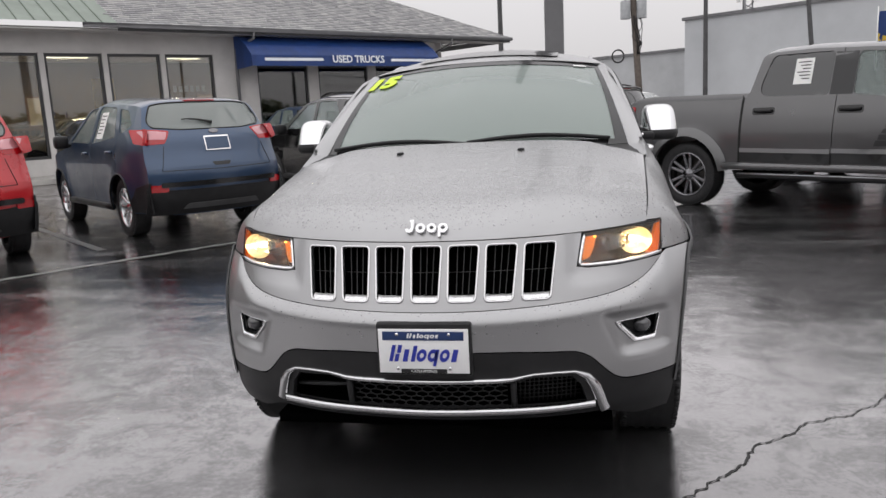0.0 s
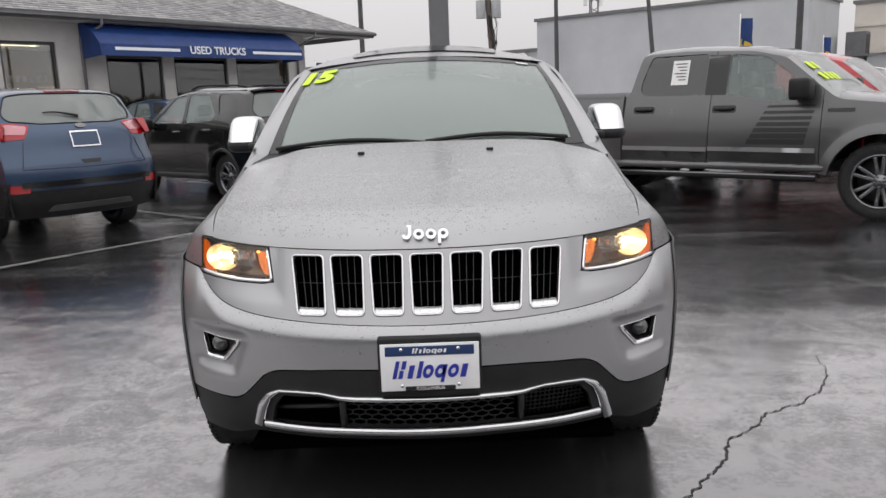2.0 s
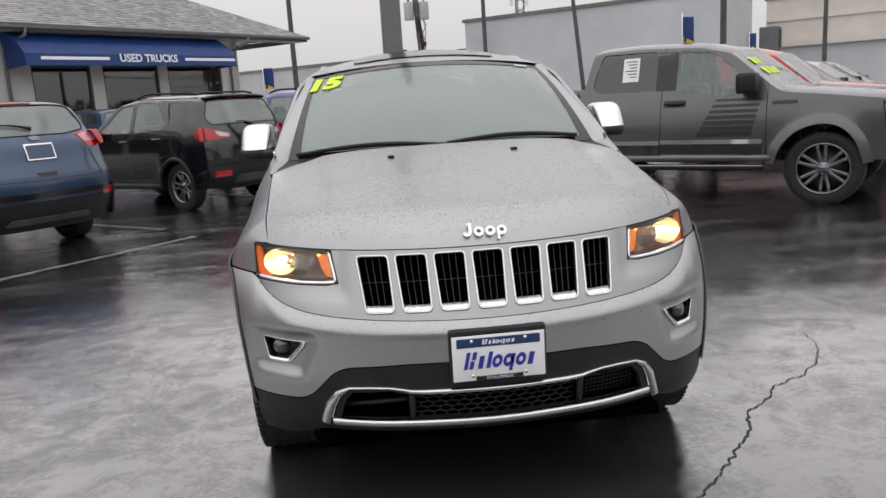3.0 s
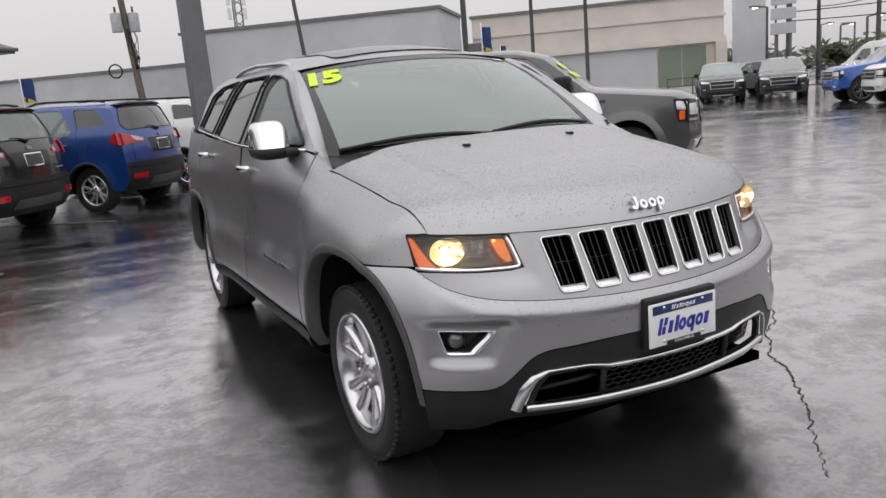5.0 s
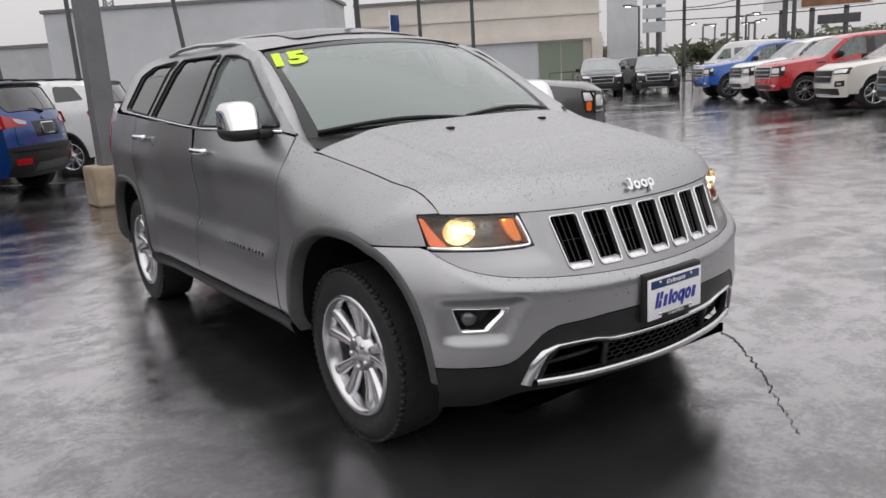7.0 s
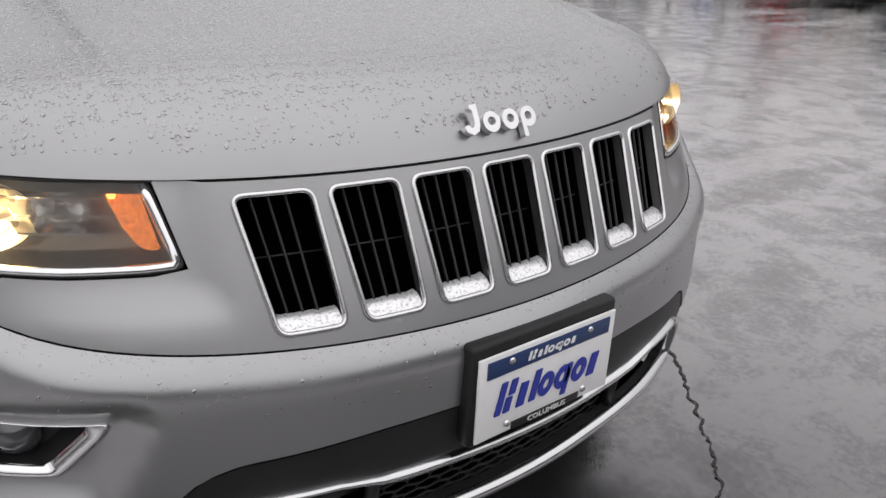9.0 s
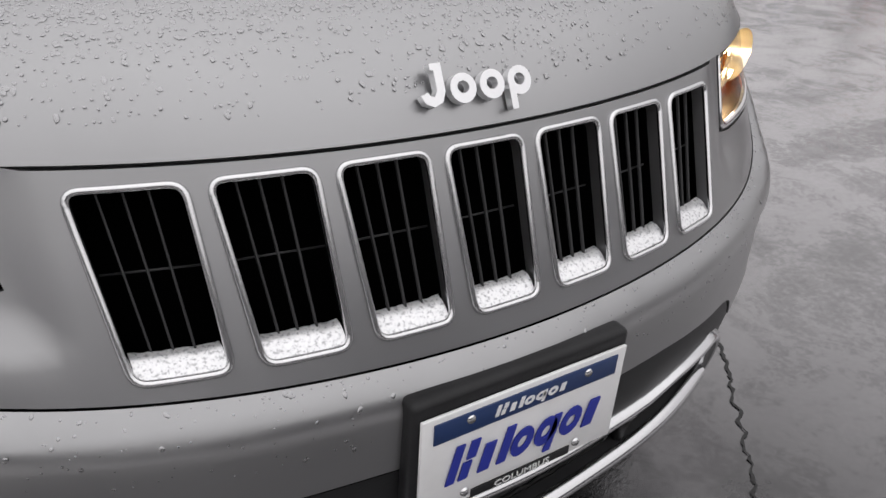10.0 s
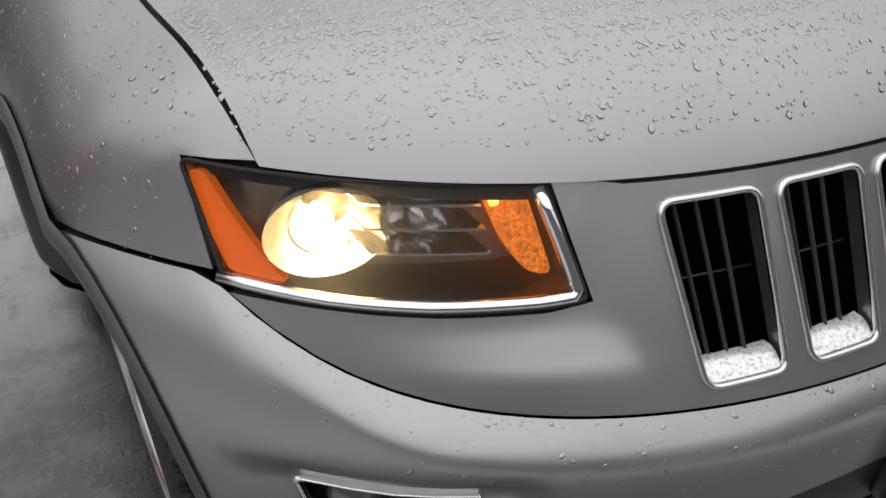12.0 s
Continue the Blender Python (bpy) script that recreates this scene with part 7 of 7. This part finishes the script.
def stripes(root, sh, spec):
    """Dark graphic bars fading back along the front doors."""
    for s in (-1, 1):
        for k in range(7):
            z = 1.215 - 0.062 * k
            y0, y1 = 0.66 + 0.015 * k, 1.16 + 0.035 * k
            h = 0.026 + 0.006 * k
            part("decal_bar", skinned(sh.side(0.003, s), [(y0, z), (y0 + 0.01, z - h), (y1 + 0.02, z - h), (y1, z)], (), 0.15, lip=0.001), DECAL, root)


# Body grey made paler, as light on the door crease.
P_CREASE_LIGHT = paint("pale_crease_light", (0.26, 0.26, 0.265), 0.5)
P_FLARE = paint("mid_grey_flare", (0.085, 0.085, 0.087), 0.5)
VOID_BLACK = material("dark_gap", (0.004, 0.004, 0.004), 0.8)
DECAL = material("dark_decal", (0.02, 0.02, 0.021), 0.35)
GREY_TRUCK = dict(TRUCK, mirror=(0.80, 1.29), mirror_size=1.35, moulding=P_GREY, trim=P_GREY, bumper=P_GREY, res=0.06)
tr = vehicle("pickup_truck", "dark grey crew-cab pickup truck with black door decals", "truck", GREY_TRUCK, P_GREY, facing(5.29, 5.49, 0.751, -0.660), "", truck_front + truck_rear + [step_bar, flares, cab_trim, stripes, sticker(2.15, 2.36, 1.48, 1.77, -1)])
for k, (nm, lab, sp, col) in enumerate((("pickup_truck", "red crew-cab pickup truck parked beside others", TRUCK, P_RED), ("sedan_suv", "white sport utility parked in a row", BIG_SUV, P_WHITE), ("sedan_suv", "silver sport utility parked in a row", BIG_SUV, P_SILVER), ("sedan_suv", "charcoal sport utility parked in a row", BIG_SUV, P_DARK))):
    q = Vector((5.24, 5.5)) + Vector((0.63, 0.775)) * 3.0 * (k + 1)
    sp = dict(sp, moulding=col, res=0.16)
    vehicle(nm, lab, "truck" if sp["wb"] > 3.3 else "car", sp, col, facing(q.x, q.y, 0.775, -0.63), "vehicles parked beside the grey pickup", truck_front if sp["wb"] > 3.3 else suv_front)

far = [("pickup_truck", "bright blue crew-cab pickup truck", TRUCK, P_SKY, 23.3, 14.6), ("pickup_truck", "white crew-cab pickup truck", TRUCK, P_WHITE, 21.6, 11.95), ("pickup_truck", "red crew-cab pickup truck", TRUCK, P_RED, 19.65, 9.8), ("sport_utility", "cream sport utility vehicle", BIG_SUV, P_CREAM, 18.0, 7.15), ("sport_utility", "slate blue sport utility vehicle", BIG_SUV, P_BLUE, 16.2, 4.75), ("sport_utility", "maroon sport utility vehicle", BIG_SUV, P_MAROON, 14.4, 2.35)]
for nm, lab, sp, col, x, y in far:
    sp = dict(sp, res=0.16, moulding=col)
    vehicle(nm, lab + " in a far row on wet asphalt", "truck" if sp["wb"] > 3.3 else "car", sp, col, facing(x, y, -0.775, 0.63), "far row of vehicles", [e for k, e in enumerate(truck_front) if k != 8] + [cab_trim] if sp["wb"] > 3.3 else suv_front)
for lab, col, x, y, hx, hy in (("black sport utility vehicle facing the lot", P_BLACK, 26.3, 19.9, -0.75, -0.66), ("charcoal sport utility vehicle facing the lot", P_DARK, 25.2, 22.2, -0.7, -0.7), ("dark sport utility vehicle far off", P_DARK, 30, 27, -0.9, 0.2)):
    vehicle("sport_utility", lab, "car", dict(BIG_SUV, res=0.16, moulding=col), col, facing(x, y, hx, hy), "far vehicles", suv_front)


# ---- showroom contents ----
WOOD = worn("brown_wood", (0.22, 0.12, 0.06), 0.45, 6, 0.3, 40, 0.1)
CREAM_BOX = material("cream_card", (0.6, 0.52, 0.4), 0.6)


def desk(l, f):
    root = thing("desk", "brown wooden office desk behind the shop windows", "desk", lot_pose(l, f, 0.1), "showroom desks")
    part("desktop", boxed(-0.8, 0.8, -0.4, 0.4, 0.72, 0.76, bevel=0.008), WOOD, root, smooth=False)
    for x in (-0.74, 0.74):
        part("side_panel", boxed(x - 0.03, x + 0.03, -0.36, 0.36, 0.0, 0.72), WOOD, root, smooth=False)
    part("front_panel", boxed(-0.71, 0.71, -0.33, -0.3, 0.1, 0.72), WOOD, root, smooth=False)
    o = thing("computer_monitor", "black computer monitor on a desk", "monitor", lot_pose(l + 0.2, f, 0.86))
    part("screen", boxed(-0.27, 0.27, -0.02, 0.02, 0.1, 0.45, bevel=0.01), BLACK, o, smooth=False)
    part("stand", boxed(-0.04, 0.04, 0.02, 0.05, 0.0, 0.2), BLACK, o, smooth=False)
    part("foot", boxed(-0.12, 0.12, -0.08, 0.1, 0.0, 0.015), BLACK, o, smooth=False)


for l in (10.6, 13.2, 15.6, 5.8):
    desk(l, F_WALL + 1.6)
for l, z, w, h in ((10.2, 2.0, 0.7, 0.9), (11.2, 1.9, 0.5, 0.7), (12.8, 2.1, 0.9, 0.7), (13.8, 1.9, 0.6, 0.8), (15.2, 2.0, 0.8, 0.9), (16.4, 2.1, 0.5, 0.7), (4.4, 2.0, 0.8, 1.0), (7.4, 2.0, 0.9, 0.7)):
    pf = thing("picture_frame", "framed print on the tan inner wall", "picture frame", lot_pose(l, F_WALL + 4.98, z), "showroom prints")
    part("frame", boxed(-w / 2, w / 2, -0.03, 0, -h / 2, h / 2), WOOD, pf, smooth=False)
    part("print", boxed(-w / 2 + 0.06, w / 2 - 0.06, -0.036, -0.03, -h / 2 + 0.06, h / 2 - 0.06), CREAM_BOX, pf, smooth=False)


def railing(l0, l1, f):
    root = thing("railing", "dark wooden railing inside the showroom", "railing", lot_pose(l0, f, 0.1))
    part("handrail", boxed(0, l1 - l0, -0.04, 0.04, 1.3, 1.38), WOOD, root, smooth=False)
    n = int((l1 - l0) / 0.16)
    for k in range(n):
        x = (k + 0.5) * (l1 - l0) / n
        part("baluster", boxed(x - 0.018, x + 0.018, -0.018, 0.018, 0.0, 1.3), WOOD, root, smooth=False)


railing(0.2, 6.5, F_WALL + 2.7)
panel = thing("display_panel", "tall yellow display panel behind the shop window", "display panel", lot_pose(5.25, F_WALL + 0.9, 0.1))
part("board", boxed(-0.3, 0.3, -0.02, 0.02, 0.9, 2.7, bevel=0.006), worn("yellow_board", (0.55, 0.36, 0.08), 0.5, 3, 0.2), panel, smooth=False)
for px in (-0.22, 0.22):
    part("leg", boxed(px - 0.02, px + 0.02, -0.018, 0.018, 0.0, 0.9), DARK_STEEL, panel, smooth=False)
# Solid car added indoors to stand for one reflected in the shop window.
P_TAN = paint("beige_paint", (0.36, 0.31, 0.23), 0.3)
sx, sy, sz = lot(3.1, F_WALL + 1.45, 0.1)
show = vehicle("sedan_car", "beige car set inside the showroom as a reflected car", "car", dict(RAKED_CROSSOVER, res=0.14), P_TAN, Matrix.Translation((0, 0, 0.1)) @ facing(sx, sy, -0.63, -0.775), "", [])


def window_mark():
    """Unreadable white letters on the glass, as plain bars."""
    root = thing("window_lettering", "row of white plastic letters behind the shop window", "sign", lot_pose(7.05, F_WALL + 0.17, 2.35))
    for k in range(6):
        part("letter_bar", boxed(0.18 * k, 0.18 * k + 0.11, 0, 0.02, 0, 0.17), AWNING_WHITE, root, smooth=False)


window_mark()

# ---- poles, wires, signs ----
LAMP_GLOW = material("street_lamp_glow", (1, 1, 0.95), 0.4, Emission_Color=(1.0, 0.96, 0.85, 1), Emission_Strength=6.0)


def utility_pole():
    root = thing("utility_pole", "wooden utility pole with transformers and cables", "pole", pose(4.35, 55.45, 0) @ Matrix.Diagonal((1.5, 1.5, 1.5, 1)))
    TIMBER = worn("weathered_timber", (0.12, 0.10, 0.085), 0.8, 5, 0.3, 60, 0.3)
    part("shaft", tube(bmesh.new(), [(0.35 - 0.6 * k / 5, 0, 9.5 * k / 5) for k in range(6)], [0.17, 0.165, 0.16, 0.15, 0.14, 0.13], 10), TIMBER, root)
    CAN = worn("grey_transformer", (0.32, 0.33, 0.34), 0.5, 6, 0.15)
    for x in (-0.33, 0.42):
        bm = lathe(bmesh.new(), [(-0.42, 0.0001), (-0.42, 0.24), (0.38, 0.24), (0.42, 0.2), (0.46, 0.0001)], 18)
        bmesh.ops.recalc_face_normals(bm, faces=bm.faces)
        o = part("transformer", bm, CAN, root)
        o.matrix_local = pose(x - 0.05, -0.1, 5.3, 0, -90, 0)
        part("bushing", tube(bmesh.new(), [(x - 0.05, -0.1, 5.74), (x - 0.05, -0.1, 6.0)], 0.05, 6), DARK_STEEL, root)
    part("cross_arm", boxed(-1.1, 0.9, -0.06, 0.06, 6.6, 6.75), TIMBER, root, smooth=False)
    rng = random.Random(2)
    for k in range(7):
        x = rng.uniform(-0.15, 0.3)
        pts = [(x, -0.16, 5.0), (x + rng.uniform(-0.1, 0.15), -0.2, 4.6), (x + rng.uniform(-0.15, 0.25), -0.22, 4.2 + rng.uniform(-0.2, 0.2)), (0.2 + rng.uniform(-0.1, 0.2), -0.2, 3.7), (0.2 + rng.uniform(-0.05, 0.12), -0.2, 3.2)]
        part("cable_loop", tube(bmesh.new(), pts, 0.018, 5), BLACK, root)
    ring = [Vector((-0.75 + 0.28 * math.cos(a), -0.2, 3.15 + 0.3 * math.sin(a))) for a in [j * math.tau / 16 for j in range(16)]]
    part("cable_coil", tube(bmesh.new(), ring, 0.04, 5, True), BLACK, root)


utility_pole()
POLES = [(9.05, 53.1, 0.17, 14, (-0.1, 0)), (14.6, 47.0, 0.15, 14, (-1.3, 0.3)), (10.24, 18.6, 0.10, 9, (0, 0)), (20.7, 30.2, 0.11, 10, (0, 0)), (22.84, 28.6, 0.11, 10, (0, 0)), (-3.61, 38.27, 0.15, 12, (0, 0)), (44.97, 34.46, 0.16, 13, (0, 0)), (54.1, 38.9, 0.16, 13, (0, 0)), (48.1, 30.0, 0.16, 12, (0, 0)), (49.7, 27.4, 0.2, 12, (0, 0)), (50.0, 26.9, 0.16, 12, (0, 0)), (31.0, 9.0, 0.13, 11, (0, 0)), (34.0, 5.0, 0.13, 11, (0, 0))]
for x, y, r, h, lean in POLES:
    pole(x, y, r, h, DARK_STEEL, "slim dark steel pole standing in the lot", lean=lean)


def street_lamp(x, y, h, arm):
    root = thing("street_lamp", "lit street lamp on a dark pole", "street lamp", pose(x, y, 0), "far street lamps")
    part("shaft", tube(bmesh.new(), [(0, 0, 0), (0, 0, h)], 0.09, 8), DARK_STEEL, root)
    part("arm", tube(bmesh.new(), [(0, 0, h), (arm * 0.62, -arm * 0.78, h + 0.1)], 0.05, 6), DARK_STEEL, root)
    o = part("lamp_head", boxed(-0.35, 0.35, -0.2, 0.2, -0.07, 0.08, bevel=0.03), STEEL_GREY, root, smooth=False)
    o.location = (arm * 0.62, -arm * 0.78, h + 0.1)
    o = part("lamp_lens", boxed(-0.18, 0.18, -0.10, 0.10, -0.11, -0.08), LAMP_GLOW, root, smooth=False)
    o.location = (arm * 0.62, -arm * 0.78, h + 0.1)


for x, y, h, arm in ((44.1, 35.5, 5.5, -0.8), (44.5, 35.0, 4.0, 0.8), (70.3, 50.7, 5.2, 0.9), (72.1, 48.2, 5.0, -0.9), (56.9, 34.9, 4.8, 0.8), (64, 44, 4.6, 0.9), (60, 36, 4.2, -0.8), (75, 46, 5.0, 0.9), (68, 41, 4.8, 0.8), (52, 33.4, 4.4, 0.8)):
    street_lamp(x, y, h, arm)


def pylon_sign():
    root = thing("pylon_sign", "grey roadside pylon sign with blank panels", "sign", pose(40.9, 31.6, 0, 0, 0, -52))
    for x in (-0.45, 0.45):
        part("post", boxed(x - 0.06, x + 0.06, -0.06, 0.06, 0, 6.6), STEEL_GREY, root, smooth=False)
    for z in (3.4, 4.3, 5.2, 6.0):
        part("panel", boxed(-0.75, 0.75, -0.14, 0.14, z, z + 0.7, bevel=0.02), WALL_BLUEGREY, root, smooth=False)


pylon_sign()


def billboard():
    root = thing("billboard", "large roadside billboard on steel posts", "billboard", pose(58.5, 30.2, 0, 0, 0, -62))
    for x in (-2.2, 0.0, 2.4):
        part("post", tube(bmesh.new(), [(x, 0.2, 0), (x, 0.2, 5.2)], 0.2, 8), DARK_STEEL, root)
    part("board", boxed(-3.6, 4.2, -0.1, 0.1, 4.9, 7.4), P_WHITE, root, smooth=False)
    part("picture_bar", boxed(-0.8, 4.0, -0.13, -0.1, 5.0, 7.3), worn("brown_print", (0.2, 0.1, 0.05), 0.5, 1, 0.5), root, smooth=False)
    part("lower_board", boxed(0.4, 3.4, -0.1, 0.1, 3.6, 4.3), DARK_STEEL, root, smooth=False)


billboard()


def wire_run(a, b, sag):
    root = thing("overhead_wire", "thin black overhead cable", "cable")
    pts = []
    for k in range(17):
        t = k / 16
        p = Vector(a).lerp(Vector(b), t)
        p.z -= sag * 4 * t * (1 - t)
        pts.append(p)
    part("cable", tube(bmesh.new(), pts, 0.035, 5), BLACK, root)


for a, b in (((44.97, 34.5, 6.2), (50.0, 27.0, 6.0)), ((44.97, 34.5, 5.0), (62, 14, 6.6)), ((50, 27, 5.4), (66, 8, 7.6)), ((54, 39, 5.8), (50, 27, 6.6)), ((45, 34.5, 4.4), (62, 14, 5.4))):
    wire_run(a, b, 0.5)


def flag(x, y, z):
    """A small blue feather flag on a stick over a parked vehicle."""
    root = thing("window_flag", "small blue and yellow window flag", "flag", pose(x, y, z))
    rows = [[Vector((0.03 + 0.055 * j + 0.012 * math.sin(3 * i + j), 0.02 * math.sin(2 * j + i), 0.12 * i)) for j in range(4)] for i in range(4)]
    part("cloth", strip(rows), AWNING, root)
    rows = [[Vector((0.03 + 0.05 * j, 0.02 * math.sin(2 * j) - 0.004, 0.1 * i * (1 - j / 4))) for j in range(4)] for i in range(2)]
    part("emblem", strip(rows), NEON_GOLD, root, "yellow corner")
    part("stick", tube(bmesh.new(), [(0.02, 0, -0.35), (0.02, 0, 0.42)], 0.008, 5), PAPER, root)


NEON_GOLD = material("gold_cloth", (0.6, 0.42, 0.04), 0.7)
flag(-2.05, 10.8, 1.78)
flag(4.15, 7.4, 1.97)
flag(8.6, 14.0, 2.1)


def antenna():
    root = thing("rooftop_antenna", "lattice antenna mast behind the warehouse", "antenna", pose(12.2, 55.8, 0))
    for k in range(3):
        a = k * math.tau / 3
        part("leg", tube(bmesh.new(), [(0.45 * math.cos(a), 0.45 * math.sin(a), 0), (0.35 * math.cos(a), 0.35 * math.sin(a), 9.5)], 0.06, 5), STEEL_GREY, root)
    for z in np.linspace(0.5, 9, 12):
        part("brace", tube(bmesh.new(), [(0.45, 0, z), (-0.22, 0.39, z + 0.5), (-0.22, -0.39, z), (0.45, 0, z + 0.5)], 0.04, 5), STEEL_GREY, root)
    for z in (8.0, 9.0):
        part("panel_aerial", boxed(-0.7, -0.45, -0.1, 0.1, z, z + 0.8), P_WHITE, root, smooth=False)
        part("panel_aerial", boxed(0.45, 0.7, -0.1, 0.1, z, z + 0.8), P_WHITE, root, smooth=False)


antenna()


# ---- far vehicles and greenery ----
VAN = dict(W=1.0, wb=3.6, wr=0.36, arch=0.42, sill=0.4, belt=1.3, roof=2.55, tumble=0.1, bow=0.2, bow_back=0.02, roll=0.07, mirror=(0.5, 1.4), dash=0.1, seats=(0.9,),
    outline=[(-0.9, 0.3, "front_bumper"), (-0.98, 0.6, "front_grille"), (-0.9, 1.05, "hood"), (-0.4, 1.3, "windshield"), (0.5, 2.2, "roof"), (1.0, 2.5, "roof"), (2.0, 2.55, "roof"), (4.5, 2.5, "tailgate"), (4.62, 0.6, "rear_bumper"), (4.6, 0.4, "rear_bumper")],
    windows=[[(0.15, 1.4), (0.62, 2.05), (1.1, 2.08), (1.1, 1.38)], [(1.3, 1.5), (1.3, 2.1), (2.2, 2.1), (2.2, 1.5)]], cuts=(0.0, 1.2, 2.4), handles=[(1.0, 1.2)], style="plain", rim_mat=ALLOY, rim=0.2, tyre=0.22, res=0.2)
vehicle("passenger_van", "tall white passenger van behind the far row", "van", VAN, P_WHITE, facing(45.7, 30.2, -0.54, 0.84), "", suv_front[:1])
vehicle("sport_utility", "dark sport utility vehicle behind a fence", "car", dict(BIG_SUV, res=0.2), P_DARK, facing(34.5, 31.5, -0.9, 0.5), "far vehicles")
vehicle("crossover_car", "dark blue crossover beyond the row of crossovers", "car", dict(SHORT_CROSSOVER, res=0.15), P_BLUE, parked((ex + 1.5 * dx - 5.2, ey + 1.5 * dy + 8.8), SHORT_CROSSOVER), "", short_rear[:2])
vehicle("crossover_car", "white crossover beyond the grey pickup", "car", dict(SHORT_CROSSOVER, res=0.15), P_WHITE, facing(2.6, 14.2, 0.775, -0.63), "", short_rear[:2])


def leaves(verts, faces, rng, c, r, n, size):
    for _ in range(n):
        d = Vector((rng.gauss(0, 1), rng.gauss(0, 1), rng.gauss(0, 1))).normalized() * (r * rng.random() ** 0.4)
        p = c + Vector((d.x, d.y, d.z * 0.8))
        a = Vector((rng.gauss(0, 1), rng.gauss(0, 1), rng.gauss(0, 1))).normalized()
        b = a.orthogonal().normalized()
        k = len(verts)
        s = size * rng.uniform(0.6, 1.4)
        verts += [p - a * s, p + b * s * 0.5, p + a * s, p - b * s * 0.5]
        faces.append((k, k + 1, k + 2, k + 3))


BARK = worn("bark", (0.08, 0.06, 0.045), 0.9, 10, 0.3, 60, 0.5)
LEAF = material("dull_leaf", (0.045, 0.06, 0.028), 0.6)
wire(LEAF, ramp(LEAF, LEAF.node_tree.nodes.new("ShaderNodeNewGeometry").outputs["Random Per Island"], [(0.0, (0.025, 0.038, 0.018)), (0.6, (0.055, 0.068, 0.03)), (1.0, (0.11, 0.10, 0.045))]), "Base Color")


def tree(x, y, h, w, seed):
    rng = random.Random(seed)
    root = thing("tree", "dull green tree far off beyond the lot", "tree", pose(x, y, 0), "far trees")
    bm = bmesh.new()
    tube(bm, [(0, 0, 0), (0.1, 0, h * 0.35), (0.05, 0.1, h * 0.7)], [0.2, 0.15, 0.06], 8)
    tips = []
    for k in range(6):
        a = k * 1.05 + rng.uniform(-0.3, 0.3)
        z0 = h * rng.uniform(0.3, 0.55)
        tip = Vector((math.cos(a) * w * 0.35, math.sin(a) * w * 0.35, z0 + h * rng.uniform(0.12, 0.3)))
        tube(bm, [(0.08, 0, z0), tuple(tip)], [0.07, 0.03], 6)
        tips.append(tip)
    part("trunk", bm, BARK, root)
    verts, faces = [], []
    for tip in tips + [Vector((0, 0, h * 0.78)), Vector((0.2, 0.1, h * 0.6))]:
        leaves(verts, faces, rng, tip, w * 0.28, 260, 0.16)
    me = bpy.data.meshes.new("crown")
    me.from_pydata([tuple(v) for v in verts], [], faces)
    me.materials.append(LEAF)
    o = new("crown", me)
    o.parent = root


for k, (x, y, h, w) in enumerate(((51, 35, 4.4, 2.2), (77, 39, 5.2, 6.5), (80, 33, 5.6, 7), (84, 28, 6, 7), (88, 40, 5.5, 7))):
    tree(x, y, h * 0.72, w * 0.7, 20 + k)


def far_woods():
    """A low belt of trees at the horizon."""
    rng = random.Random(8)
    verts, faces = [], []
    for k in range(150):
        a = radians(-30 + 125 * k / 150)
        d = rng.uniform(170, 230)
        leaves(verts, faces, rng, Vector((d * math.cos(a), d * math.sin(a), rng.uniform(1.5, 3.5))), rng.uniform(3, 6), 90, 1.2)
    me = bpy.data.meshes.new("far_woods")
    me.from_pydata([tuple(v) for v in verts], [], faces)
    me.materials.append(LEAF)
    return tagged(new("far_woods", me), "hazy belt of trees at the horizon", "trees", kind="stuff")


far_woods()


def fence(x0, y0, x1, y1):
    root = thing("chain_fence", "low dark fence at the edge of the lot", "fence")
    a, b = Vector((x0, y0, 0)), Vector((x1, y1, 0))
    n = 8
    for k in range(n + 1):
        p = a.lerp(b, k / n)
        part("post", tube(bmesh.new(), [p, p + Vector((0, 0, 1.2))], 0.035, 6), DARK_STEEL, root)
    for z in (0.3, 0.75, 1.18):
        part("rail", tube(bmesh.new(), [a + Vector((0, 0, z)), b + Vector((0, 0, z))], 0.025, 5), DARK_STEEL, root)


fence(29.5, 30.0, 37.0, 22.5)


# unreadable price marks on the pickup's windscreen
def price_marks():
    sh = Shape(GREY_TRUCK)
    fn = sh.face(False, 0.012)
    for k, (x0, x1, z0, z1) in enumerate(((-0.72, -0.62, 1.6, 1.68), (-0.58, -0.5, 1.6, 1.68), (-0.74, -0.64, 1.48, 1.56), (-0.6, -0.5, 1.48, 1.56), (-0.46, -0.36, 1.48, 1.56), (-0.32, -0.22, 1.48, 1.56))):
        part("windscreen_mark", skinned(fn, rounded(quad(x0, z0, x1, z1), 0.02), (), 0.06, lip=0.001), NEON, tr, "neon yellow paint mark")


price_marks()
